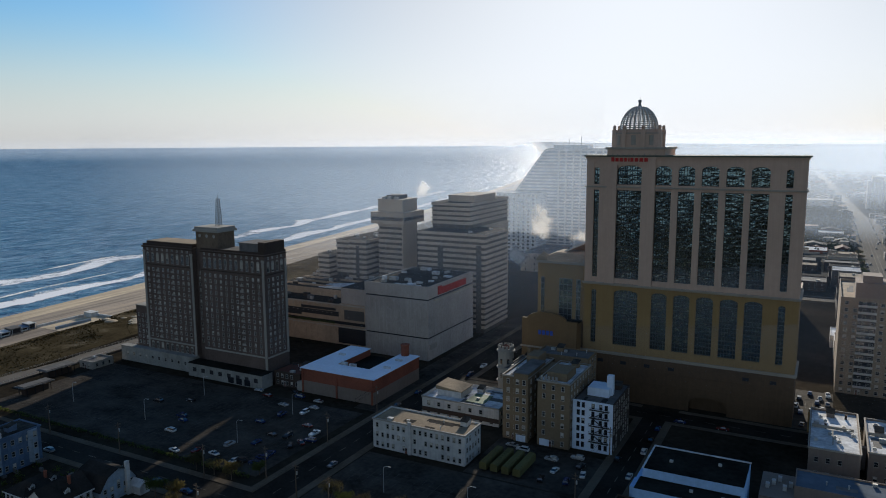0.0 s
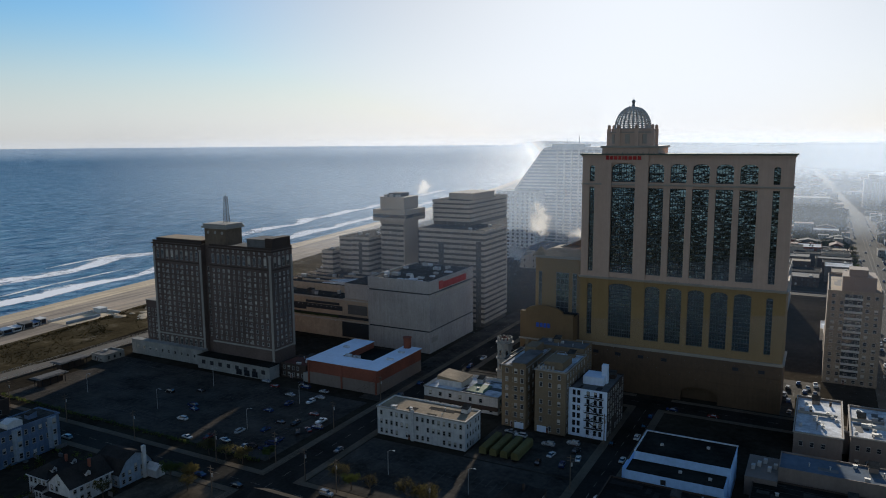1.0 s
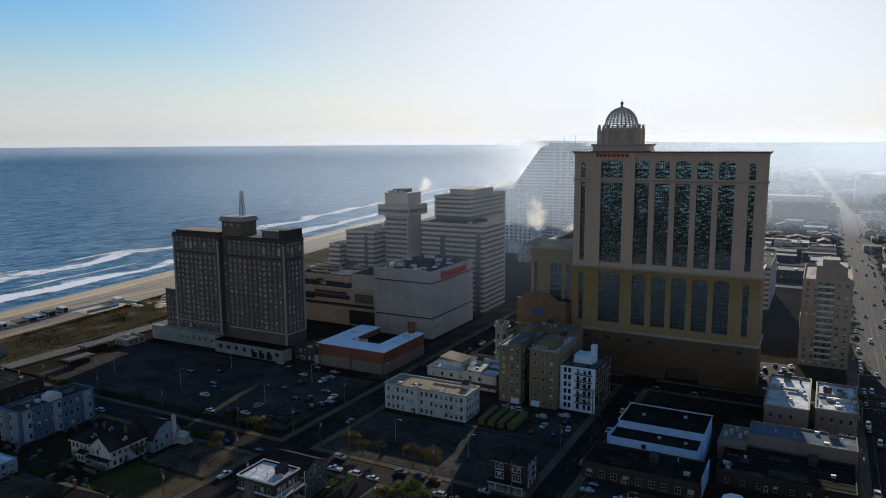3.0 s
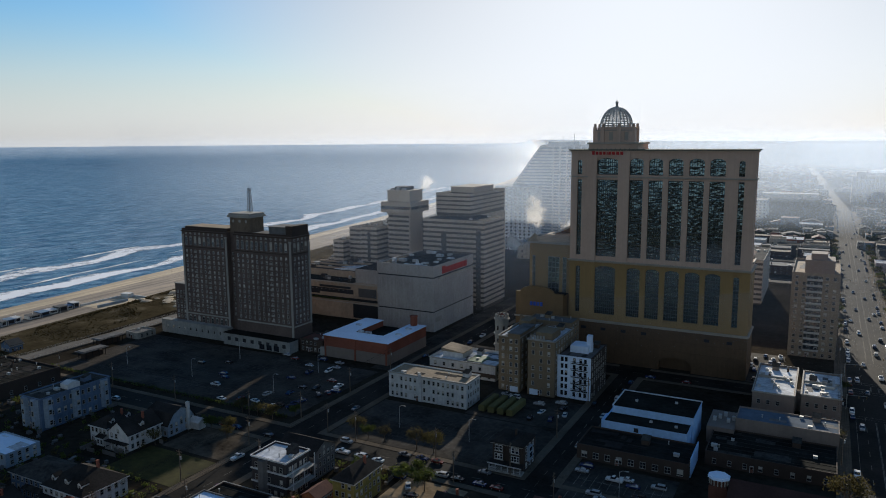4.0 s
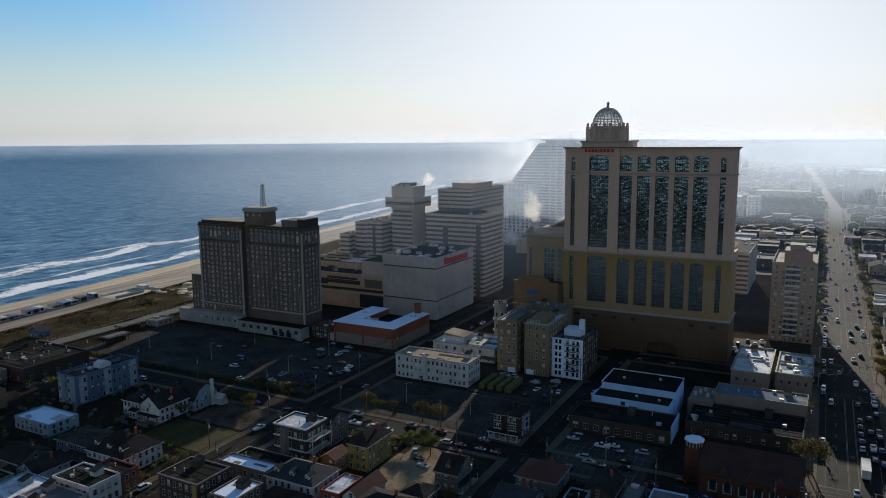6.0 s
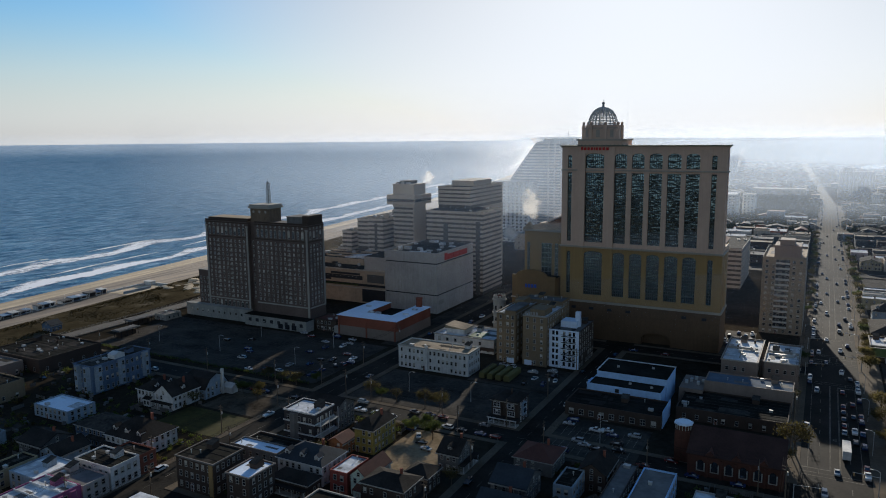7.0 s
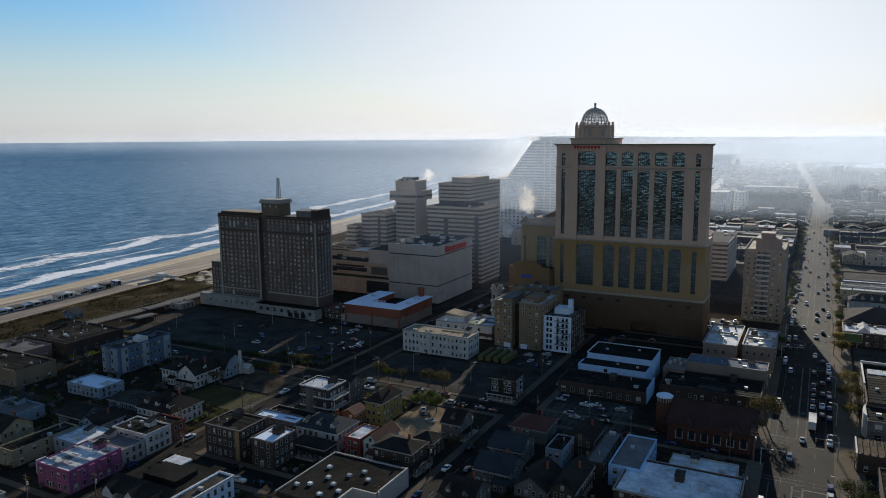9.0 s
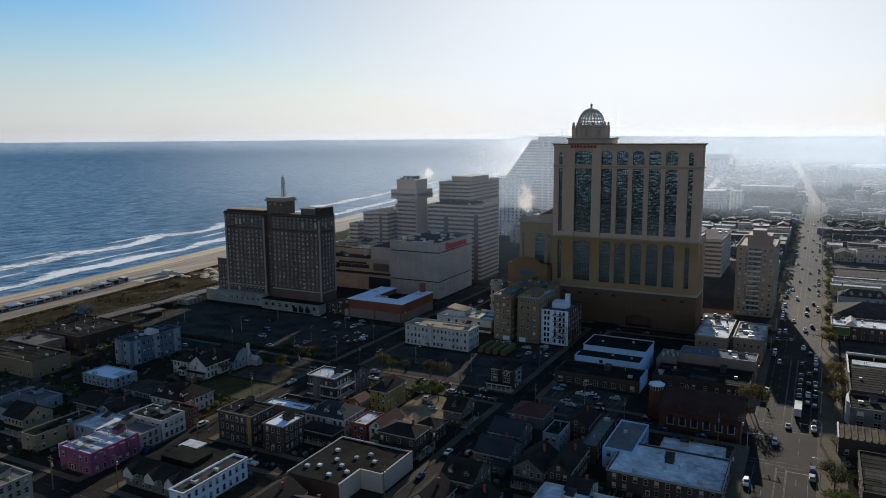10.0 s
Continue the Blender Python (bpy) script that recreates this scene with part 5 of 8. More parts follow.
windows(ritz, "front", RY0, lc + rc, [52.6], 1.5, 4.2, TRIM, arched=True, name="arched_window")
windows(ritz, "right", RX1, spread(RY0 + 0.8, RY1 - 1.8, 3.2), [52.6], 1.5, 4.2, TRIM, arched=True, name="arched_window")
windows(ritz, "front", RY0, lc + rc, [58.7], 0.8, 0.8, SASH, name="attic_window")
windows(ritz, "right", RX1, spread(RY0 + 0.8, RY1 - 1.8, 3.2), [58.7], 0.8, 0.8, SASH, name="attic_window")
windows(ritz, "front", RY0, lc, [8.0], 1.5, 2.8, TRIM, arched=True, name="arched_window")
windows(ritz, "front", RY0 + 1, spread(-312.6, -304.6, 2.8), [9 + 2.84 * k for k in range(6)], 0.9, 1.4, SASH)
# bay windows that stand out pale on the facade
for x in (lc[2], lc[5], rc[7]):
    for z in zs:
        piece("bay_balcony", WINDOWS.setdefault("balc", Geo().box(-1.1, 1.1, -0.55, 0.0, -0.25, -0.05).box(-1.1, 1.1, -0.55, -0.5, -0.05, 0.75).mesh("bay_balcony", TRIM)), ritz, pose(x, RY0, z))
mg = Geo()
MX, MY, MZ = -260.2, 256.0, 71.7
lv = [(MZ + 13.2 * k / 7, 1.1 - 0.55 * k / 7) for k in range(8)]
for (z0, r0), (z1, r1) in zip(lv, lv[1:]):
    c0 = [(MX + sx * r0, MY + sy * r0, z0) for sx, sy in ((-1, -1), (1, -1), (1, 1), (-1, 1))]
    c1 = [(MX + sx * r1, MY + sy * r1, z1) for sx, sy in ((-1, -1), (1, -1), (1, 1), (-1, 1))]
    for k in range(4):
        mg.rod(c0[k], c1[k], 0.13, 4)
        mg.rod(c0[k], c1[(k + 1) % 4], 0.08, 4)
        mg.rod(c0[(k + 1) % 4], c1[k], 0.08, 4)
        mg.rod(c1[k], c1[(k + 1) % 4], 0.09, 4)
mg.rod((MX, MY, MZ + 13.2), (MX, MY, MZ + 15), 0.07, 4)
tagged(new("radio_mast", mg.mesh("radio_mast", IRON)), "dark steel lattice mast on the penthouse roof", "mast")
ann = thing("street_annex", "pale rendered single-storey annex along the brick tower", "building", -270, 243)
ANNEX_GREY = wall_mat("dusty_grey_render", 0.25, 0.255, 0.25)
part("wall", Geo().box(-320.5, -268.6, 243.2, 246.98, 0, 7.4), ANNEX_GREY, ann)
part("wall", Geo().box(-268.4, -222, 239.6, 246.6, 0, 6.4), ANNEX_GREY, ann, "dusty painted wall")
part("coping", Geo().box(-320.8, -268.6, 242.9, 246.9, 7.4, 7.8), ANNEX_GREY, ann)
part("roof", Geo().box(-268.4, -221.8, 239.3, 246.6, 6.4, 6.7), ROOF_DARK, ann)
for x in spread(-267, -223, 5.5):
    part("opening", Geo().box(x - 1.1, x + 1.1, 239.5, 239.6, 2.6, 4.6), DARK, ann)
for x in (-241, -236, -231):
    part("shop_window", Geo().box(x - 1.7, x + 1.7, 239.45, 239.6, 0.4, 3.2), GLASS, ann)
windows(ann, "front", 243.2, spread(-318, -272, 4.5), [3.4], 1.2, 1.4)
flat_building("small brick outbuilding behind the annex", -222, -207, 248, 262, 7, BRICK_BROWN, ROOF_RED, 2, name="outbuilding")


# ---- the casino complex ----
box = thing("casino_box", "windowless grey concrete casino block with dark grooves and a red sign", "casino", -195, 338)
BX0, BX1, BY0, BY1 = -214.0, -175.5, 312.0, 365.0
for z0, z1 in ((0, 11.3), (12.1, 31.4), (32.2, 38.7)):
    part("wall", Geo().box(BX0, BX1, BY0, BY1, z0, z1 - (0.9 if z1 > 38 else 0)), CONCRETE, box)
for z0, z1 in ((11.3, 12.1), (31.4, 32.2)):
    part("groove", Geo().box(BX0 + 0.5, BX1 - 0.5, BY0 + 0.5, BY1 - 0.5, z0, z1), DARK, box)
for q in ((BX0, BX1, BY0, BY0 + 0.6), (BX1 - 0.6, BX1, BY0 + 0.6, BY1), (BX0, BX0 + 0.6, BY0 + 0.6, BY1)):
    part("parapet", Geo().box(*q, 37.8, 38.7), CONCRETE, box)
part("roof", Geo().box(BX0 + 0.6, BX1 - 0.6, BY0 + 0.6, BY1, 37.8, 38.0), FELT, box)
part("ledge", Geo().box(BX1 + 0.003, BX1 + 0.8, BY0 + 6, BY1, 30.6, 31.4), BAND, box)
y = 322.5
for k, wd in enumerate((4.4, 3.6, 3.8, 3.6, 1.8, 3.6, 4.0, 4.2, 4.0)):
    part("sign_bar", Geo().box(BX1 + 0.003, BX1 + 0.5, y, y + wd * 0.88, 32.9, 36.4 + (0.9 if k == 0 else 0)), SIGN_RED, box, "plain red sign block")
    y += wd
part("notice_panel", Geo().box(BX1 + 0.003, BX1 + 0.3, 314, 321, 5.5, 8.2), TRIM, box)
cr = random.Random(5)
for k in range(16):
    x, yy = cr.uniform(BX0 + 4, BX1 - 4), cr.uniform(BY0 + 3, BY1 - 4)
    a = cr.uniform(0.8, 2.2)
    part("roof_unit", Geo().box(x - a, x + a, yy - a * 0.7, yy + a * 0.7, 38, 38.6 + cr.random() * 1.2), METAL if k % 2 else ROOF_WHITE, box)
for k in range(4):
    part("skylight", Geo().box(-196 + k * 4, -193 + k * 4, 313.5, 315, 38, 38.8), ROOF_WHITE, box)
pod = thing("casino_podium", "layered tan casino podium with dark terraces", "casino", -258, 340)
part("wall", Geo().box(-300, BX0, 318, 372, 0, 11.0), CASINO, pod)
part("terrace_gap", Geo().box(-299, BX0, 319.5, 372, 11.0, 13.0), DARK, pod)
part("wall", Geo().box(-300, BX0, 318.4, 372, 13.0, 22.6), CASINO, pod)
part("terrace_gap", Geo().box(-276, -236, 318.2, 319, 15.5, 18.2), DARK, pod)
part("upper_wall", Geo().box(-236, BX0, 321, 372, 22.6, 31.4), CONCRETE, pod)
part("upper_wall", Geo().box(-292, -244, 332, 372, 22.6, 27), CASINO, pod)
part("sloped_roof", Geo().slab_xz([(-262, 27.0), (-232, 27.0), (-232, 30.2), (-262, 27.3)], 334, 346), ROOF_WHITE, pod)
part("roof", Geo().box(-299.5, -236.2, 318.8, 332, 22.6, 22.8), ROOF_DARK, pod)
part("roof", Geo().box(-292, -244, 332.4, 372, 27, 27.2).box(-235.6, BX0 - 0.3, 321.4, 372, 31.4, 31.6), FELT, pod)
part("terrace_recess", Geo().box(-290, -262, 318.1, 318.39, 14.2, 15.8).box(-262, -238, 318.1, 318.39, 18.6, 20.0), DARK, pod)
for x in spread(-299, -216, 7):
    part("arch_panel", Geo().box(x - 2.2, x + 2.2, 317.8, 318, 1.0, 7.5), CASINO, pod)
    piece("wall_lamp", WINDOWS.setdefault("wl", Geo().box(-0.3, 0.3, -0.3, 0, 0, 0.6).mesh("wall_lamp", TRIM)), pod, pose(x, 318.38, 20.2))


pr = random.Random(19)
part("planter", Geo().box(-300.2, -216, 317.4, 318.3, 10.6, 11.4), CASINO, pod)
leaves = Geo()
for k in range(900):
    p = Vector((pr.uniform(-299, -238), pr.uniform(317.3, 318.6), pr.uniform(11.2, 12.5)))
    u = Vector((pr.gauss(0, 1), pr.gauss(0, 1), pr.gauss(0, 1))).normalized() * 0.32
    w = u.orthogonal() * 0.8
    leaves.add([p - u, p + w, p + u, p - w], [(0, 1, 2, 3)])
tagged(part("planter_shrubs", leaves, LEAF_GREEN, pod, "trailing green planting on the terrace"), kind="stuff")
part("dark_bay", Geo().box(-236, -215, 317.7, 318, 1.0, 9.6), DARK, pod)
part("dark_bay", Geo().box(-232, -219, 318.05, 318.39, 14.4, 19.8), SHADE_RECESS, pod)
for z, y in ((9.6, 317.7), (21.4, 318.1), (17.2, 318.1)):
    for x in np.arange(-298, -240, 3.4):
        piece("bulkhead_lamp", WINDOWS.setdefault("bl", Geo().box(-0.22, 0.22, -0.2, 0, 0, 0.35).mesh("bulkhead_lamp", SASH)), pod, pose(x + pr.uniform(-0.4, 0.4), y, z))
part("string_course", Geo().box(-300.3, -214.1, 317.9, 318.35, 22.0, 22.7).box(-300.3, -214.1, 317.6, 318.0, 9.9, 10.5), BAND, pod)
for k in range(26):
    x, yy, a = pr.uniform(-297, -240), pr.uniform(320, 331) if k < 10 else pr.uniform(334, 368), pr.uniform(0.6, 2.6)
    zz = 22.8 if yy < 332 else 27.2
    if not (x < -291 or x > -246) or yy < 332:
        part("roof_unit", Geo().box(x - a, x + a, yy - a * 0.6, yy + a * 0.6, zz, zz + pr.uniform(0.5, 2.2)), (METAL, FELT, ROOF_GREY)[k % 3], pod)
for k in range(3):
    part("roof_beam", Geo().box(-290, -246, 336 + k * 10, 336.7 + k * 10, 27.2, 28.3), CASINO, pod)
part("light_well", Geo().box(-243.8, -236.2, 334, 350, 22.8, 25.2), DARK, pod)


def banded(nm, label, x0, x1, y0, y1, z0, z1, fh=3.2, share=0.52):
    """A block of dark ribbon windows between projecting concrete bands, one band a floor."""
    b = thing(nm, label, "building", (x0 + x1) / 2, (y0 + y1) / 2)
    part("glass_core", Geo().box(x0 + 0.5, x1 - 0.5, y0 + 0.5, y1 - 0.5, z0, z1 - 0.3), HAZED_GLASS, b)
    nb = int((z1 - z0) / fh)
    me = Geo().box(x0, x1, y0, y1, 0, fh * share).mesh("band", BAND)
    for k in range(nb + 1):
        z = z1 - fh * share - k * fh
        if z >= z0 - 0.1:
            piece("band", me, b, pose(0, 0, z))
    part("roof", Geo().box(x0 + 0.4, x1 - 0.4, y0 + 0.4, y1 - 0.4, z1 + 0.003, z1 + 0.15), FELT, b)
    mull = Geo().box(-0.12, 0.12, 0, 0.2, z0, z1 - 0.4).mesh("mullion", IRON)
    for x in spread(x0 + 1, x1 - 1, 6):
        piece("mullion", mull, b, pose(x, y0 + 0.3, 0))
    for k in range(4):
        x, y = RNG.uniform(x0 + 2, x1 - 2), RNG.uniform(y0 + 2, y1 - 2)
        part("roof_unit", Geo().box(x - 1, x + 1, y - 0.7, y + 0.7, z1 + 0.15, z1 + 1.2), METAL, b)
    return b


slab = banded("hotel_slab", "long hotel block with beige concrete bands and dark ribbon windows", -217, -172, 374, 408, 0, 58.7)
part("stair_recess", Geo().box(-177.6, -174.4, 373.7, 374, 0, 52), SHADE_RECESS, slab)
part("stair_recess", Geo().box(-203, -199.5, 373.7, 374, 12, 50), SHADE_RECESS, slab)
b2 = banded("hotel_block", "upper hotel block with pale bands and a plain roof house", -217, -190.4, 392, 452, 58.9, 74.6, 2.9, 0.6)
part("roof_house", Geo().box(-208, -190.6, 398, 430, 74.8, 78.4).box(-208.4, -190.3, 397.6, 430.4, 78.4, 78.8), BAND, b2)
part("base", Geo().box(-217, -190.4, 408.2, 452, 0, 58.9), BAND, b2)
part("blind_side", Geo().box(-217.3, -217.004, 374, 408, 0, 58.6), DARK, slab, "added dark sheet that stops bounced light")
lw = banded("hotel_wing", "long beach wing of the hotel with dark window bands", -275.4, -262.2, 371, 424, 27, 50.4)
part("base", Geo().box(-275.4, -246, 373, 424, 0, 26.9), BAND, lw)
lv_ = banded("hotel_wing", "projecting bay of the beach wing with dark window bands", -262, -248.8, 366, 399, 27.1, 51.6)
part("stair_recess", Geo().box(-256.4, -254.2, 365.7, 366, 28, 48), SHADE_RECESS, lv_)
banded("hotel_wing", "stepped end of the beach wing with bands", -284.5, -275.6, 364, 384, 22.7, 41.6)
banded("hotel_wing", "lowest step of the beach wing", -288.5, -284.7, 364, 384, 22.7, 29)
banded("hotel_wing", "middle beach wing with banded floors", -262, -246, 399.4, 424, 27.1, 54.5)
st = banded("lookout_tower", "square hotel tower with an overhanging lookout floor", -245, -228, 374, 392, 0, 61.5)
part("blank_wall", Geo().box(-228, -227.4, 374.2, 392, 0, 61.5), BAND, st, "plain beige side wall")
part("lookout", Geo().box(-248.0, -224.4, 370.4, 395.4, 62.0, 69.2), BAND, st, "overhanging lookout floor")
part("lookout_glass", Geo().box(-247.6, -224.8, 370.1, 370.38, 64.2, 66.2).box(-224.39, -224.1, 371, 394.6, 64.2, 66.2), GLASS, st)
part("upper_wall", Geo().box(-245, -227.4, 374.4, 392, 69.2, 76.4).box(-245.4, -227.0, 374.0, 392.4, 76.4, 76.9), BAND, st)
rh = part("roof_house", Geo().box(-241, -232, 378, 388, 76.9, 79.2), ROOF_GREY, st)
for k in range(3):
    part("plant_unit", Geo().box(-243 + k * 4.4, -240.4 + k * 4.4, 375.4, 377.6, 76.9, 78.3 + 0.3 * (k % 2)), METAL, rh)


# ---- blocks round the car parks ----
csh = thing("courtyard_building", "low red brick building with a white roof round a dark court", "building", -185, 266)
part("base_wall", Geo().box(-204.4, -165.6, 246, 285, 0, 5.6), TANCON, csh)
part("brick_wall", Geo().box(-204.4, -165.6, 246, 257, 5.6, 11.2).box(-204.4, -193, 257, 285, 5.6, 11.2).box(-175, -165.6, 257, 285, 5.6, 11.2), BRICK_RED, csh)
part("court_roof", Geo().box(-193, -175, 257, 285, 5.6, 8.0), ROOF_DARK, csh)
part("white_roof", Geo().box(-204.9, -165.1, 245.5, 257.3, 11.2, 11.42).box(-204.9, -192.7, 257.3, 285.4, 11.2, 11.42).box(-175.3, -165.1, 257.3, 285.4, 11.2, 11.42), SNOW, csh, "white membrane roof")
for x in (-203.6, -185, -166.4):
    part("pier", Geo().box(x - 0.4, x + 0.4, 245.6, 246, 0, 11.2), BRICK_RED, csh)
for x, y in ((-190, 259), (-185, 258.5), (-169, 262), (-170, 274), (-199, 270)):
    part("roof_unit", Geo().box(x - 1.6, x + 1.6, y - 0.7, y + 0.7, 8.0 if -192 < x < -176 else 11.42, 12.2), ROOF_WHITE, csh)
part("brick_stack", Geo().cyl(-172, 283, 1.9, 11.42, 16.2, 10).cyl(-172, 283, 2.2, 16.2, 16.8, 10), BRICK_RED, csh, "round brick stack")
part("side_stair", Geo().box(-207.4, -204.4, 246.4, 250.5, 0, 4.2), TRIM, csh)
lowb = flat_building("long white three-storey apartment block with a tan gravel roof", -142.6, -105, 210.5, 223.5, 11.2, WHITE, ROOF_TAN, 3, 2.2, (0.85, 1.5), clutter=4, parapet=0.5, cornice=TRIM)
part("downpipe_bay", Geo().box(-127.5, -126.3, 209.9, 210.5, 0, 12.2), WHITE, lowb)
deco = flat_building("low curved-parapet building with a white and rust roof", -143, -108.5, 248, 270, 7.6, WHITE, ROOF_WHITE, 2, 4.5, (1.2, 1.5), clutter=6, parapet=1.1, cornice=TRIM, name="low_building")
part("red_band", Geo().box(-143.1, -108.4, 247.85, 248, 1.4, 3.2), BRICK_BROWN, deco)
part("roof_house", Geo().box(-139, -128, 254, 264, 6.6, 9.4), WHITE, deco)
part("roof_house_cover", Geo().slab_xz([(-139.5, 9.4), (-127.5, 9.4), (-127.5, 9.7), (-139.5, 11.0)], 253.5, 264.5), ROOF_TAN, deco)
part("roof_patch", Geo().box(-125, -117, 252, 262, 6.75, 6.95), mat("copper_green", (0.16, 0.22, 0.14), 0.7), deco)
t1 = flat_building("seven-storey tan brick apartment house", -103.4, -93.3, 240, 268, 25, BRICK_TAN, ROOF_WHITE, 7, 2.9, (1.0, 1.6), clutter=2, cornice=TRIM, frame_m=SASH)
part("projecting_bay", Geo().box(-98.6, -93.1, 239.2, 258, 0, 26.4), BRICK_TAN, t1)
part("bay_roof", Geo().box(-98.9, -92.8, 238.9, 258.3, 26.4, 26.7), ROOF_GREY, t1)
windows(t1, "front", 239.2, [-97.2, -94.6], [1.2 + 3.5 * k for k in range(7)], 1.1, 1.7, SASH)
windows(t1, "right", -93.1, [242.5, 247, 252], [1.2 + 3.5 * k for k in range(7)], 1.0, 1.6, SASH)
t2 = flat_building("seven-storey tan brick apartment house with a roof house", -89.6, -77.4, 240, 266, 25, BRICK_TAN, ROOF_WHITE, 7, 3.6, (1.0, 1.6), clutter=2, cornice=TRIM, frame_m=SASH)
part("link_wall", Geo().box(-93.3, -89.6, 252, 266, 0, 24), BRICK_TAN, t2)
part("roof_house", Geo().box(-87, -79.5, 243, 254, 24.5, 27.5), BRICK_TAN, t2)
for k in range(5):
    part("roof_arch", Geo().box(-88.6 + k * 1.4, -87.8 + k * 1.4, 240.4, 240.8, 24.4, 26.6), TRIM, t2)
part("roof_house", Geo().box(-101, -96, 258, 267, 24.5, 27.8), BRICK_TAN, t1)
part("chimney", Geo().box(-103, -101.8, 264, 265.2, 25, 29), BRICK_TAN, t1)
flat_building("rear wing of the tan brick apartment house", -101, -79, 268.2, 280, 26.5, BRICK_TAN, ROOF_GREY, 8, 3.5, faces=("right",), clutter=5, door=False)
part("garage_door", Geo().box(-97.5, -93.8, 238.9, 239.17, 0.2, 2.6), SNOW, t1)
part("garage_door", Geo().box(-88.5, -84.8, 239.6, 239.9, 0.2, 2.6), SNOW, t2)
wh = flat_building("white-fronted brick walk-up with iron fire escapes", -76.9, -62.3, 243, 268, 18.6, BRICK_BROWN, ROOF_GREY, 6, 3.6, (1.1, 1.7), faces=("right",), clutter=2)
part("white_front", Geo().box(-77.0, -62.2, 242.7, 242.99, 0, 18.8), SNOW, wh, "white painted front")
windows(wh, "front", 242.7, [-74.8, -73.0], [1.4 + 3.0 * k for k in range(6)], 0.9, 1.6, DARK)
windows(wh, "front", 242.7, [-69.4, -66.6, -64.6], [1.4 + 3.0 * k for k in range(6)], 0.9, 1.6, DARK)
for k in range(5):
    z = 3.9 + 3.0 * k
    fe = Geo().box(-70.6, -63.4, 241.5, 242.6, z, z + 0.08)
    for x in np.arange(-70.6, -63.3, 0.6):
        fe.box(x - 0.03, x + 0.03, 241.5, 241.56, z, z + 1.0)
    fe.box(-70.6, -63.4, 241.48, 241.56, z + 0.95, z + 1.05)
    f = part("fire_escape", fe, DARK, wh, "black iron fire-escape landing")
    if k < 4:
        part("ladder", Geo().rod((-69.6 if k % 2 else -65, 242, z), (-65 if k % 2 else -69.6, 242, z + 3.0), 0.14, 4).rod((-69.6 if k % 2 else -65, 241.7, z), (-65 if k % 2 else -69.6, 241.7, z + 3.0), 0.14, 4), DARK, f)
part("roof_house", Geo().box(-74, -66, 251, 259, 18, 21.2), SNOW, wh)
part("chimney", Geo().box(-67.6, -65.4, 254, 256.4, 18, 25.5), SNOW, wh, "tall white chimney shaft")

SKYLIT_WHITE = mat("bluish_white_paint", (0.32, 0.5, 0.78), 0.7, var=0.2, grain=0.8, broad=0.1, streak=0.12)
st1 = thing("workshop", "long workshop with black stepped roofs and white walls tinted for skylight", "workshop", -30, 222)
part("rear_wall", Geo().box(-45.2, -15.7, 214, 232.5, 0, 11), SKYLIT_WHITE, st1)
part("middle_wall", Geo().box(-46.0, -16.5, 205, 214, 0, 8.2), SKYLIT_WHITE, st1)
part("side_step", Geo().box(-47.6, -46.0, 207.5, 214.5, 0, 7.4).box(-47.6, -45.2, 214.5, 230, 0, 6.4), SKYLIT_WHITE, st1)
part("rear_roof", Geo().box(-44.9, -15.9, 214.15, 232.1, 11, 11.12), ROOF_DARK, st1)
part("middle_roof", Geo().box(-45.8, -16.7, 205.15, 213.9, 8.2, 8.32), ROOF_DARK, st1)
part("coping", Geo().box(-45.4, -15.5, 232.1, 232.7, 11, 11.4).box(-45.4, -44.9, 214, 232.1, 11, 11.35), ROOF_WHITE, st1)
part("clerestory_door", Geo().box(-35, -33.4, 204.93, 205, 5.6, 7.2), DARK, st1)
for x, y, z in ((-38, 222, 11.12), (-24, 226, 11.12), (-30, 210, 8.32), (-21, 209, 8.32)):
    part("roof_vent", Geo().box(x - 0.5, x + 0.5, y - 0.4, y + 0.4, z, z + 0.7), METAL, st1)
fl = flat_building("low brown front building with a dark roof", -50.5, -12.8, 187, 204.8, 5.4, BRICK_BROWN, ROOF_DARK, 1, 4.2, (1.8, 2.0), clutter=2, name="low_building")
part("white_end", Geo().box(-12.8, -12.5, 189, 204.6, 0, 6.6), SKYLIT_WHITE, fl)
ra = flat_building("two-storey rendered block with a patched white roof", 0, 15.2, 256, 296, 10.8, TANCON, ROOF_WHITE, 2, 3.6, clutter=6, parapet=0.8, cornice=TRIM, name="commercial_block")
rb = flat_building("two-storey rendered block with a bright roof and equipment", 17.5, 31.5, 260, 293, 10.8, TANCON, ROOF_WHITE, 2, 3.6, clutter=7, parapet=0.8, cornice=TRIM, name="commercial_block")
part("back_yard_wall", Geo().box(15.2, 17.5, 270, 272, 0, 8), CONCRETE, rb)
for g_, k_ in ((ra, 0.6), (rb, 17.9)):
    part("low_wall", Geo().box(k_, k_ + 13, 277, 277.35, 10.3, 11.3).box(k_ + 6.4, k_ + 6.7, 262, 277, 10.3, 10.9), TRIM, g_)
    for i in range(9):
        u, v = k_ + 0.8 + (i * 4.3) % 11.5, 263 + (i * 7.9) % 27
        part("air_unit", Geo().box(u, u + 1.1, v, v + 0.9, 10.3, 11.2).cyl(u + 0.55, v + 0.45, 0.35, 11.2, 11.35, 8), METAL, g_)
part("duct", Geo().box(21, 29, 272, 273, 10.2, 11.4).box(28.3, 29.3, 273, 284, 10.2, 11.2), METAL, rb)
flat_building("yellow-edged rooftop car deck behind the commercial block", -1, 10, 297.6, 300, 8.5, OCHRE, ROOF_TAN, 1, faces=(), clutter=0, door=False, name="low_building")
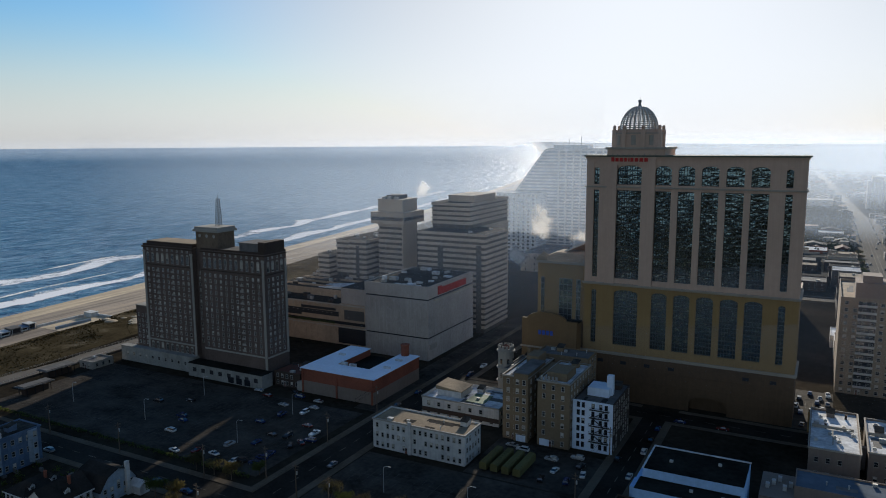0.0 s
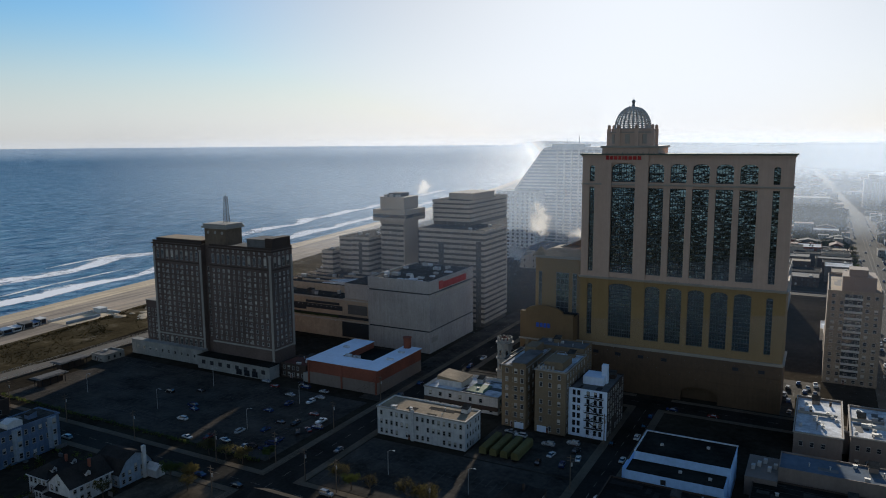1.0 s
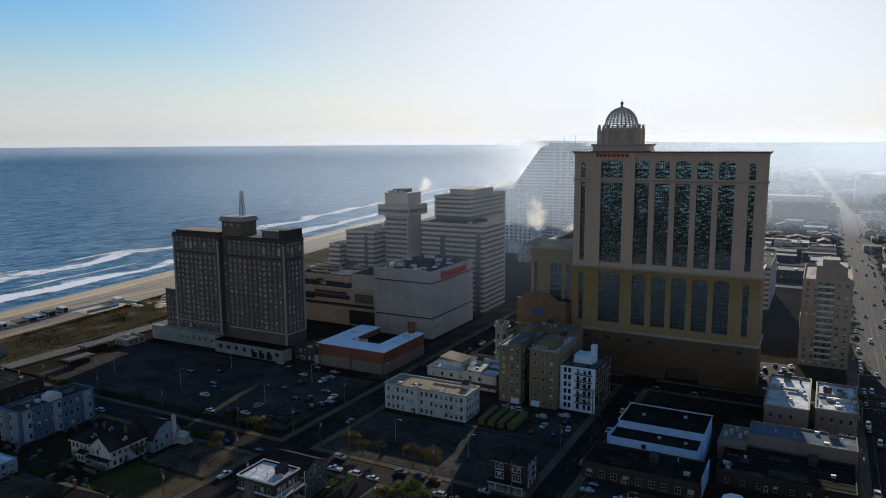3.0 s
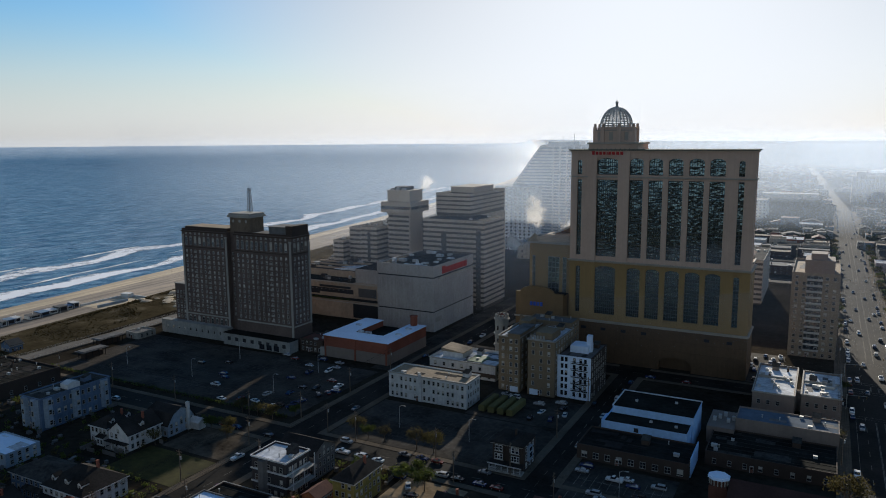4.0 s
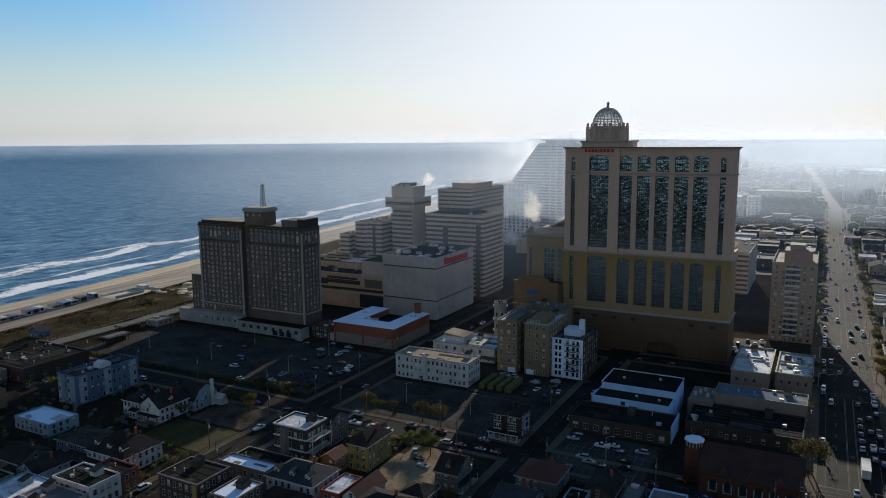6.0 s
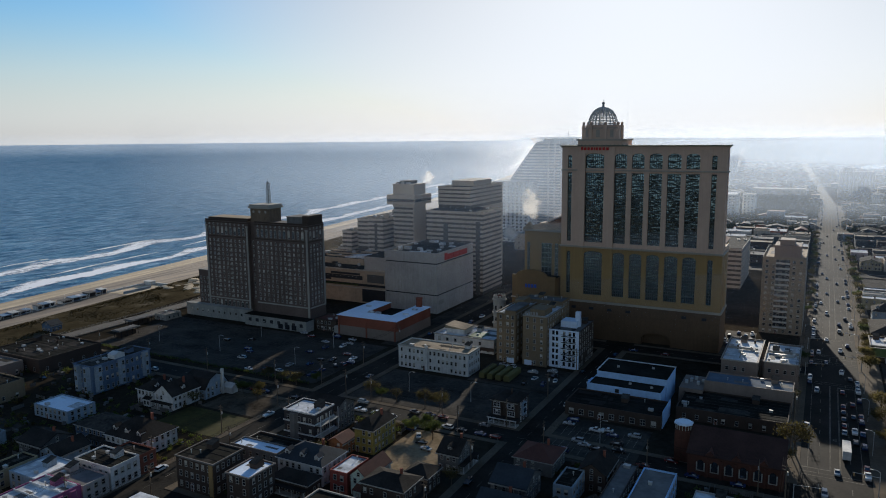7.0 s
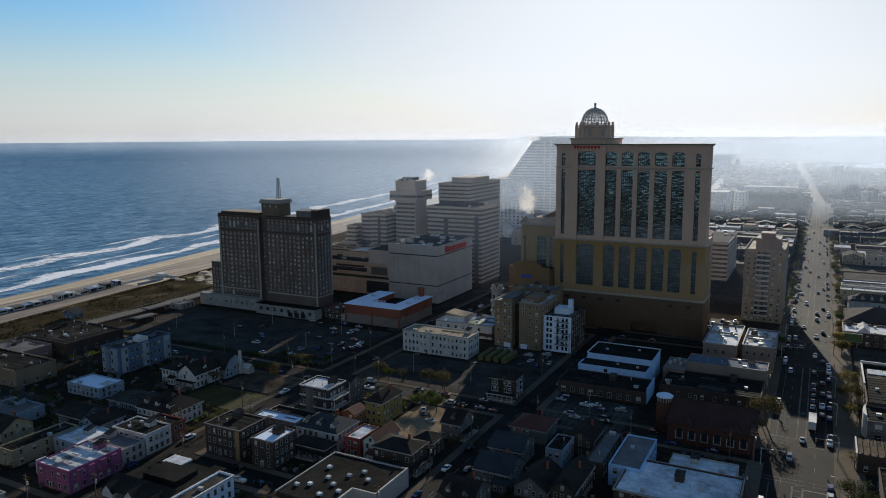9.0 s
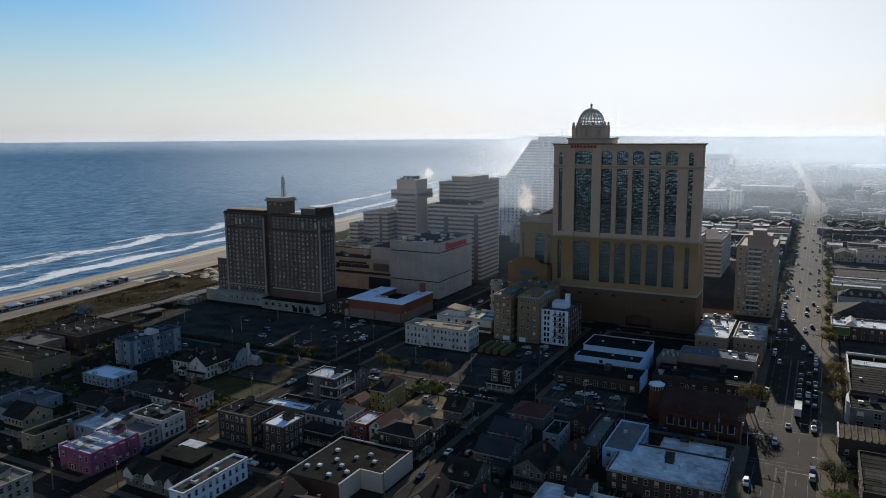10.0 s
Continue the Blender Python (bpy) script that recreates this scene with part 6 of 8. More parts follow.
lb = flat_building("long blank rendered hall with a bluish roof", -3, 30.6, 226.5, 240, 9.2, TANCON, mat("blue_grey_roof", (0.1, 0.13, 0.175), 0.9, var=0.4, grain=0.6, broad=0.1, bump=0.2, spec=0.02), 1, 9, (1.0, 1.0), faces=("right",), clutter=5, name="hall", door=False)
part("lean_to", Geo().box(-12.4, -3, 222, 240, 0, 6.2), TANCON, lb)
for k in range(5):
    part("air_unit", Geo().box(-11 + k * 1.6, -9.9 + k * 1.6, 228 + (k % 3) * 3, 229.6 + (k % 3) * 3, 6.2, 7.6), METAL, lb)
flat_building("low dark-roofed shed in front of the hall", -10, 30, 202, 225.6, 5.0, BRICK_BROWN, ROOF_DARK, 1, 5, faces=("front", "right"), clutter=5, name="shed")
MAROON = wall_mat("maroon_brick", 0.08, 0.035, 0.026)
hall = thing("church_hall", "dark red brick hall with arched windows and a white-capped tower", "church hall", 16, 163)
part("wall", Geo().box(2, 31, 155, 178, 0, 7.2), MAROON, hall)
part("roof", Geo().slab_yz([(154.4, 7.0), (166.5, 12.6), (166.5, 12.95), (154.4, 7.35)], 1.6, 31.4).slab_yz([(166.5, 12.6), (178.6, 7.0), (178.6, 7.35), (166.5, 12.95)], 1.6, 31.4), mat("brown_slate", (0.05, 0.026, 0.021), 0.9, var=0.5, grain=1.6, broad=0.15, bump=0.5), hall)
part("gable", Geo().slab_yz([(155, 7.2), (178, 7.2), (166.5, 12.6)], 30.4, 31), MAROON, hall)
for k in range(3):
    x = 9 + k * 8
    part("cross_gable", Geo().slab_xz([(x - 2.0, 7), (x + 2.0, 7), (x, 9.2)], 154.6, 160), MAROON, hall)
for x in spread(4, 30, 4.2):
    part("arched_window", Geo().slab_xz([(x - 1.0, 2.2), (x + 1.0, 2.2)] + [(x + 1.0 * math.cos(math.pi * k / 6), 4.6 + 1.0 * math.sin(math.pi * k / 6)) for k in range(7)], 154.85, 155), GLASS, hall)
    part("arch_surround", Geo().box(x - 1.35, x - 1.0, 154.7, 154.99, 2.0, 4.7).box(x + 1.0, x + 1.35, 154.7, 154.99, 2.0, 4.7).box(x - 1.35, x + 1.35, 154.7, 154.99, 1.8, 2.0), TRIM, hall)
    part("buttress", Geo().box(x + 1.7, x + 2.3, 154.3, 155, 0, 6.4), MAROON, hall)
ot = part("tower_shaft", Geo().box(-3.7, 1.3, 163, 168, 0, 11.0), MAROON, hall)
part("tower_drum", Geo().cyl(-1.2, 165.5, 2.5, 11.0, 13.0, 8, turn=math.pi / 8), MAROON, ot)
for k in range(16):
    a = 2 * math.pi * k / 16
    part("belfry_fin", Geo().cyl(-1.2 + 2.62 * math.cos(a), 165.5 + 2.62 * math.sin(a), 0.16, 11.2, 13.0, 6), TRIM, ot)
part("tower_cap", Geo().cyl(-1.2, 165.5, 3.2, 13.0, 13.45, 8, turn=math.pi / 8).cyl(-1.2, 165.5, 2.7, 13.45, 13.7, 8, turn=math.pi / 8), SNOW, ot, "white octagonal tower roof")
flat_building("narrow shop with a pale bluish roof", -16.4, -10.7, 113, 141, 6.2, BRICK_BROWN, ROOF_GREY, 2, 3, clutter=2, name="shop")
flat_building("narrow rendered shop with a pale roof", -8.4, 1.6, 112, 138, 7.2, SKYLIT_WHITE, ROOF_GREY, 2, 3, clutter=1, name="shop")
flat_building("brick shop row with a weathered white roof", -3, 31, 97.5, 121.5, 6.6, BRICK_BROWN, ROOF_WHITE, 2, 3.2, clutter=5, cornice=TRIM, name="shop_row")
flat_building("rear of the shop row with a white roof", 8, 28.5, 121.8, 133, 5.6, CONCRETE, ROOF_WHITE, 1, 3.2, clutter=2, name="shop_row", faces=("right",), door=False)
bf = thing("warehouse", "large low building with a dark flat roof and a white parapet", "warehouse", -79, 67)
part("wall", Geo().box(-93, -73, 51.5, 82, 0, 5.6).box(-73, -65, 63, 82, 0, 5.6), BRICK_BROWN, bf)
part("roof", Geo().box(-92.6, -73.3, 51.9, 81.6, 5.6, 5.75).box(-73.3, -65.3, 63.4, 81.6, 5.6, 5.74), ROOF_DARK, bf)
part("parapet", Geo().box(-73.3, -72.7, 51.5, 63, 0, 6.5).box(-72.7, -64.7, 62.7, 63.2, 0, 6.5).box(-65.2, -64.7, 63.2, 82, 0, 6.5), SASH, bf, "pale rendered parapet wall")
part("coping", Geo().box(-93.2, -92.7, 51.5, 82, 5.6, 6.2).box(-92.7, -65.2, 81.6, 82.1, 5.6, 6.2), TRIM, bf)
for x, y in ((-90, 58), (-86.5, 60), (-84, 66), (-80, 63), (-79, 70), (-76, 74), (-80, 56), (-76, 60), (-88, 72), (-72, 70)):
    part("skylight", Geo().box(x - 0.7, x + 0.7, y - 0.6, y + 0.6, 5.75, 6.5), ROOF_WHITE, bf)

# ---- tan tower beside the avenue, garage ----
at = flat_building("fourteen-storey tan concrete apartment tower beside the avenue", 8.4, 30.2, 354, 402, 43.5, mat("pale_tan_concrete", (0.24, 0.2, 0.155), 0.85, var=0.25, grain=0.8, broad=0.05, streak=0.2), ROOF_TAN, 14, 3.4, (1.3, 1.4), clutter=6, parapet=1.2, name="apartment_tower")
part("roof_house", Geo().box(14, 27.5, 358, 374, 42.3, 49.5).box(16.5, 24, 360, 370, 49.5, 52.5), TANCON, at)
for k in range(13):
    z = 3.4 + k * 3.02
    bl = part("balcony", Geo().box(15.2, 22.4, 352.8, 353.98, z, z + 0.18), TRIM, at)
    part("balustrade", Geo().box(15.2, 22.4, 352.75, 352.85, z + 0.18, z + 1.1), METAL, bl)
part("balcony_glazing", Geo().box(15.4, 22.2, 353.9, 354.0 - 0.004, 3.4, 42), GLASS, at)
gar = banded("parking_garage", "pale banded parking garage behind the tower", -44, -12.6, 470, 534, 0, 30, 3.4)
part("stair_tower", Geo().box(-43.8, -38, 464, 469.8, 0, 33), TRIM, gar)

# ---- small streets: houses and shops ----
SLATE = wall_mat("slate_blue_wall", 0.095, 0.14, 0.22)
CREAM = wall_mat("cream_wall", 0.26, 0.23, 0.155)
YELLOW = wall_mat("yellow_wall", 0.24, 0.19, 0.055)
PINK = wall_mat("pink_wall", 0.22, 0.075, 0.17)
GREYW = wall_mat("grey_clapboard", 0.125, 0.122, 0.12)
RUST = wall_mat("rust_wall", 0.2, 0.09, 0.045)
REDW = wall_mat("red_wall", 0.2, 0.05, 0.04)
TEAL = wall_mat("pale_teal_wall", 0.42, 0.5, 0.46)
BLACKW = wall_mat("charcoal_clapboard", 0.045, 0.042, 0.045)
BLUEW = wall_mat("pale_blue_wall", 0.23, 0.29, 0.36)

pk = flat_building("pink two-storey corner shop row with a patchy white roof", -173, -157.2, 29.6, 49, 7.8, PINK, ROOF_WHITE, 2, 3.0, clutter=3, parapet=0.5, name="shop_row")
for k, y in enumerate((33, 38, 43, 48)):
    part("roof_step", Geo().box(-172.5, -157.5, y - 0.25, y, 7.3, 7.9 + 0.1 * k), ROOF_WHITE, pk)
for y in spread(31, 48, 4.5):
    part("bay_window", Geo().prism([(-157.2, y - 1.3), (-156.1, y - 0.8), (-156.1, y + 0.8), (-157.2, y + 1.3)], 3.4, 7.2), PINK, pk)
part("white_gable", Geo().box(-173.4, -173.0, 29.6, 33, 3.5, 8.2), WHITE, pk)
bl = flat_building("long slate-blue three-storey rooming house", -253.5, -241.5, 116, 147, 13, SLATE, FELT, 3, 2.6, (1.0, 1.6), clutter=4, name="rooming_house", parapet=0.4, cornice=SLATE)
for y in (119, 131, 144):
    bw = part("bay", Geo().prism([(-241.5, y - 1.8), (-240.1, y - 1.0), (-240.1, y + 1.0), (-241.5, y + 1.8)], 1, 12.6), BLUEW, bl)
    windows(bl, "right", -240.1, [y], [2, 6.2, 10.2], 1.1, 1.7)
for x in (-250.5, -244.5):
    part("bay", Geo().prism([(x - 1.8, 116), (x - 1.0, 114.6), (x + 1.0, 114.6), (x + 1.8, 116)], 1, 12.6), BLUEW, bl)
    windows(bl, "front", 114.6, [x], [2, 6.2, 10.2], 1.1, 1.7)
part("dormer", Geo().slab_yz([(128.5, 12.6), (134, 12.6), (134, 14.6), (131.2, 15.6), (128.5, 14.6)], -247, -242.5), WHITE, bl)
fc = flat_building("charcoal three-storey house with white bands and a white roof", -134.2, -120.4, 115.5, 127, 12.8, BLACKW, ROOF_WHITE, 3, 2.6, (1.0, 1.6), clutter=3, cornice=WHITE, name="triple_decker")
for z in (4.2, 8.4):
    part("white_band", Geo().box(-134.5, -120.1, 115.2, 115.5 - 0.003, z, z + 0.45).box(-120.4 + 0.003, -120.1, 115.5, 127, z, z + 0.45), WHITE, fc)
    part("porch_deck", Geo().box(-120.4, -118.0, 116, 127, z - 0.25, z), TRIM, fc)
    for y in (116.2, 121.5, 126.8):
        part("porch_post", Geo().box(-118.3, -118.1, y - 0.1, y + 0.1, z, z + 3.9), WHITE, fc)
part("bay_window", Geo().prism([(-131.5, 115.5), (-130.6, 114.2), (-128.6, 114.2), (-127.7, 115.5)], 1, 12), GREYW, fc)
pitched_house("tall grey clapboard house with a dark gable roof", -136.5, -121.5, 130, 142, 9.0, 12.0, GREYW, SHINGLE, axis="x", floors=3, chimney=False)
pitched_house("yellow house with a dark hipped roof and deep eaves", -106.2, -98.4, 120, 135, 9.0, 12.4, YELLOW, SHINGLE, hip=True, floors=3)
pitched_house("small rust-coloured side house", -112.5, -106.6, 113, 121, 5.5, 7.2, RUST, ROOF_RED, axis="y", chimney=False)
pitched_house("white frame house with a grey hipped roof and dormers", -118, -100, 92.5, 106, 7.0, 10.8, WHITE, SHINGLE_BLUE, axis="x", hip=True, dormers=3)
pitched_house("low dark bungalow with a columned porch", -114, -99.5, 84.5, 91.5, 4.4, 6.6, BRICK_BROWN, SHINGLE, axis="x", hip=True, floors=1, porch="front", chimney=False)
flat_building("red rendered house with a rusty white roof", -96.5, -89.8, 92, 104.5, 7.2, REDW, ROOF_WHITE, 2, 2.6, clutter=1, name="row_house")
pitched_house("pale teal house with a red gable roof", -89.2, -83.2, 93, 107, 6.6, 9.2, TEAL, ROOF_RED, axis="y", chimney=False)
pitched_house("brick house with a white cornice and a dark hipped roof", -82.4, -67.4, 88.5, 99.5, 7.8, 10.0, BRICK_BROWN, SHINGLE, axis="x", hip=True, porch="right")
flat_building("low house with a long pale metal roof", -138.5, -118.8, 93, 99.5, 7.4, GREYW, SNOW, 2, 3, clutter=1, name="row_house")
flat_building("low dark-roofed garage with white coping", -140.5, -121, 101, 109.5, 5.0, BRICK_BROWN, ROOF_DARK, 1, 3.4, clutter=1, cornice=TRIM, name="garage")
c1 = flat_building("dark brick corner apartment house with a grey cornice", -142, -126, 72, 85, 11, BRICK_BROWN, ROOF_DARK, 3, 2.3, (0.95, 1.7), clutter=2, cornice=GREYW, parapet=0.4)
part("corner_strip", Geo().box(-127.8, -126.2, 71.7, 72 - 0.003, 0, 10.4), OCHRE, c1)
flat_building("dark brick apartment house with a pale grey roof", -120.2, -111, 71.5, 83, 10, BRICK_BROWN, SNOW, 3, 2.4, (0.95, 1.7), clutter=2, cornice=GREYW, parapet=0.4)
pitched_house("grey shingled house with a white dormer gable", -73, -65.2, 120.5, 132, 6.4, 9.8, GREYW, SHINGLE, axis="x", dormers=1, porch="right")
pitched_house("small dark house with a low hipped roof", -76.4, -67.6, 103.4, 112.6, 5.4, 7.6, BRICK_BROWN, SHINGLE, axis="x", hip=True, chimney=False)


def double_house(label, x0, x1, y0, y1, h):
    """A three-storey brick double house: two stacks of framed bays on the front, a low hipped roof and a railed porch."""
    b = thing("double_house", label, "house", (x0 + x1) / 2, (y0 + y1) / 2)
    FOOT.append((x0, x1, y0, y1))
    cx = (x0 + x1) / 2
    part("wall", Geo().box(x0, x1, y0, y1, 0, h), BRICK_BROWN, b)
    for u0, u1 in ((x0, cx - 0.35), (cx + 0.35, x1)):
        um, w = (u0 + u1) / 2, (u1 - u0) / 2
        vs = [(u0 - 0.4, y0 - 1.3, h), (u1 + 0.3, y0 - 1.3, h), (u1 + 0.3, y1 + 0.3, h), (u0 - 0.4, y1 + 0.3, h)]
        vs += [(x, y, h + 0.3) for x, y, z in vs] + [(um, y0 + 2, h + 1.7), (um, y1 - 3, h + 1.7)]
        part("roof", Geo().add(vs, [(3, 2, 1, 0), (0, 1, 5, 4), (1, 2, 6, 5), (2, 3, 7, 6), (3, 0, 4, 7), (4, 5, 8), (5, 6, 9, 8), (6, 7, 9), (7, 4, 8, 9)]), SHINGLE, b)
        part("cornice", Geo().box(u0 - 0.3, u1 + 0.2, y0 - 1.15, y0 - 0.95, h - 0.35, h - 0.003), TRIM, b)
        bay = part("bay_stack", Geo().prism([(u0 + 0.5, y0), (u0 + 1.2, y0 - 0.95), (u1 - 1.2, y0 - 0.95), (u1 - 0.5, y0)], 3.3, h - 0.003), BRICK_BROWN, b)
        part("sill_band", Geo().box(u0 + 1.0, u1 - 1.0, y0 - 1.08, y0 - 0.953, 3.5, 3.75).box(u0 + 1.0, u1 - 1.0, y0 - 1.08, y0 - 0.953, 6.5, 6.7), TRIM, bay)
        windows(b, "front", y0 - 0.95, [um - 0.95, um, um + 0.95], [4.0], 0.78, 1.7, frame_m=WHITE)
        windows(b, "front", y0 - 0.95, [um - 0.75, um + 0.75], [6.9], 0.95, 1.75, frame_m=WHITE)
    part("porch_deck", Geo().box(x0 - 0.3, x1 + 0.3, y0 - 3.2, y0 - 0.004, 0, 0.7), TRIM, b)
    part("porch_roof", Geo().box(x0 - 0.5, x1 + 0.5, y0 - 3.4, y0 - 0.004, 2.95, 3.2), SHINGLE, b)
    part("porch_edge", Geo().box(x0 - 0.55, x1 + 0.55, y0 - 3.5, y0 - 3.404, 2.8, 3.2), WHITE, b, "white painted porch edge")
    for i in range(6):
        u = x0 + (x1 - x0) * i / 5
        part("porch_post", Geo().box(u - 0.12, u + 0.12, y0 - 3.2, y0 - 2.96, 0.7, 2.95), WHITE, b)
    for i in range(3):
        u = x0 + (x1 - x0) * i / 3
        part("porch_rail", Geo().box(u + 0.2, u + (x1 - x0) / 3 - 0.2, y0 - 3.12, y0 - 3.04, 1.5, 1.6).box(u + 0.2, u + (x1 - x0) / 3 - 0.2, y0 - 3.12, y0 - 3.04, 0.85, 0.93), WHITE, b)
    windows(b, "right", x1, spread(y0 + 1, y1 - 1, 2.6), [1.1, 4.0, 6.9], 1.0, 1.7, frame_m=WHITE)
    side = part("side_bay", Geo().box(x1, x1 + 0.9, y0 + 3, y0 + 6.2, 3.2, h - 1.2), BLUEW, b, "pale blue boarded side bay")
    part("pane", Geo().box(x1 + 0.902, x1 + 0.94, y0 + 3.5, y0 + 5.6, 4.2, 5.9).box(x1 + 0.902, x1 + 0.94, y0 + 3.5, y0 + 5.6, 6.6, h - 1.6), GLASS, side)
    part("chimney", Geo().box(cx - 0.3, cx + 0.3, y1 - 4, y1 - 3.2, h, h + 2.6), BRICK_BROWN, b)
    return b


double_house("dark brick double house with white framed bays and a porch", -73.8, -62.6, 167, 178, 9.4)
pitched_house("low house with a dark red hipped roof", -50, -36.6, 131.5, 145, 5.0, 8.2, GREYW, ROOF_RED, axis="x", hip=True)
flat_building("small pale blue house with a flat roof", -30.6, -24.6, 115, 128, 7.0, BLUEW, ROOF_DARK, 2, 2.6, clutter=1, name="row_house")
pitched_house("grey house with a blue-grey gable roof", -47, -35, 93.5, 106, 5.6, 9.0, GREYW, SHINGLE_BLUE, axis="x")
pitched_house("pale gabled house with a pillared porch", -30.4, -20.2, 86.5, 102, 6.4, 10.0, GREYW, SHINGLE, axis="y", porch="front")
pitched_house("brick house with a dark gable roof", -19.4, -12.2, 88, 108, 7.4, 10.0, BRICK_BROWN, SHINGLE, axis="y")
pitched_house("small white house with a grey roof", -11.2, -4.2, 78, 92, 4.6, 7.2, WHITE, SHINGLE, axis="x")
flat_building("white-roofed low shop at the corner", -18, 8, 60, 82, 6, WHITE, ROOF_WHITE, 2, 3, clutter=3, name="shop")
pitched_house("dark grey house with stacked dormers", -48, -37, 70, 84, 6.5, 10.4, GREYW, SHINGLE, axis="x", dormers=2)
pitched_house("white gabled house with a dark roof", -50, -41, 52, 66, 6.2, 9.6, WHITE, SHINGLE, axis="y", porch="front")
pitched_house("cream gabled house with a dark roof", -36, -27, 54, 68, 6.2, 9.6, CREAM, SHINGLE, axis="y")
pitched_house("grey clapboard house with a dark gable roof", -48.5, -37, 109, 122, 6.4, 9.6, GREYW, SHINGLE_BLUE, axis="x")
pitched_house("brown shingled house with a gable roof", -27, -18, 128, 142, 6.4, 9.4, BRICK_BROWN, SHINGLE, axis="y")
# west of the side road
pitched_house("white house with a steep roof, dormer and porch", -206, -195.5, 118.5, 133, 6.2, 10.4, WHITE, SHINGLE, axis="y", porch="front", dormers=1)
gam = pitched_house("white barn-roofed house with a tall chimney", -206, -193, 134, 147, 4.8, 9.9, BLUEW, SHINGLE, axis="x", chimney=False, gambrel=True)
part("chimney", Geo().box(-192.98, -192.0, 143, 144.2, 0, 11.2), WHITE, gam, "tall white chimney")
part("shed_wing", Geo().box(-192.98, -188, 144.4, 148, 0, 3.0).slab_yz([(144, 2.9), (148.4, 2.9), (146.2, 4.6)], -192.95, -187.6), WHITE, gam)
pitched_house("pale house with a dark hipped roof and dormers", -217, -207.6, 119, 133, 6.4, 9.4, WHITE, SHINGLE, axis="y", hip=True, dormers=2)
pitched_house("white house with a dark mansard roof and dormers", -188, -169.4, 81, 97, 6.0, 11.2, WHITE, SHINGLE, axis="x", hip=True, dormers=3, porch="front")
pitched_house("bluish grey house with a low hipped grey roof", -206, -189, 82, 95, 6, 8.6, SLATE, FELT, axis="x", hip=True, chimney=False)
flat_building("low house with a bright bluish white roof and pale front", -243, -222, 90, 102.5, 5.0, BLUEW, SNOW, 2, 3, clutter=1, name="row_house")
pitched_house("dark low house behind the shops", -212, -199, 64, 76, 5.4, 8, GREYW, SHINGLE, axis="x")
pitched_house("small pale house behind the shops", -197, -187, 62, 74, 5.2, 7.8, BLUEW, SHINGLE, axis="y")
flat_building("white row of shops with bay fronts", -176, -158.6, 60.4, 71.5, 7.8, WHITE, ROOF_DARK, 2, 2.6, clutter=3, name="shop_row")
flat_building("red brick shop with a bay front", -172, -159, 72, 78.5, 7.2, BRICK_RED, ROOF_DARK, 2, 2.6, clutter=1, name="shop")
flat_building("low shop with a pale metal roof", -176, -158.6, 50.4, 59.6, 6.2, CONCRETE, ROOF_GREY, 2, 2.8, clutter=2, name="shop")
flat_building("low building with bluish white roofs", -190, -176.6, 47, 61, 6.0, BLUEW, ROOF_WHITE, 2, 3, clutter=2, name="low_building")
flat_building("long cream building with a dark roof", -199.5, -191.5, 33, 58, 6.2, CREAM, ROOF_DARK, 2, 4.5, clutter=2, name="low_building")
pitched_house("cream gabled house with dark roof beside the long building", -221, -209, 40, 52, 6.6, 10.2, CREAM, SHINGLE, axis="x", porch="front")
flat_building("low long blue-walled shed", -246, -226, 46, 68, 5, BLUEW, ROOF_GREY, 1, 5, clutter=2, name="shed")
flat_building("mansard-roofed stone corner house", -176, -158.6, -6, 10.5, 9.4, TRIM, ROOF_GREY, 3, 2.5, clutter=4, cornice=TRIM, name="row_house")
flat_building("pale row house beside the corner", -196, -177, -8, 9, 8, GREYW, ROOF_DARK, 2, 2.5, clutter=3, name="row_house")
flat_building("long tan brick warehouse with a flat roof", -316, -268.4, 83, 102.5, 8, BRICK_TAN, ROOF_DARK, 1, 6, clutter=8, name="warehouse")
flat_building("wide brick warehouse with roof vents near the boardwalk", -331, -291, 124, 158, 7, BRICK_BROWN, ROOF_DARK, 1, 6, clutter=22, name="warehouse")
flat_building("tan shed with a grey roof beside the warehouse", -327, -300, 104, 122, 6.4, TANCON, ROOF_GREY, 1, 6, clutter=4, name="shed")
pitched_house("small blue-grey hut on the dune edge", -364, -356, 174, 181, 4.4, 6.6, SLATE, SHINGLE_BLUE, axis="y", floors=1, chimney=False)
# between the two side streets
bk = thing("corner_house_row", "row of black-roofed white clapboard houses", "house", -128, 43)
part("wall", Geo().box(-142.4, -117, 31, 56, 0, 5.6), GREYW, bk)
part("roof", Geo().box(-142.7, -116.7, 36, 56.3, 5.6, 6.1), ROOF_DARK, bk)
part("front_roof", Geo().slab_yz([(30.4, 5.2), (36, 7.8), (36, 8.1), (30.4, 5.5)], -142.8, -117), SHINGLE, bk)
for x_ in (-139.5, -130, -121):
    part("front_gable", Geo().slab_xz([(x_ - 2.2, 3.4), (x_ + 2.2, 3.4), (x_ + 2.2, 5.2), (x_, 7.4), (x_ - 2.2, 5.2)], 29.6, 33), WHITE, bk)
    part("gable_roof", Geo().slab_xz([(x_ - 2.6, 4.9), (x_, 7.5), (x_, 7.75), (x_ - 2.6, 5.15)], 29.3, 35).slab_xz([(x_, 7.5), (x_ + 2.6, 4.9), (x_ + 2.6, 5.15), (x_, 7.75)], 29.3, 35), SHINGLE, bk)
part("roof_step", Geo().box(-136, -122, 40, 49, 6.1, 7.6), ROOF_DARK, bk)
part("white_roof_patch", Geo().box(-139, -131, 50, 55.5, 6.1, 6.6), ROOF_WHITE, bk)
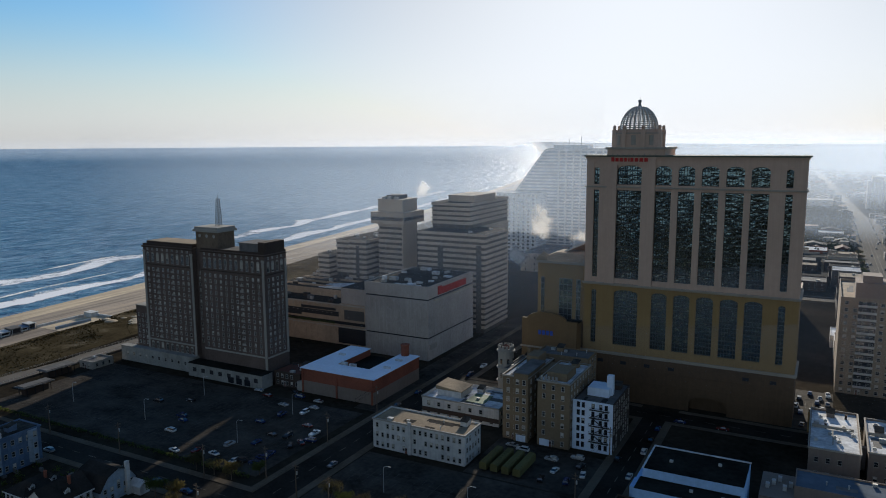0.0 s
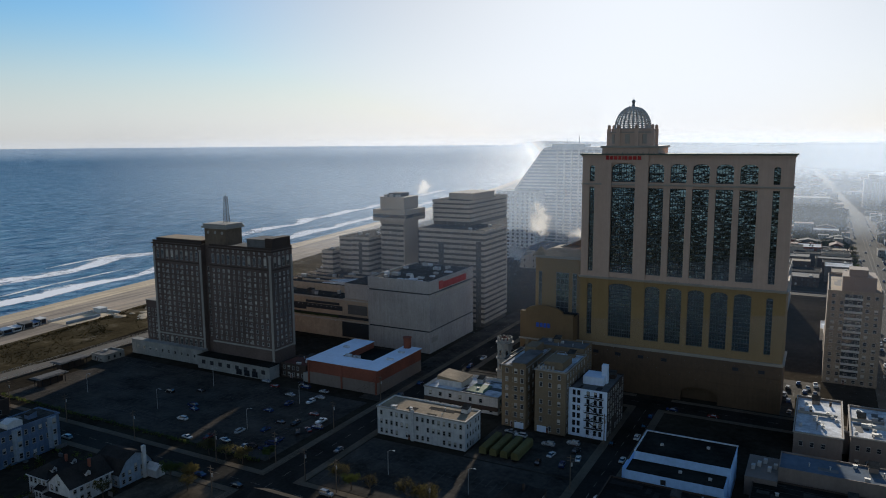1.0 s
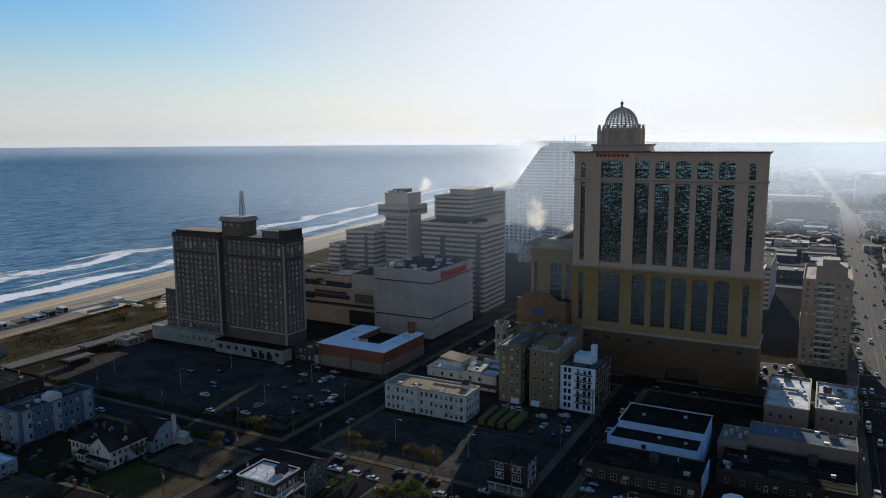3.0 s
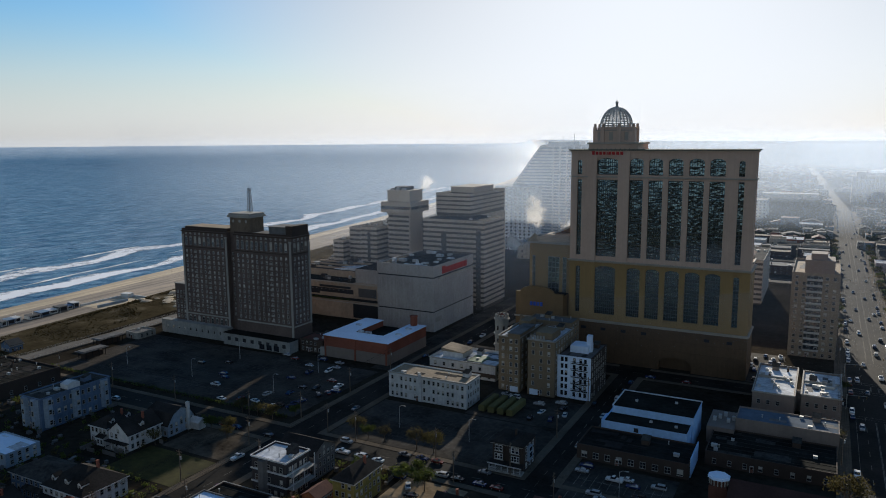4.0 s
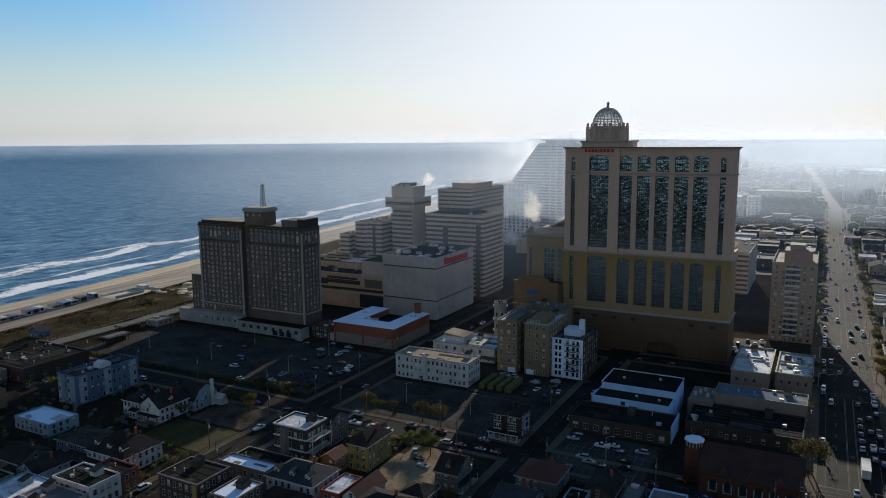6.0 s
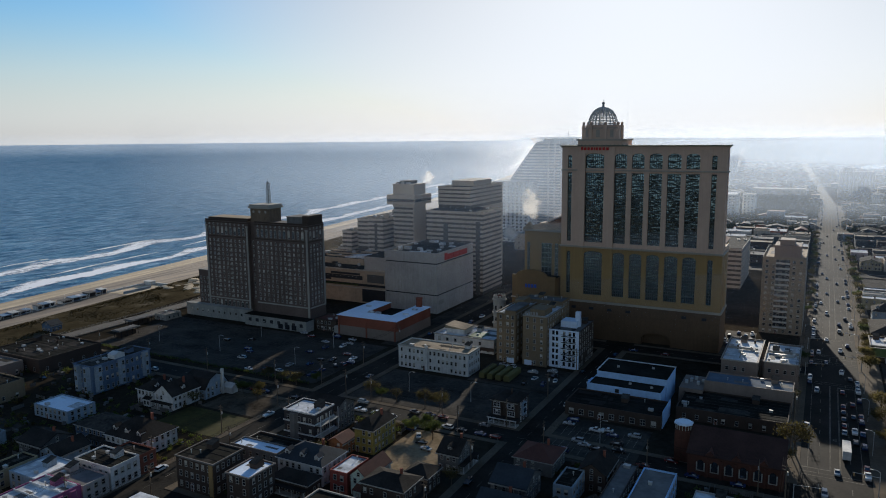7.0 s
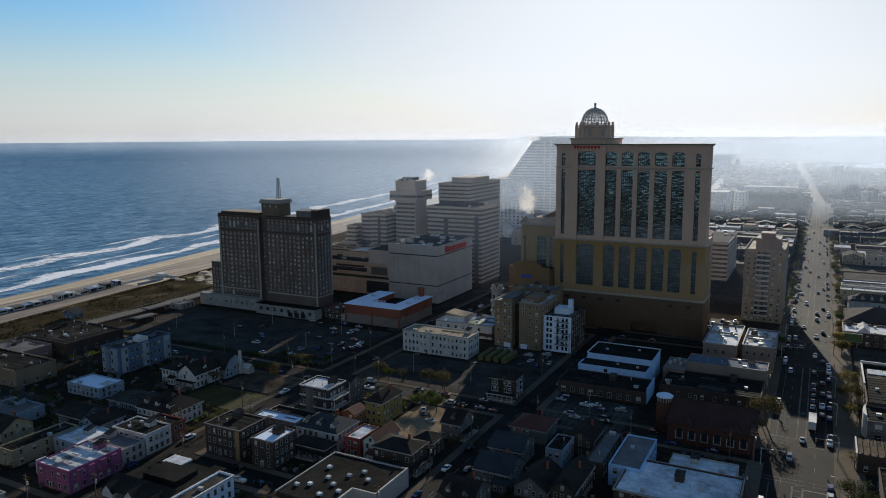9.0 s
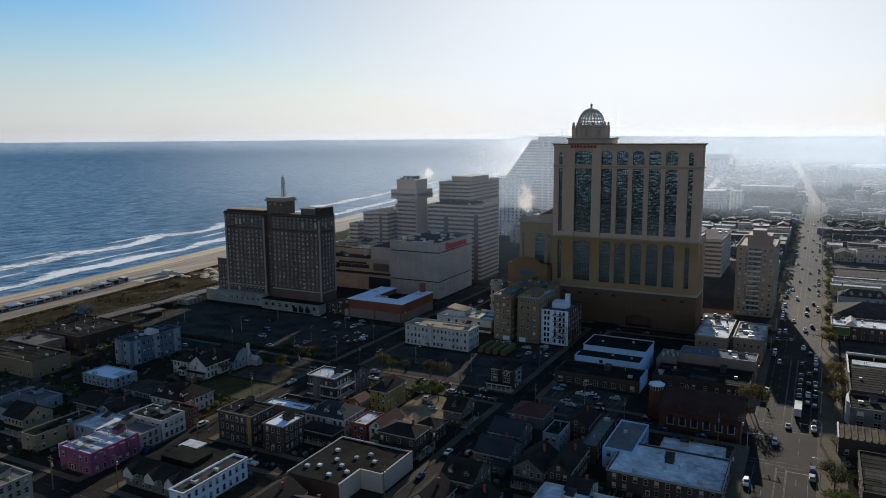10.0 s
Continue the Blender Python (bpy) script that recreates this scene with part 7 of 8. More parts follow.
windows(bk, "front", 31, spread(-141.5, -118, 2.8), [0.9, 3.4], 1.0, 1.4)
flat_building("long white clapboard house with a weathered flat roof", -115.8, -110, 25, 52, 7.2, SNOW, FELT, 2, 2.8, (0.9, 1.6), clutter=3, name="row_house", cornice=WHITE)
pitched_house("dark house behind the warehouse", -92, -80, 28, 44, 6, 9.4, BRICK_BROWN, SHINGLE, axis="y")
pitched_house("white house behind the warehouse", -77, -66, 28, 42, 6, 9.4, WHITE, SHINGLE, axis="x")

# beach front: pavilions, bar terraces
for (x0, x1, y0, y1) in ((-331, -323, 203, 219.5), (-316, -309, 183, 198)):
    pv = thing("pavilion", "open pavilion with a pale flat roof on dark posts", "pavilion", (x0 + x1) / 2, (y0 + y1) / 2, group="boardwalk pavilions")
    part("roof", Geo().box(x0, x1, y0, y1, 3.8, 4.15).box(x0 + 0.8, x1 - 0.8, y0 + 0.8, y1 - 0.8, 4.15, 4.4), ROOF_GREY, pv)
    for x in (x0 + 0.5, x1 - 0.5):
        for y in spread(y0, y1, 3.5):
            part("post", Geo().box(x - 0.12, x + 0.12, y - 0.12, y + 0.12, 0, 3.8), DARK, pv)
    part("counter", Geo().box(x0 + 2, x1 - 2, y0 + 2, y1 - 2, 0, 2.8), BRICK_BROWN, pv)
flat_building("low boardwalk stand with a curved white canopy", -328, -318, 224, 236, 3.8, TRIM, ROOF_GREY, 1, 4, clutter=1, name="kiosk")
AWNING = wall_mat("awning_blue", 0.14, 0.22, 0.34)
LIMEWASH = wall_mat("faded_white_boards", 0.5, 0.52, 0.54)


def beach_bar(label, y0, y1, deep, h, seed):
    """A row of bar cabins under one stepped roof behind the dune, with posts, awnings and tables on a deck."""
    q = random.Random(seed)
    bar = thing("beach_bar", label, "beach bar", -419, (y0 + y1) / 2)

    def at(y):
        return -421 - 0.1 * (y - 224)
    y, k = y0, 0
    while y < y1 - 1:
        w = min(q.uniform(3.5, 8.0), y1 - y)
        x, hh = at(y) + q.uniform(-1, 1), h * q.uniform(0.75, 1.15)
        part("deck", Geo().box(x - deep * 0.8, x + deep * 0.8, y, y + w - 0.03, -0.8, 0.25), BOARDS, bar)
        cab = part("cabin", Geo().box(x - deep / 2, x + deep / 2, y + 0.2, y + w - 0.3, 0.25, hh), (LIMEWASH, SLATE, LIMEWASH, GREYW)[k % 4], bar)
        part("roof", Geo().slab_xz([(x - deep / 2 - 0.5, hh), (x + deep / 2 + 0.9, hh - 0.1), (x + deep / 2 + 0.9, hh + 0.12), (x - deep / 2 - 0.5, hh + 0.35)], y, y + w - 0.1), (ROOF_GREY, AWNING, LIMEWASH)[k % 3], cab)
        part("opening", Geo().box(x + deep / 2 + 0.003, x + deep / 2 + 0.06, y + 0.6, y + w - 0.8, 1.0, hh - 0.6), DARK, cab)
        for v in (y + 0.3, y + w - 0.5):
            part("post", Geo().box(x + deep * 0.75, x + deep * 0.75 + 0.14, v, v + 0.14, 0.25, hh - 0.1), LIMEWASH, bar)
        if q.random() < 0.5:
            part("flag_pole", Geo().cyl(x, y + w / 2, 0.06, hh, hh + q.uniform(2, 4), 5), LIMEWASH, bar)
        y += w
        k += 1


beach_bar("long beach bar of blue and white cabins on a deck", 205, 219, 5, 3.2, 1)
beach_bar("row of weathered white beach cabins with awnings", 224, 263, 5.5, 3.4, 2)
beach_bar("low blue-white cabins at the edge of the dune", 140, 201, 5, 2.6, 3)
beach_bar("small beach cabins far along the dune", 96, 138, 4, 2.4, 4)
tagged(new("sand_terrace", Geo().box(-423, -403, 264.5, 302, -0.6, 0.12).mesh("sand_terrace", SAND_PALE)), "level pale sand terrace beside the beach bar", "terrace", kind="structure")
tw_ = thing("terrace_wall", "low white wall round the sand terrace", "wall", -424, 283)
part("wall", Geo().box(-424.2, -423.4, 264, 296, -0.8, 1.5), LIMEWASH, tw_)
part("wall", Geo().box(-423.4, -404, 301.4, 302.2, -0.8, 1.4), LIMEWASH, tw_)
part("shed", Geo().box(-423.2, -416, 296, 301, -0.6, 2.9).box(-423.6, -415.6, 295.6, 301.3, 2.9, 3.15), LIMEWASH, tw_)
part("wall", Geo().box(-409, -408.3, 266, 290, -0.6, 1.8), BLUEW, tw_)
mounds = Geo()
mr = random.Random(41)
for k in range(60):
    x, y = mr.uniform(-402, -352), mr.uniform(290, 330)
    mounds.ball((x, y, 0.3), mr.uniform(1.5, 5.0), 9, 6, 0, mr.uniform(0.2, 0.45))
tagged(new("sand_mounds", mounds.mesh("sand_mounds", SAND_PALE)), "heaped bare sand at the end of the dunes", "sand", kind="stuff")

# ---- slanted tower by the sea and its neighbours ----
OX0, OX1, OY0, OY1, OZ = -272.0, -178.0, 672.0, 705.0, 105.0
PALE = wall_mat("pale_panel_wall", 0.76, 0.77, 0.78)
far_t = thing("slanted_tower", "tall apartment tower with one sloping side, paled for sea haze", "apartment tower", -225, 690)
out = [(OX0 - 7, 0), (OX1, 0), (OX1, OZ), (-241, OZ), (-245, OZ - 1.5), (OX0 - 4, 62), (OX0 - 7, 58)]
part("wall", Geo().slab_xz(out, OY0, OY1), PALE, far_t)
for k in range(31):
    z = 6 + k * 3.15
    xl = OX0 - 6 if z < 58 else OX0 - 5 + (z - 58) / 47 * 34
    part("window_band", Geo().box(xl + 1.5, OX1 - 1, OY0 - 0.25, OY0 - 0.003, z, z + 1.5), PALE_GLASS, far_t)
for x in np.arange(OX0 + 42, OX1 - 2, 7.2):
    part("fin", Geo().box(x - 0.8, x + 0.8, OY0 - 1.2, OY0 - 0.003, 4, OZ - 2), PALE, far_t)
part("roof_house", Geo().box(-238, -205, 678, 700, OZ, OZ + 3), PALE, far_t)
part("roof_mast", Geo().rod((-214, 690, OZ + 3), (-214, 690, OZ + 11), 0.3, 5).rod((-226, 690, OZ + 3), (-226, 690, OZ + 8), 0.3, 5), IRON, far_t)
flat_building("white gridded hotel block below the slanted tower", -276, -236, 628, 655, 64, PALE, ROOF_GREY, 18, 4.6, (2.0, 1.8), clutter=6, name="hotel_block", frame_m=PALE, faces=("front",), far=True)
flat_building("low dark theatre block in front of the far tower", -232, -150, 580, 640, 16, BAND, ROOF_GREY, 3, 8, faces=("front", "right"), clutter=18, name="theatre", far=True)
flat_building("low casino roof with plant and ducts", -165, -118, 470, 560, 26, CASINO, ROOF_GREY, 4, 8, faces=("front", "right"), clutter=26, name="casino_annex", far=True)


# ---- steam ----
STEAM = bpy.data.materials.new("steam")
STEAM.use_nodes = True
sn = STEAM.node_tree
sn.nodes.clear()
s_out = sn.nodes.new("ShaderNodeOutputMaterial")
s_mix = sn.nodes.new("ShaderNodeMixShader")
s_tr = sn.nodes.new("ShaderNodeBsdfTransparent")
s_tl = sn.nodes.new("ShaderNodeBsdfTranslucent")
s_tl.inputs["Color"].default_value = (0.52, 0.49, 0.45, 1)
s_geo = sn.nodes.new("ShaderNodeNewGeometry")
s_no = sn.nodes.new("ShaderNodeTexNoise")
s_no.inputs["Scale"].default_value = 0.13
s_no.inputs["Detail"].default_value = 6
s_no.inputs["Roughness"].default_value = 0.6
s_tc = sn.nodes.new("ShaderNodeTexCoord")
s_len = sn.nodes.new("ShaderNodeVectorMath")
s_len.operation = "DISTANCE"
s_len.inputs[1].default_value = (0.5, 0.5, 0.5)
s_edge = sn.nodes.new("ShaderNodeMapRange")
for key, v in (("From Min", 0.5), ("From Max", 0.05), ("To Min", -0.4), ("To Max", 0.32)):
    s_edge.inputs[key].default_value = v
s_add = sn.nodes.new("ShaderNodeMath")
s_rng = sn.nodes.new("ShaderNodeMapRange")
s_rng.interpolation_type = "SMOOTHSTEP"
for key, v in (("From Min", 0.4), ("From Max", 0.78), ("To Max", 0.7)):
    s_rng.inputs[key].default_value = v
s_flat = sn.nodes.new("ShaderNodeMapping")
s_flat.inputs["Scale"].default_value = (1, 0, 1)
s_flat.inputs["Location"].default_value = (0, 0.5, 0)
sn.links.new(s_geo.outputs["Position"], s_no.inputs["Vector"])
sn.links.new(s_tc.outputs["Generated"], s_flat.inputs["Vector"])
sn.links.new(s_flat.outputs[0], s_len.inputs[0])
sn.links.new(s_len.outputs["Value"], s_edge.inputs["Value"])
sn.links.new(s_no.outputs["Fac"], s_add.inputs[0])
sn.links.new(s_edge.outputs[0], s_add.inputs[1])
sn.links.new(s_add.outputs[0], s_rng.inputs["Value"])
sn.links.new(s_rng.outputs[0], s_mix.inputs["Fac"])
sn.links.new(s_tr.outputs[0], s_mix.inputs[1])
sn.links.new(s_tl.outputs[0], s_mix.inputs[2])
sn.links.new(s_mix.outputs[0], s_out.inputs["Surface"])


def plume(label, x, y, z0, z1, w, drift, seed):
    """A rising plume: a billowing curtain of steam with ragged edges."""
    q = Geo()
    nx, nz = 15, 19
    for k in range(nz):
        for i in range(nx):
            u, v = i / (nx - 1) - 0.5, k / (nz - 1)
            b = 3.5 * noise.noise((u * 2.5, v * 3, seed * 7.3))
            q.v.append((x + u * w + drift * v + 0.1 * w * math.sin(v * 7 + seed), y + b, z0 + (z1 - z0) * v))
    for k in range(nz - 1):
        for i in range(nx - 1):
            q.f.append((k * nx + i, k * nx + i + 1, (k + 1) * nx + i + 1, (k + 1) * nx + i))
            q.s.append(0)
    me = q.mesh("steam_plume", STEAM)
    for p in me.polygons:
        p.use_smooth = True
    tagged(new("steam_plume", me), label, "steam", kind="stuff")


plume("sunlit white steam rising from a roof vent", -174, 462, 30, 80, 24, 5, 1)
plume("low bank of white steam behind the tower", -144, 462, 28, 58, 26, 4, 2)
plume("thin grey steam drifting between the hotels", -184, 461, 20, 46, 26, -4, 4)
plume("thin wisp of steam beyond the lookout tower", -322, 560, 58, 84, 22, 8, 3)



# ---- vehicles ----
def car_model(nm, label, paint, length=4.6, width=1.8, height=1.45, kind="sedan", wheels=True):
    c = thing(nm, label, "car", 0, 0)
    L, W = length / 2, width / 2
    zb = 0.35
    belt = height * 0.62
    side = [(-W, zb), (W, zb), (W, belt - 0.08), (W - 0.08, belt), (-W + 0.08, belt), (-W, belt - 0.08)]
    g = Geo()
    n = len(side)
    st = [(-L, 0.86, 0.92), (-L + 0.25, 0.98, 1.0), (-L + 1.0, 1, 1), (L - 1.2, 1, 1), (L - 0.25, 0.96, 0.93), (L, 0.84, 0.82)]
    for y, kx, kz in st:
        g.v += [(x * kx, y, zb + (z - zb) * kz) for x, z in side]
    for j in range(len(st) - 1):
        for i in range(n):
            g.f.append((j * n + i, j * n + (i + 1) % n, (j + 1) * n + (i + 1) % n, (j + 1) * n + i))
            g.s.append(0)
    g.f += [tuple(range(n - 1, -1, -1)), tuple(range((len(st) - 1) * n, len(st) * n))]
    g.s += [0, 0]
    part("body", g, paint, c)
    y0, y1, y2, y3 = {"sedan": (-L + 0.75, -L + 1.5, L - 2.1, L - 1.35), "suv": (-L + 0.15, -L + 0.5, L - 2.0, L - 1.25), "pickup": (-0.5, -0.2, L - 2.1, L - 1.4)}[kind]
    g = Geo()
    w0, w1 = W - 0.1, W - 0.28
    g.add([(-w0, y0, belt), (w0, y0, belt), (w0, y3, belt), (-w0, y3, belt), (-w1, y1, height - 0.06), (w1, y1, height - 0.06), (w1, y2, height - 0.06), (-w1, y2, height - 0.06)],
          [(0, 1, 5, 4), (1, 2, 6, 5), (2, 3, 7, 6), (3, 0, 4, 7), (4, 5, 6, 7)])
    part("cabin_glass", g, GLASS, c)
    part("roof", Geo().box(-w1 - 0.02, w1 + 0.02, y1 - 0.03, y2 + 0.03, height - 0.08, height), paint, c)
    wm = Geo().rod((-0.11, 0, 0), (0.11, 0, 0), 0.33, 10).rod((-0.12, 0, 0), (0.12, 0, 0), 0.18, 8, 1).mesh("wheel", RUBBER, METAL)
    for sx in (-1, 1) if wheels else ():
        for y in (-L + 0.85, L - 0.9):
            piece("wheel", wm, c, pose(sx * (W - 0.1), y, 0.33))
    return c


PAINTS = [("white", 0.7, 0.7, 0.7), ("silver", 0.4, 0.41, 0.42), ("black", 0.02, 0.02, 0.022), ("dark blue", 0.02, 0.04, 0.12), ("red", 0.13, 0.02, 0.018), ("grey", 0.14, 0.14, 0.15)]
MODELS = []
for i, (cn, r, gg, b) in enumerate(PAINTS):
    p = car_paint("paint_" + cn.replace(" ", "_"), r, gg, b)
    MODELS.append(car_model("car", cn + " saloon car on the asphalt", p))
    if i < 4:
        MODELS.append(car_model("car", cn + " sport utility car on the asphalt", p, 4.8, 1.9, 1.75, "suv"))
MODELS.append(car_model("pickup_truck", "white pickup truck with an open bed", MATS["paint_white"], 5.6, 1.95, 1.85, "pickup"))
FAR_MODELS = [car_model("car", cn + " car far along the avenue", MATS["paint_" + cn.replace(" ", "_")], wheels=False) for cn in ("white", "silver", "black", "grey", "dark blue")]
car_rng = random.Random(77)


USED = set()


def put_model(model, x, y, z, turn, group="", k=1.0):
    """Sets the model itself down the first time, and a copy of it after that."""
    m = pose(x, y, z, 0, 0, turn) @ Matrix.Scale(k, 4)
    if model.name in USED:
        c = copy_thing(model, pose(x, y, z, 0, 0, turn))
        c.scale = (k, k, k)
    else:
        USED.add(model.name)
        c = model
        c.matrix_basis = m
    return tagged(c, group=group)


def park(x, y, turn, group, pick=None):
    """A parked or waiting car; turn 0 looks along +y."""
    if y > 430:
        return put_model(FAR_MODELS[car_rng.randrange(len(FAR_MODELS))], x, y, 0.055, turn, group)
    return put_model(MODELS[pick if pick is not None else car_rng.randrange(len(MODELS))], x, y, 0.055, turn + car_rng.uniform(-2, 2), group)


# the avenue: queued and driving cars, parked rows at both kerbs
q = 70.0
while q < 1150:
    if not any(abs(q - (c[0] + c[1]) / 2) < 12 for c in ROADS_X.values()):
        if car_rng.random() < 0.42:
            park(36.0, q, 180, "cars along the avenue")
        if car_rng.random() < 0.45:
            park(54.8, q, 0, "cars along the avenue")
    q += 6.3 if q < 520 else 13
for x, ys in ((48.8, (214, 221, 228, 236, 243, 262, 291, 330, 372, 388, 455, 520, 640, 720, 860)), (52.2, (205, 216, 232, 247, 282, 341, 404, 470, 590, 700, 900)), (42.4, (158, 305, 350, 415, 480, 540, 660, 800)), (39.0, (260, 322, 446, 560, 745))):
    for y in ys:
        park(x, y, 0 if x > 45 else 180, "cars along the avenue")
park(46.0, 176, 180, "cars along the avenue", 2)
# car parks and side streets
for x, y, t in ((-229, 199, 90), (-225, 196, 85), (-196, 209, 90), (-190, 178, 80), (-205, 173.5, 85), (-177, 178, 90), (-172, 183, 90), (-171, 178.5, 95), (-183, 201, 90), (-168, 200, 60), (-166, 203, 100), (-170, 196, 40), (-200, 228, 90), (-186, 231, 90), (-240, 214, 90), (-221, 186, 90), (-252, 207, 90), (-176, 214, 90),
                (-222, 237.4, 90), (-200, 239, 92), (-206, 243, 60), (-189, 238, 90), (-214, 234, 90)):
    park(x, y, t, "cars in the main car park")
for x, y in ((-45, 181), (-45.5, 177), (-34, 175), (-30.5, 177), (-27.5, 173), (-37.5, 163), (-34.5, 160.5), (-30, 159), (-24, 166), (-20, 176)):
    park(x, y, 90, "cars in the small car park")
for x in (-190, -183, -176.5, -126, -118, -111, -72, -80, -86, -66, -40, -28, -12, 4, 18):
    park(x, 152.6, 90, "cars in the side street")
for x in (-130, -105, -98, -92, -74, -22, -4, 12):
    park(x, 160.9, -90, "cars in the side street")
for x, y, t in ((-88, 136, 100), (-84, 132, 80), (-79, 141, 95), (-92, 141, 30), (-115, 147, 90), (-108, 146, 100), (-112, 142, 95), (-98, 145, 90)):
    park(x, y, t, "cars on the gravel lot")
for y in (70, 84, 100, 128, 196, 228, 250, 262, 274):
    park(-52.4, y, 0, "cars in the alley")
for y in (78, 98, 116, 240):
    park(-59.4, y, 180, "cars in the alley")
for x, y in ((-123, 67.6), (-109, 62), (-136, 60.2), (-116, 60.2)):
    park(x, y, 90, "cars in the short street")
for y in (52, 78, 96, 132, 250, 268):
    park(-156.4, y, 0, "cars in the west street")
for y in (40, 112, 190, 225, 300, 316):
    park(-146.2, y, 180, "cars in the west street")
for x in (-300, -270, -262, -246, -160, -100, -88, -70, -46, -30, 10):
    park(x, 285.3 if x > -150 else 152.4, 90, "cars in the back street")
for x, y in ((-285, 60), (-281, 61), (-262, 55), (-250, 74), (-292, 40), (-283, 120), (-281, 138)):
    park(x, y, 90, "cars in the yard")
for x, y in ((-4, 318), (0, 322), (4, 326), (-5, 336), (5, 312), (3, 340), (-1, 345), (6, 333)):
    park(x, y, 0, "cars behind the tower")
for k in range(9):
    park(-198 + (k * 7.3) % 32 + car_rng.uniform(-0.4, 0.4), (177, 186.5, 193, 203, 209, 219, 225)[k % 7] + car_rng.uniform(-0.4, 0.4), 0 if k % 3 else 180, "cars in the main car park")
for x, y in ((-3, 304), (1, 308), (5, 320), (-6, 326), (2, 333), (6, 345), (-100, 222), (-76, 221), (-69, 228)):
    park(x, y, car_rng.uniform(-8, 8), "cars behind the tower")
for x, y in ((-92, 232), (-80, 229), (-72, 234), (-70, 215), (-78, 213), (-66.5, 222), (-97, 234)):
    park(x, y, 90 if y > 225 else 10, "cars beside the flats")

tk = thing("box_truck", "white box truck waiting on the avenue", "truck", 48.9, 194)
part("cargo_box", Geo().box(47.6, 50.2, 187, 197.5, 1.0, 3.9).box(47.55, 50.25, 186.95, 197.55, 3.9, 3.98), WHITE, tk)
part("cab", Geo().slab_yz([(197.8, 0.6), (200.4, 0.6), (200.4, 1.7), (199.8, 2.8), (197.8, 2.9)], 47.75, 50.05), WHITE, tk)
part("windscreen", Geo().box(47.9, 49.9, 199.9, 200.1, 1.8, 2.6), GLASS, tk)
part("chassis", Geo().box(48.0, 49.8, 187.2, 200, 0.55, 1.0), DARK, tk)
wm = Geo().rod((-0.14, 0, 0), (0.14, 0, 0), 0.48, 10).mesh("wheel", RUBBER)
for x in (47.85, 49.95):
    for y in (189, 190.2, 199):
        piece("wheel", wm, tk, pose(x, y, 0.5))
for k in range(4):
    x = -98 + k * 4.1
    tl = thing("trailer", "covered trailer under an olive tarpaulin", "trailer", x, 217, group="trailers in the yard")
    prof = [(x - 1.35, 0.9), (x + 1.35, 0.9), (x + 1.35, 3.0), (x + 0.9, 3.5), (x - 0.9, 3.5), (x - 1.35, 3.0)]
    part("cover", Geo().slab_xz(prof, 210, 225), OLIVE, tl)
    for y in np.arange(211, 225, 1.7):
        piece("hoop", WINDOWS.setdefault("hoop", Geo().slab_xz([(-1.4, 0.9), (1.4, 0.9), (1.4, 3.05), (0.93, 3.57), (-0.93, 3.57), (-1.4, 3.05)], 0, 0.15).mesh("hoop", OLIVE)), tl, pose(x, y, 0))
    part("chassis", Geo().box(x - 1.1, x + 1.1, 210.4, 224.6, 0.5, 0.9), DARK, tl)
    for sx in (-1.1, 1.1):
        for y in (212, 222, 223.2):
            piece("wheel", wm, tl, pose(x + sx, y, 0.5))

# ---- poles, cables, lamps ----
def pole_model(nm, label, h):
    c = thing(nm, label, "pole")
    part("shaft", Geo().cyl(0, 0, 0.2, 0, h, 8, top=0.65), WOODPOLE, c)
    part("crossarm", Geo().box(-1.3, 1.3, -0.07, 0.07, h - 0.9, h - 0.72), WOODPOLE, c)
    part("crossarm", Geo().box(-1.1, 1.1, -0.07, 0.07, h - 2.0, h - 1.82), WOODPOLE, c)
    part("transformer", Geo().cyl(0.4, 0.1, 0.28, h - 3.6, h - 2.5, 10), METAL, c)
    return c


POLE = pole_model("utility_pole", "weathered wooden utility pole with crossarms", 11.5)
POLE_AT = [[(-160.2, y, 0) for y in (18, 46, 78, 110, 142, 172, 206, 240)], [(-142.5, y, 0) for y in (28, 62, 96, 128, 166)], [(x, 163.6, 90) for x in (-300, -262, -222, -180, -128, -94, -66)], [(x, 149.6, 90) for x in (-80, -46, -10, 24)], [(-62.3, y, 0) for y in (60, 92, 124, 200, 240)], [(31.6, y, 0) for y in (80, 118, 150, 186, 222, 262, 300, 345, 400, 460)]]
wires = Geo()
for row in POLE_AT:
    for x, y, t in row:
        put_model(POLE, x, y, 0.05, t, "utility poles")
    for (xa, ya, t), (xb, yb, _) in zip(row, row[1:]):
        for o in (-1.2, -0.6, 0.6, 1.2):
            ox, oy = (o, 0) if t == 0 else (0, o)
            prevp = None
            for k in range(7):
                f = k / 6
                p = (xa + (xb - xa) * f + ox, ya + (yb - ya) * f + oy, 11.0 - 0.9 * 4 * f * (1 - f))
                if prevp:
                    wires.rod(prevp, p, 0.03, 3)
                prevp = p
tagged(new("overhead_cables", wires.mesh("overhead_cables", WIRE)), "sagging black overhead cables between the poles", "cable", kind="stuff")
LAMP = thing("street_lamp", "grey steel street lamp with a curved arm", "street lamp")
part("shaft", Geo().cyl(0, 0, 0.12, 0, 8.5, 8, top=0.6), METAL, LAMP)
part("arm", Geo().rod((0, 0, 8.4), (0.9, 0, 9.0), 0.06, 5).rod((0.9, 0, 9.0), (2.2, 0, 9.1), 0.06, 5), METAL, LAMP)
part("head", Geo().box(1.9, 2.8, -0.16, 0.16, 8.98, 9.14), METAL, LAMP)
for y in range(95, 900, 34):
    put_model(LAMP, 57.0, y, 0.15, 180, "street lamps on the avenue")
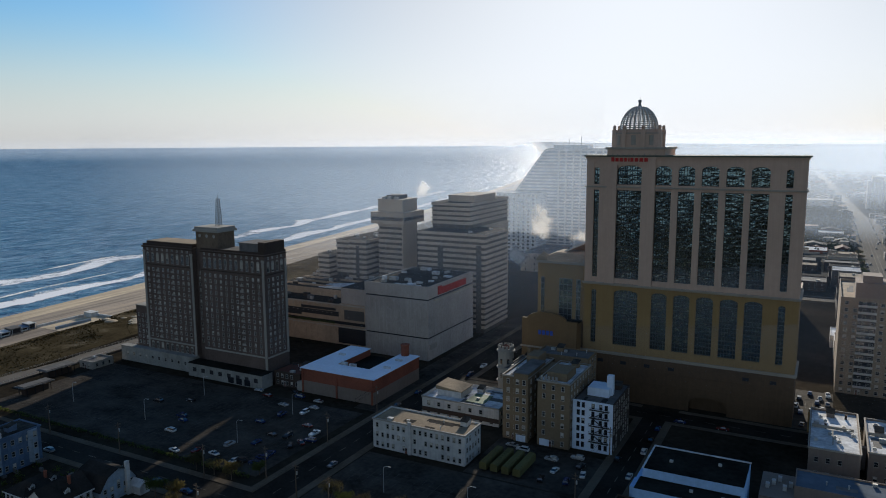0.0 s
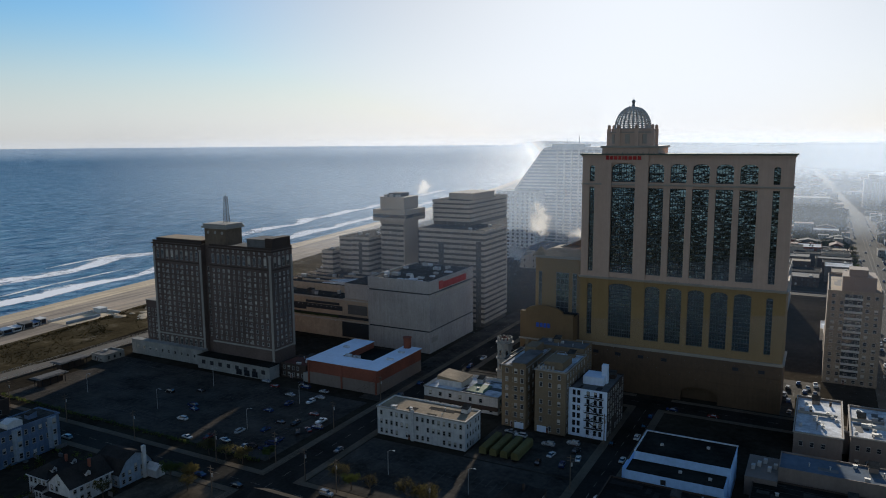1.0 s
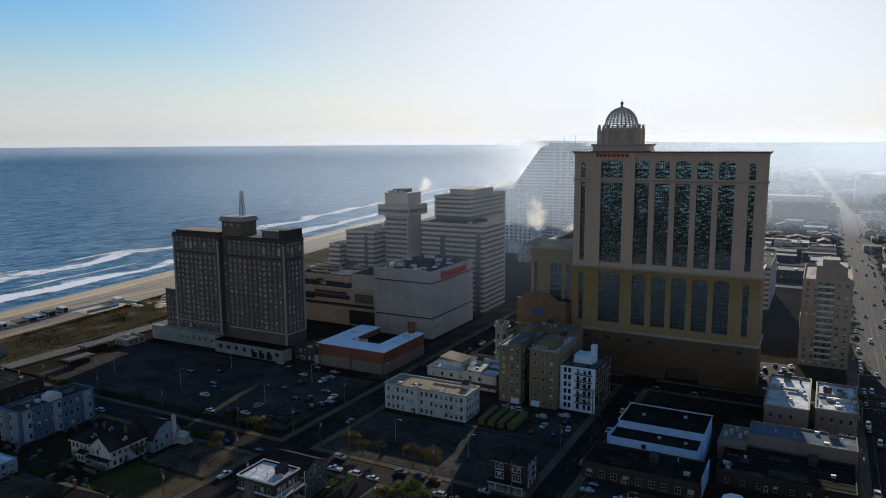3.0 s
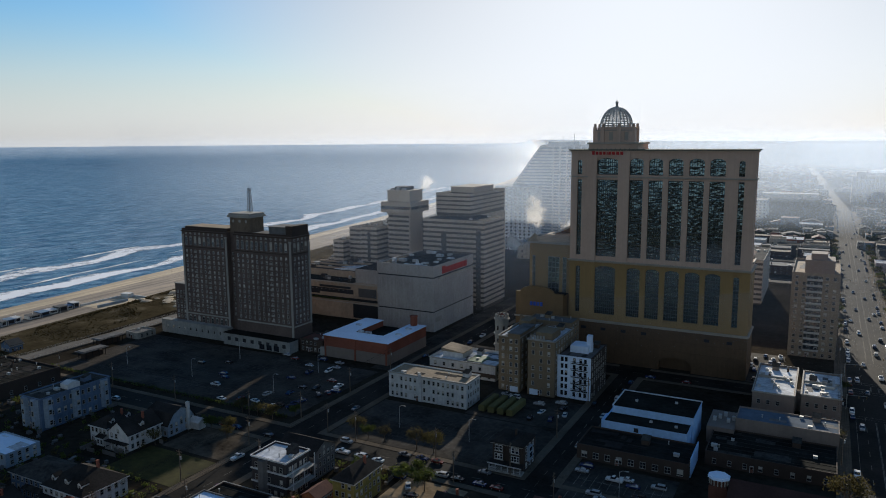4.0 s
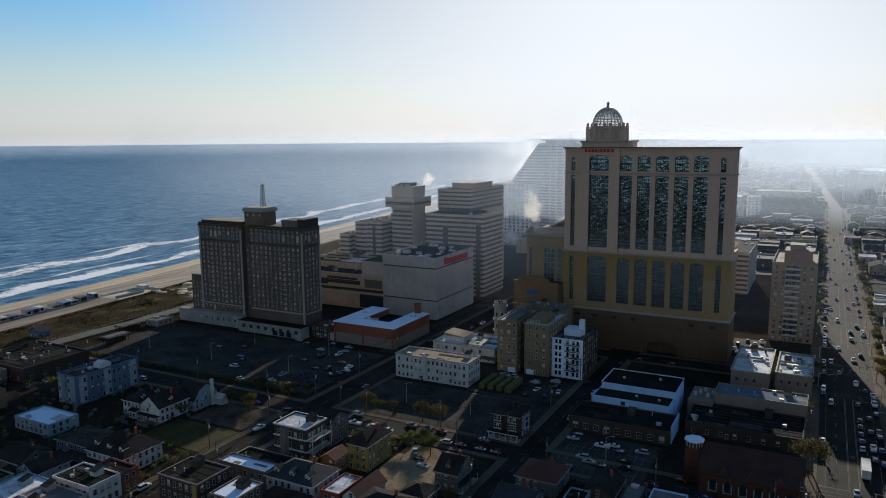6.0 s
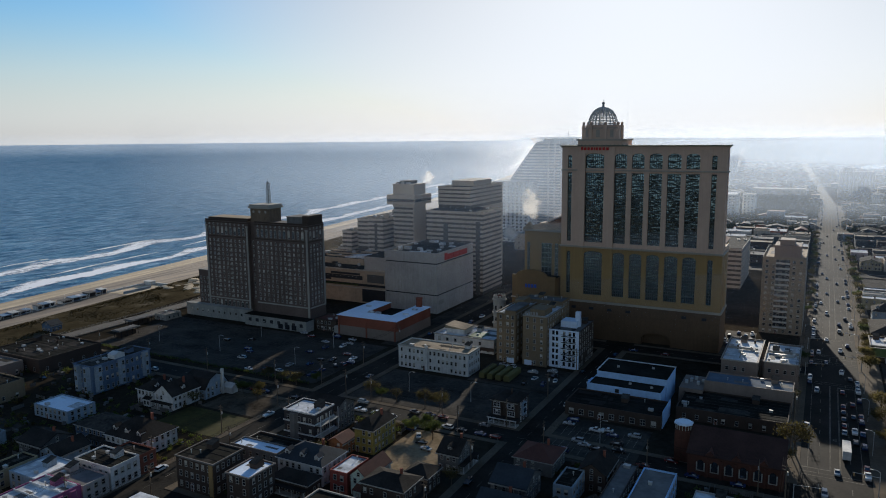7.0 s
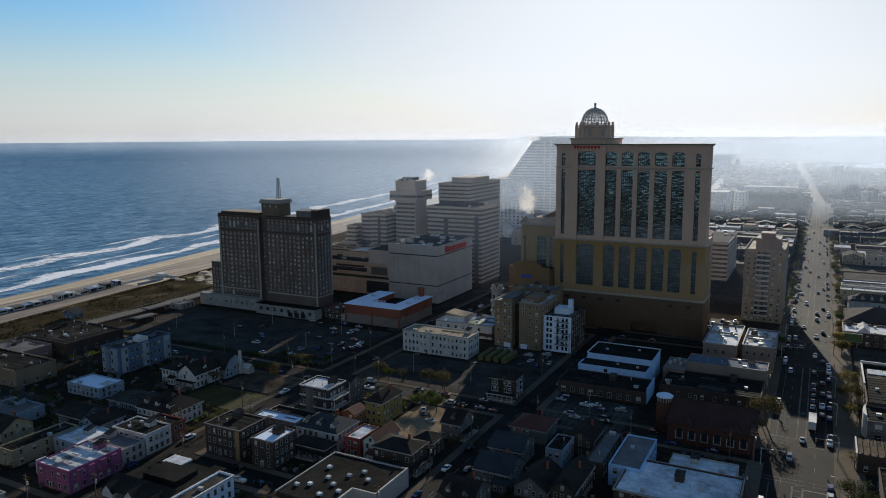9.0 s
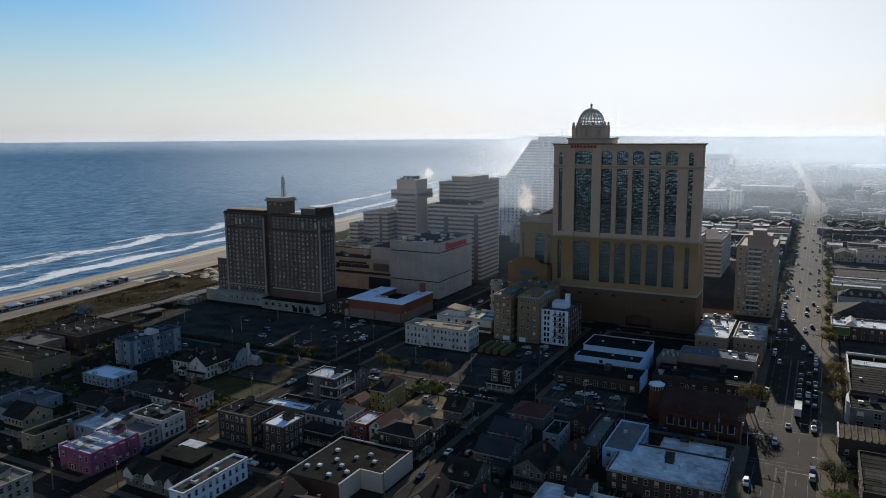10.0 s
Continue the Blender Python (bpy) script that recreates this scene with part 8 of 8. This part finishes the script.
for x, y in ((-190, 190), (-240, 190), (-285, 190), (-190, 222), (-240, 222), (-120, 182), (-90, 182), (-30, 165)):
    put_model(LAMP, x, y, 0.05, 0, "car park lamps")
SIGNAL = thing("traffic_signal", "traffic signal on a mast arm over the avenue", "traffic signal")
part("shaft", Geo().cyl(0, 0, 0.14, 0, 6.2, 8), METAL, SIGNAL)
part("arm", Geo().rod((0, 0, 5.9), (7.5, 0, 6.3), 0.08, 6), METAL, SIGNAL)
for x in (4.2, 7.0):
    sgl = part("signal_head", Geo().box(x - 0.18, x + 0.18, -0.15, 0.15, 5.1, 6.15), OCHRE, SIGNAL)
    for k in range(3):
        part("lens", Geo().rod((x, -0.16, 5.28 + k * 0.33), (x, -0.2, 5.28 + k * 0.33), 0.11, 8), DARK, sgl)
for y in (148.6, 281.6, 328, 557):
    put_model(SIGNAL, 33.9, y, 0.15, 0, "traffic signals")
for y in (165, 299, 345, 575):
    put_model(SIGNAL, 57.2, y, 0.15, 180, "traffic signals")


# ---- trees ----
def tree_model(nm, label, seed, h, spread_r, leaf, leaves=520):
    r = random.Random(seed)
    c = thing(nm, label, "tree")
    g = Geo().cyl(0, 0, 0.24, 0, h * 0.45, 7, top=0.6)
    tips = []
    for k in range(7):
        a = 2 * math.pi * k / 7 + r.uniform(-0.3, 0.3)
        p = Vector((0, 0, h * r.uniform(0.3, 0.45)))
        e = Vector((spread_r * 0.6 * math.cos(a), spread_r * 0.6 * math.sin(a), h * r.uniform(0.6, 0.85)))
        g.rod(p, e, 0.11, 5, 0, 0.04)
        tips.append(e)
        for _ in range(2):
            e2 = e + Vector((r.gauss(0, 0.25) * spread_r, r.gauss(0, 0.25) * spread_r, h * r.uniform(0.02, 0.16)))
            g.rod(p.lerp(e, 0.6), e2, 0.06, 4, 0, 0.02)
            tips.append(e2)
    tips.append(Vector((0, 0, h * 0.88)))
    part("trunk", g, BARK, c)
    q = Geo()
    for _ in range(leaves):
        t = r.choice(tips)
        p = t + Vector((r.gauss(0, 0.2) * spread_r, r.gauss(0, 0.2) * spread_r, r.gauss(0, 0.075) * h))
        s = r.uniform(0.16, 0.36)
        u = Vector((r.gauss(0, 1), r.gauss(0, 1), r.gauss(0, 1))).normalized()
        w = u.orthogonal().normalized() * s
        u = u * s
        q.add([p - u, p + w * 0.7, p + u, p - w * 0.7], [(0, 1, 2, 3)])
    part("crown", q, leaf, c)
    return c


TREES = [tree_model("street_tree", "street tree with thinning olive-brown autumn leaves", 1, 8.5, 4.2, LEAF, 1500),
         tree_model("street_tree", "street tree with green and yellow leaves", 2, 7.5, 3.8, LEAF_GREEN, 1500),
         tree_model("street_tree", "half-bare street tree with brown leaves", 3, 7.0, 3.4, LEAF, 600)]
trn = random.Random(31)
for x, y, k, s in ((62, 243, 0, 1.0), (62.5, 222, 0, 1.15), (61.5, 206, 2, 0.9), (61, 126, 1, 1.2), (62, 112, 1, 1.0), (33, 187, 0, 1.3), (30.8, 176, 2, 0.8), (-131, 169, 0, 0.8), (-125, 167.5, 1, 0.7), (-118, 168, 2, 0.8), (-104, 167.4, 0, 0.9), (-97, 167.5, 0, 0.9), (-92, 146, 1, 0.8), (-96, 143, 1, 0.75), (-170, 166, 0, 0.7), (-178, 166.2, 2, 0.75), (-183, 146, 1, 0.8), (-176, 148, 0, 0.7), (-172, 143, 2, 0.7),
                   (-164, 173, 1, 0.6), (-186, 166, 0, 0.7), (-192, 127, 2, 0.8), (-114, 110, 2, 0.8), (-108, 138, 1, 0.9), (-63.5, 112, 2, 0.8), (-86, 141, 1, 0.95), (62, 160, 2, 0.8), (31, 240, 2, 0.8), (31, 300, 1, 0.9)):
    put_model(TREES[k], x, y, 0.1, trn.uniform(0, 360), "street trees", s)
for y in range(300, 800, 16):
    put_model(TREES[trn.randrange(3)], 60.5 + trn.uniform(-1, 2), y + trn.uniform(-3, 3), 0.1, trn.uniform(0, 360), "street trees", trn.uniform(0.6, 0.95))
    if y > 400:
        put_model(TREES[trn.randrange(3)], 31.8 + trn.uniform(-1, 1), y + trn.uniform(-3, 3), 0.1, trn.uniform(0, 360), "street trees", trn.uniform(0.5, 0.75))

# ---- east of the avenue ----
EAST = ("front", "left")
eb = flat_building("long brown shop block with a black roof and pale coping", 67, 112, 204, 257, 9.4, BRICK_BROWN, ROOF_DARK, 2, 5, (1.6, 2.0), faces=EAST, clutter=9, name="shop_block", parapet=0.9)
part("rear_coping", Geo().box(66.7, 112.3, 256.6, 257.3, 9.4, 10.4).box(66.7, 67.3, 226, 256.6, 9.4, 9.9), WHITE, eb, "white parapet coping")
part("roof_deck", Geo().box(69, 96, 243, 250, 8.6, 9.0), ROOF_WHITE, eb)
part("roof_house", Geo().box(86, 104, 222, 238, 8.6, 12.0).box(85.6, 104.4, 221.6, 238.4, 12.0, 12.3), BRICK_BROWN, eb)
cf = flat_building("grey rendered corner shop with a rounded pale front", 66.4, 108, 186, 203.6, 8.2, ROOF_GREY, ROOF_DARK, 2, 6, (2.2, 2.2), faces=EAST, clutter=4, name="shop_block")
part("rounded_front", Geo().prism([(66.4, 190), (65.4, 192), (65.2, 196), (65.6, 200), (66.4, 203)], 0, 8.6), SASH, cf)
CORRUGATED = mat("corrugated_roof", (0.11, 0.088, 0.066), 0.9, var=0.6, grain=0.6, broad=0.15, spec=0.02)
gb = flat_building("low dark shop with a ribbed shallow roof", 62.5, 98, 157, 171, 6.6, BRICK_BROWN, CORRUGATED, 1, 4, faces=EAST, clutter=1, name="shop_block", parapet=0.2)
for x in np.arange(63.5, 97.5, 2.1):
    part("roof_ridge", Geo().box(x, x + 0.5, 157.4, 170.6, 6.5, 6.95), CORRUGATED, gb)
part("pale_edge", Geo().box(62.0, 62.46, 156.6, 171.4, 6.2, 7.0), WHITE, gb)
flat_building("long low dark building beside the avenue", 68, 130, 118, 150, 6, BRICK_BROWN, ROOF_DARK, 1, 6, faces=EAST, clutter=6, name="shop_block")
lot("lot_market", "dark asphalt yard with scattered cars east of the avenue", 66, 140, 262, 318, LOT, (276, 300))
wr = flat_building("low market with a bluish white roof", 61.5, 92, 322, 341, 7.6, BRICK_BROWN, ROOF_WHITE, 2, 4, faces=EAST, clutter=5, name="market", cornice=TRIM, parapet=0.8)
part("roof_ridge", Geo().slab_xz([(68, 6.9), (74, 6.9), (71, 9.4)], 326, 340.2), ROOF_WHITE, wr)
bb = thing("billboard", "green billboard on two posts beside the market", "billboard", 65, 318.5)
part("panel", Geo().box(61.5, 70, 318.3, 318.7, 3.0, 7.2), wall_mat("billboard_green", 0.09, 0.13, 0.05), bb)
part("frame", Geo().lattice([61.3, 61.5, 70, 70.2], [2.8, 3.0, 7.2, 7.4], 318.1, 318.75), TRIM, bb)
for x in (63.5, 68):
    part("post", Geo().box(x - 0.15, x + 0.15, 318.4, 318.6, 0, 3.0), METAL, bb)
pitched_house("broad dark-roofed hall with low hips", 63, 104, 352, 384, 6.4, 12.0, BRICK_BROWN, SHINGLE, axis="x", hip=True, faces=EAST, name="hall", gap=4, chimney=False, far=True)
pitched_house("long pale blue house with a dark dormered roof", 66, 96, 402, 416, 7.6, 11.6, BLUEW, SHINGLE, axis="x", hip=True, dormers=6, faces=EAST, chimney=False, gap=2.8)
for k, (y0, y1) in enumerate(((440, 450), (453, 462), (466, 474))):
    flat_building("narrow shop row with a pale flat roof", 62 + k, 92 + 6 * k, y0, y1, 7.4 + 0.5 * k, (CREAM, WHITE, GREYW)[k], (ROOF_WHITE, ROOF_GREY, ROOF_WHITE)[k], 2, 4, faces=EAST, clutter=4, name="shop_row", far=True)
lot("lot_east_far", "dark asphalt lot with rows of cars", 66, 118, 486, 552, LOT, (500, 520, 540))
flat_building("lilac-grey two-storey store with a bright roof", 60.5, 73.5, 636, 656, 8.4, wall_mat("lilac_render", 0.42, 0.36, 0.38), ROOF_WHITE, 2, 5, faces=EAST, clutter=2, name="store", far=True)
er = random.Random(55)
WALLS = [WHITE, CREAM, GREYW, BRICK_BROWN, GREYW, CONCRETE, BRICK_BROWN, BAND]
ROOFS = [ROOF_GREY, ROOF_DARK, ROOF_TAN, ROOF_DARK, ROOF_WHITE, ROOF_DARK]
NAMES = {"white_paint": "white", "cream_wall": "cream", "grey_clapboard": "grey clapboard", "brown_brick": "brown brick", "pale_trim": "pale stone", "grey_concrete": "grey concrete", "pale_blue_wall": "pale blue", "beige_concrete_band": "beige"}
EAST_TAKEN = [(60, 142, 258, 386), (60, 108, 398, 478), (60, 120, 484, 554), (58, 76, 632, 660)]
y = 264.0
while y < 760:
    d = er.uniform(11, 24)
    if not any(c[0] - 4 < y + d and y < c[1] + 4 for c in list(ROADS_X.values())[-2:]):
        x = 66.5
        while x < 66 + 60 + (y - 300) * 0.12:
            w = er.uniform(14, 32)
            wm_, rm_ = er.choice(WALLS), er.choice(ROOFS)
            hit_box = [q[1] for q in EAST_TAKEN if x < q[1] and x + w > q[0] and y < q[3] and y + d > q[2]]
            if hit_box:
                x = max(hit_box) + 2
                continue
            if er.random() < 0.6:
                flat_building(NAMES[wm_.name] + " low building with a flat roof", x, x + w, y, y + d - 1.5, er.uniform(5, 10), wm_, rm_, 2, 4.2, faces=("front", "left"), clutter=3, name="town_building", door=False, far=True)
            else:
                w = min(w, 15)
                pitched_house(NAMES[wm_.name] + " house with a pitched roof", x, x + w, y, y + d - 1.5, er.uniform(5, 7), er.uniform(8.5, 11), wm_, er.choice((SHINGLE, SHINGLE_BLUE, FELT)), axis=er.choice("xy"), faces=("front", "left"), name="town_house", far=True)
            x += w + er.uniform(1.5, 7)
    y += d + er.uniform(0.5, 3)
# west side of the avenue beyond the tower
y = 410.0
while y < 760:
    d = er.uniform(14, 26)
    if not (554 < y + d and y < 578):
        x = 27.0
        while x > -75:
            w = er.uniform(14, 28)
            wm_, rm_ = er.choice(WALLS), er.choice(ROOFS)
            if not (x - w < 2 and y < 540):
                flat_building(NAMES[wm_.name] + " low block with a flat roof", x - w, x, y, y + d - 1.5, er.uniform(6, 13), wm_, rm_, 2, 4.5, faces=("front", "right"), clutter=4, name="town_building", door=False, far=True)
            x -= w + er.uniform(1.5, 9)
    y += d + er.uniform(0.5, 3)
# larger far buildings
flat_building("white office block beyond the avenue", -96, -66, 948, 1000, 32, WHITE, ROOF_WHITE, 8, 5, (2.2, 1.8), faces=("front", "right"), clutter=5, name="office_block", frame_m=PALE, door=False, far=True)
flat_building("lower wing of the white office block", -64, -48, 1010, 1050, 28, PALE, ROOF_GREY, 7, 5, (2.2, 1.8), clutter=2, name="office_block", frame_m=PALE, door=False, far=True)
gh = flat_building("large grey apartment slab in the hazy distance", 58, 108, 1350, 1385, 46, CONCRETE, ROOF_GREY, 13, 6, (2.4, 1.6), faces=("front", "left"), clutter=4, name="apartment_slab", frame_m=CONCRETE, door=False, far=True)
part("roof_house", Geo().box(64, 78, 1355, 1375, 45.4, 53), CONCRETE, gh)
flat_building("long low grey hall in the hazy distance", -76, 10, 1300, 1340, 17, BAND, ROOF_GREY, 3, 8, (3, 1.6), clutter=6, name="hall", door=False, frame_m=PALE, far=True)
flat_building("low pale market hall with a white roof", -50, 4, 757, 785, 9, BRICK_RED, ROOF_WHITE, 1, 7, clutter=8, name="hall", door=False, far=True)
flat_building("low concrete store with a white roof", -13, 20, 925, 950, 7, CONCRETE, ROOF_WHITE, 1, 7, clutter=3, name="hall", door=False, far=True)
flat_building("tall hazy apartment slab on the horizon", -262, -190, 2150, 2190, 88, PALE, ROOF_GREY, 24, 10, (5, 1.8), clutter=0, name="apartment_slab", frame_m=PALE, door=False, faces=("front",), far=True)

# ---- the far town, woods ----
fr_ = random.Random(99)
LEAF_FAR = mat("distant_leaf", (0.04, 0.045, 0.02), 0.9, var=0.6, grain=0.3, broad=0.05, bump=0, spec=0.0)
town, woods = [Geo() for _ in range(6)], Geo()
for k in range(7600):
    park_tree = k >= 5200
    y = (fr_.uniform(1000, 1300) if k % 4 else fr_.uniform(790, 1000)) if park_tree else 765 + (fr_.random() ** 1.3) * 2900
    x = fr_.uniform(-130, 26) if park_tree and k % 3 else fr_.uniform(64, 420) if park_tree else fr_.uniform(-0.13 * y - 40, 120 + 0.62 * y)
    if 30 < x < 62 and y < 1200 or abs(x - (45.4 - (y - 1192) * 0.041)) < 14 and y >= 1192 or abs(x - (-110 - (y - 1000) * 0.081)) < 14 and y > 1000:
        continue
    if -98 < x < -46 and 944 < y < 1054 or -15 < x < 22 and 920 < y < 955 or 56 < x < 110 and 1345 < y < 1390 or -78 < x < 12 and 1296 < y < 1344:
        continue
    if x > 100 and 2440 < y < 3080:
        continue
    z = lift(x, y)
    if not park_tree and fr_.random() < 0.45 and not (-60 < x < 25 and 1010 < y < 1280):
        w, d, h = fr_.uniform(4, 13), fr_.uniform(4, 10), fr_.uniform(4, 9) * (1.0 if fr_.random() < 0.95 else 2.2)
        g = town[fr_.randrange(6)]
        g.box(x - w, x + w, y - d, y + d, z - 1, z + h, 0)
        if h < 8 and fr_.random() < 0.6:
            g.slab_xz([(x - w - 0.4, z + h), (x + w + 0.4, z + h), (x, z + h + 3)], y - d - 0.4, y + d + 0.4, 1)
        else:
            g.box(x - w + 0.4, x + w - 0.4, y - d + 0.4, y + d - 0.4, z + h, z + h + 0.3, 1)
        for u in np.arange(x - w + 1.5, x + w - 1, 3.5):
            for v in np.arange(z + 1.2, z + h - 1.5, 3.2):
                g.add([(u, y - d - 0.05, v), (u + 1.2, y - d - 0.05, v), (u + 1.2, y - d - 0.05, v + 1.5), (u, y - d - 0.05, v + 1.5)], [(0, 1, 2, 3)], 2)
    else:
        hh = fr_.uniform(5, 10)
        for _ in range(26):
            p = Vector((x + fr_.gauss(0, 3.2), y + fr_.gauss(0, 3.2), z + hh * 0.6 + fr_.gauss(0, hh * 0.2)))
            s = fr_.uniform(0.7, 1.6)
            u = Vector((fr_.gauss(0, 1), fr_.gauss(0, 1), fr_.gauss(0, 1))).normalized()
            w = u.orthogonal().normalized() * s
            woods.add([p - u * s, p + w, p + u * s, p - w], [(0, 1, 2, 3)])
for g, wm_, rm_ in zip(town, (WHITE, CREAM, GREYW, BRICK_RED, CONCRETE, BLUEW), (ROOF_GREY, SHINGLE, ROOF_DARK, SHINGLE, SHINGLE_BLUE, ROOF_RED)):
    tagged(new("far_houses", g.mesh("far_houses", wm_, rm_, GLASS)), "far small houses of the town", "houses", kind="stuff")
tagged(new("far_woods", woods.mesh("far_woods", LEAF_FAR)), "far trees between the houses", "trees", kind="stuff")


# ---- shrubs and yard clutter between the houses ----
gr = random.Random(77)
KEEP = FOOT + [(a - 3, b_ + 3, c, d) for a, b_, c, d in ROADS_Y.values()] + [(c, d, a - 3, b_ + 3) for a, b_, c, d in ROADS_X.values()]
KEEP += [(-143, -116, 29, 57), (-94, -64, 51, 83), (-318, -164, 171, 236), (-142, -63, 165, 206), (-49, -14, 146, 185), (-190, -160, 106, 148), (-97, -64, 104, 147), (2, 31, 154, 179), (-6, 3, 160, 170)]
shrub, dry, junk, boards = Geo(), Geo(), Geo(), Geo()
for k in range(2600):
    x, y = gr.uniform(-300, 33), gr.uniform(-20, 150)
    if any(a - 0.7 < x < b_ + 0.7 and c - 0.7 < y < d + 0.7 for a, b_, c, d in KEEP):
        continue
    kind = gr.random()
    if kind < 0.62:
        q = shrub if gr.random() < 0.6 else dry
        s = gr.uniform(0.5, 1.6)
        for _ in range(34):
            p = Vector((x + gr.gauss(0, s * 0.55), y + gr.gauss(0, s * 0.55), 0.1 + abs(gr.gauss(s * 0.6, s * 0.4))))
            u = Vector((gr.gauss(0, 1), gr.gauss(0, 1), gr.gauss(0, 1))).normalized() * 0.28
            w = u.orthogonal() * 0.8
            q.add([p - u, p + w, p + u, p - w], [(0, 1, 2, 3)])
    elif kind < 0.86:
        w, d, h = gr.uniform(0.3, 0.9), gr.uniform(0.3, 0.9), gr.uniform(0.5, 1.3)
        junk.box(x - w, x + w, y - d, y + d, 0, h).box(x - w - 0.05, x + w + 0.05, y - d - 0.05, y + d + 0.05, h, h + 0.08)
    else:
        n, along = gr.randrange(5, 16), gr.random() < 0.5
        for i in range(n):
            u, v = (x + i * 0.55, y) if along else (x, y + i * 0.55)
            if any(a < u < b_ and c < v < d for a, b_, c, d in KEEP):
                break
            boards.box(u - (0.24 if along else 0.03), u + (0.24 if along else 0.03), v - (0.03 if along else 0.24), v + (0.03 if along else 0.24), 0, 1.55 + 0.08 * gr.random())
tagged(new("shrubs", shrub.mesh("shrubs", LEAF_GREEN)), "ragged green shrubs in the back yards", "shrubs", kind="stuff")
tagged(new("dry_shrubs", dry.mesh("dry_shrubs", LEAF)), "brown weeds and bare bushes in the yards", "shrubs", kind="stuff")
tagged(new("yard_clutter", junk.mesh("yard_clutter", ROOF_GREY)), "bins, boxes and air units in the yards", "clutter", kind="stuff")
tagged(new("board_fences", boards.mesh("board_fences", GREYW)), "weathered grey board fences between the yards", "fence", kind="stuff")


# ---- sheets that stand in for haze over the town and the sea ----
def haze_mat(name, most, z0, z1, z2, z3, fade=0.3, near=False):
    """A sheet that stands in for haze: thickest between the heights z1 and z2, gone at z0 and z3 and, with fade, at its
    western end. Near sheets show the light of the open sky, far ones the sun behind them.
    """
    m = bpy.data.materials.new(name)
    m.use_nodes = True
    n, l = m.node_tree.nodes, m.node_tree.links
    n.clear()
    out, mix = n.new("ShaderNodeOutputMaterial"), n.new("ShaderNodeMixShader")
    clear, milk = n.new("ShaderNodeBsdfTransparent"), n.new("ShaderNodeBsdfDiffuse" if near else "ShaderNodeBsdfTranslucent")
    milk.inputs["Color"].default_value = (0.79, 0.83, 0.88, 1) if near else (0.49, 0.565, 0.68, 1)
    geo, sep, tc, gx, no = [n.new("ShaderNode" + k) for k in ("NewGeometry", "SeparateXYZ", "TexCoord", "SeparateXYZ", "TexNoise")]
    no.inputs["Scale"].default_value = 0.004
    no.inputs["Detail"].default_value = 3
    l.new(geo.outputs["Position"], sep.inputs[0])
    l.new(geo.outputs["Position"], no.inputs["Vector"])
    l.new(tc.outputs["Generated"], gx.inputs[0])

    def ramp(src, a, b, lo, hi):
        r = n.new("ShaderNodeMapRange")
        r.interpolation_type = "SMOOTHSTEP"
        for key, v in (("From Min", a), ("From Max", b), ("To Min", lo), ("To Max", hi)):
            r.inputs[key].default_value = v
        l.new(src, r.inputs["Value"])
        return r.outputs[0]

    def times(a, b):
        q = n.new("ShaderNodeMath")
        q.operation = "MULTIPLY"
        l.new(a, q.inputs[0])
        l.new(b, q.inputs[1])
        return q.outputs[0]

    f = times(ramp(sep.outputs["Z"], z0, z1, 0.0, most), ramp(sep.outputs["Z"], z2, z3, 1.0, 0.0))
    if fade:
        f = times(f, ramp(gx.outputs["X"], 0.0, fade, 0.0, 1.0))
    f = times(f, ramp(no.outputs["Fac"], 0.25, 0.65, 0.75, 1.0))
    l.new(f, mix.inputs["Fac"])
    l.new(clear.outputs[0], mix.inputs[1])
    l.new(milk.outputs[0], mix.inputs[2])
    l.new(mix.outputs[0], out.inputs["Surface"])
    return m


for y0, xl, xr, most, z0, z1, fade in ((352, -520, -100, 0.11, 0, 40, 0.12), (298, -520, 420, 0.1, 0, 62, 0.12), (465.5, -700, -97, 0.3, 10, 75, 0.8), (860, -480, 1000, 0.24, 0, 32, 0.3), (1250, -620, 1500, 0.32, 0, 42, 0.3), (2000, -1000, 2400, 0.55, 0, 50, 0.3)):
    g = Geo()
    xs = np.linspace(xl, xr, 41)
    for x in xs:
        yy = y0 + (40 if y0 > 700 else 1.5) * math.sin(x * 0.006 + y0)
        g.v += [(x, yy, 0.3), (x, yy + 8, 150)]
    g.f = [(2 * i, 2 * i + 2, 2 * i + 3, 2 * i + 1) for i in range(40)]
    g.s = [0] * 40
    tagged(new("haze_bank", g.mesh("haze_bank", haze_mat("haze", most, z0, z1, 85, 145, fade, y0 < 400))), "thin translucent sheet put in as haze and veil", "haze", kind="stuff")
# one more sheet put in as haze, along the horizon
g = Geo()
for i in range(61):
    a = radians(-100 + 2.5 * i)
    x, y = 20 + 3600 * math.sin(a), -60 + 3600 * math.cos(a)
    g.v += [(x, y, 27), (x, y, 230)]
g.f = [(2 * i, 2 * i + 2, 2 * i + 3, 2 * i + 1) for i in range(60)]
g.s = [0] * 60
tagged(new("haze_bank", g.mesh("haze_bank", haze_mat("horizon_haze", 0.26, 26, 88, 92, 150, 0))), "translucent sheet put in as haze along the sea horizon", "haze", kind="stuff")
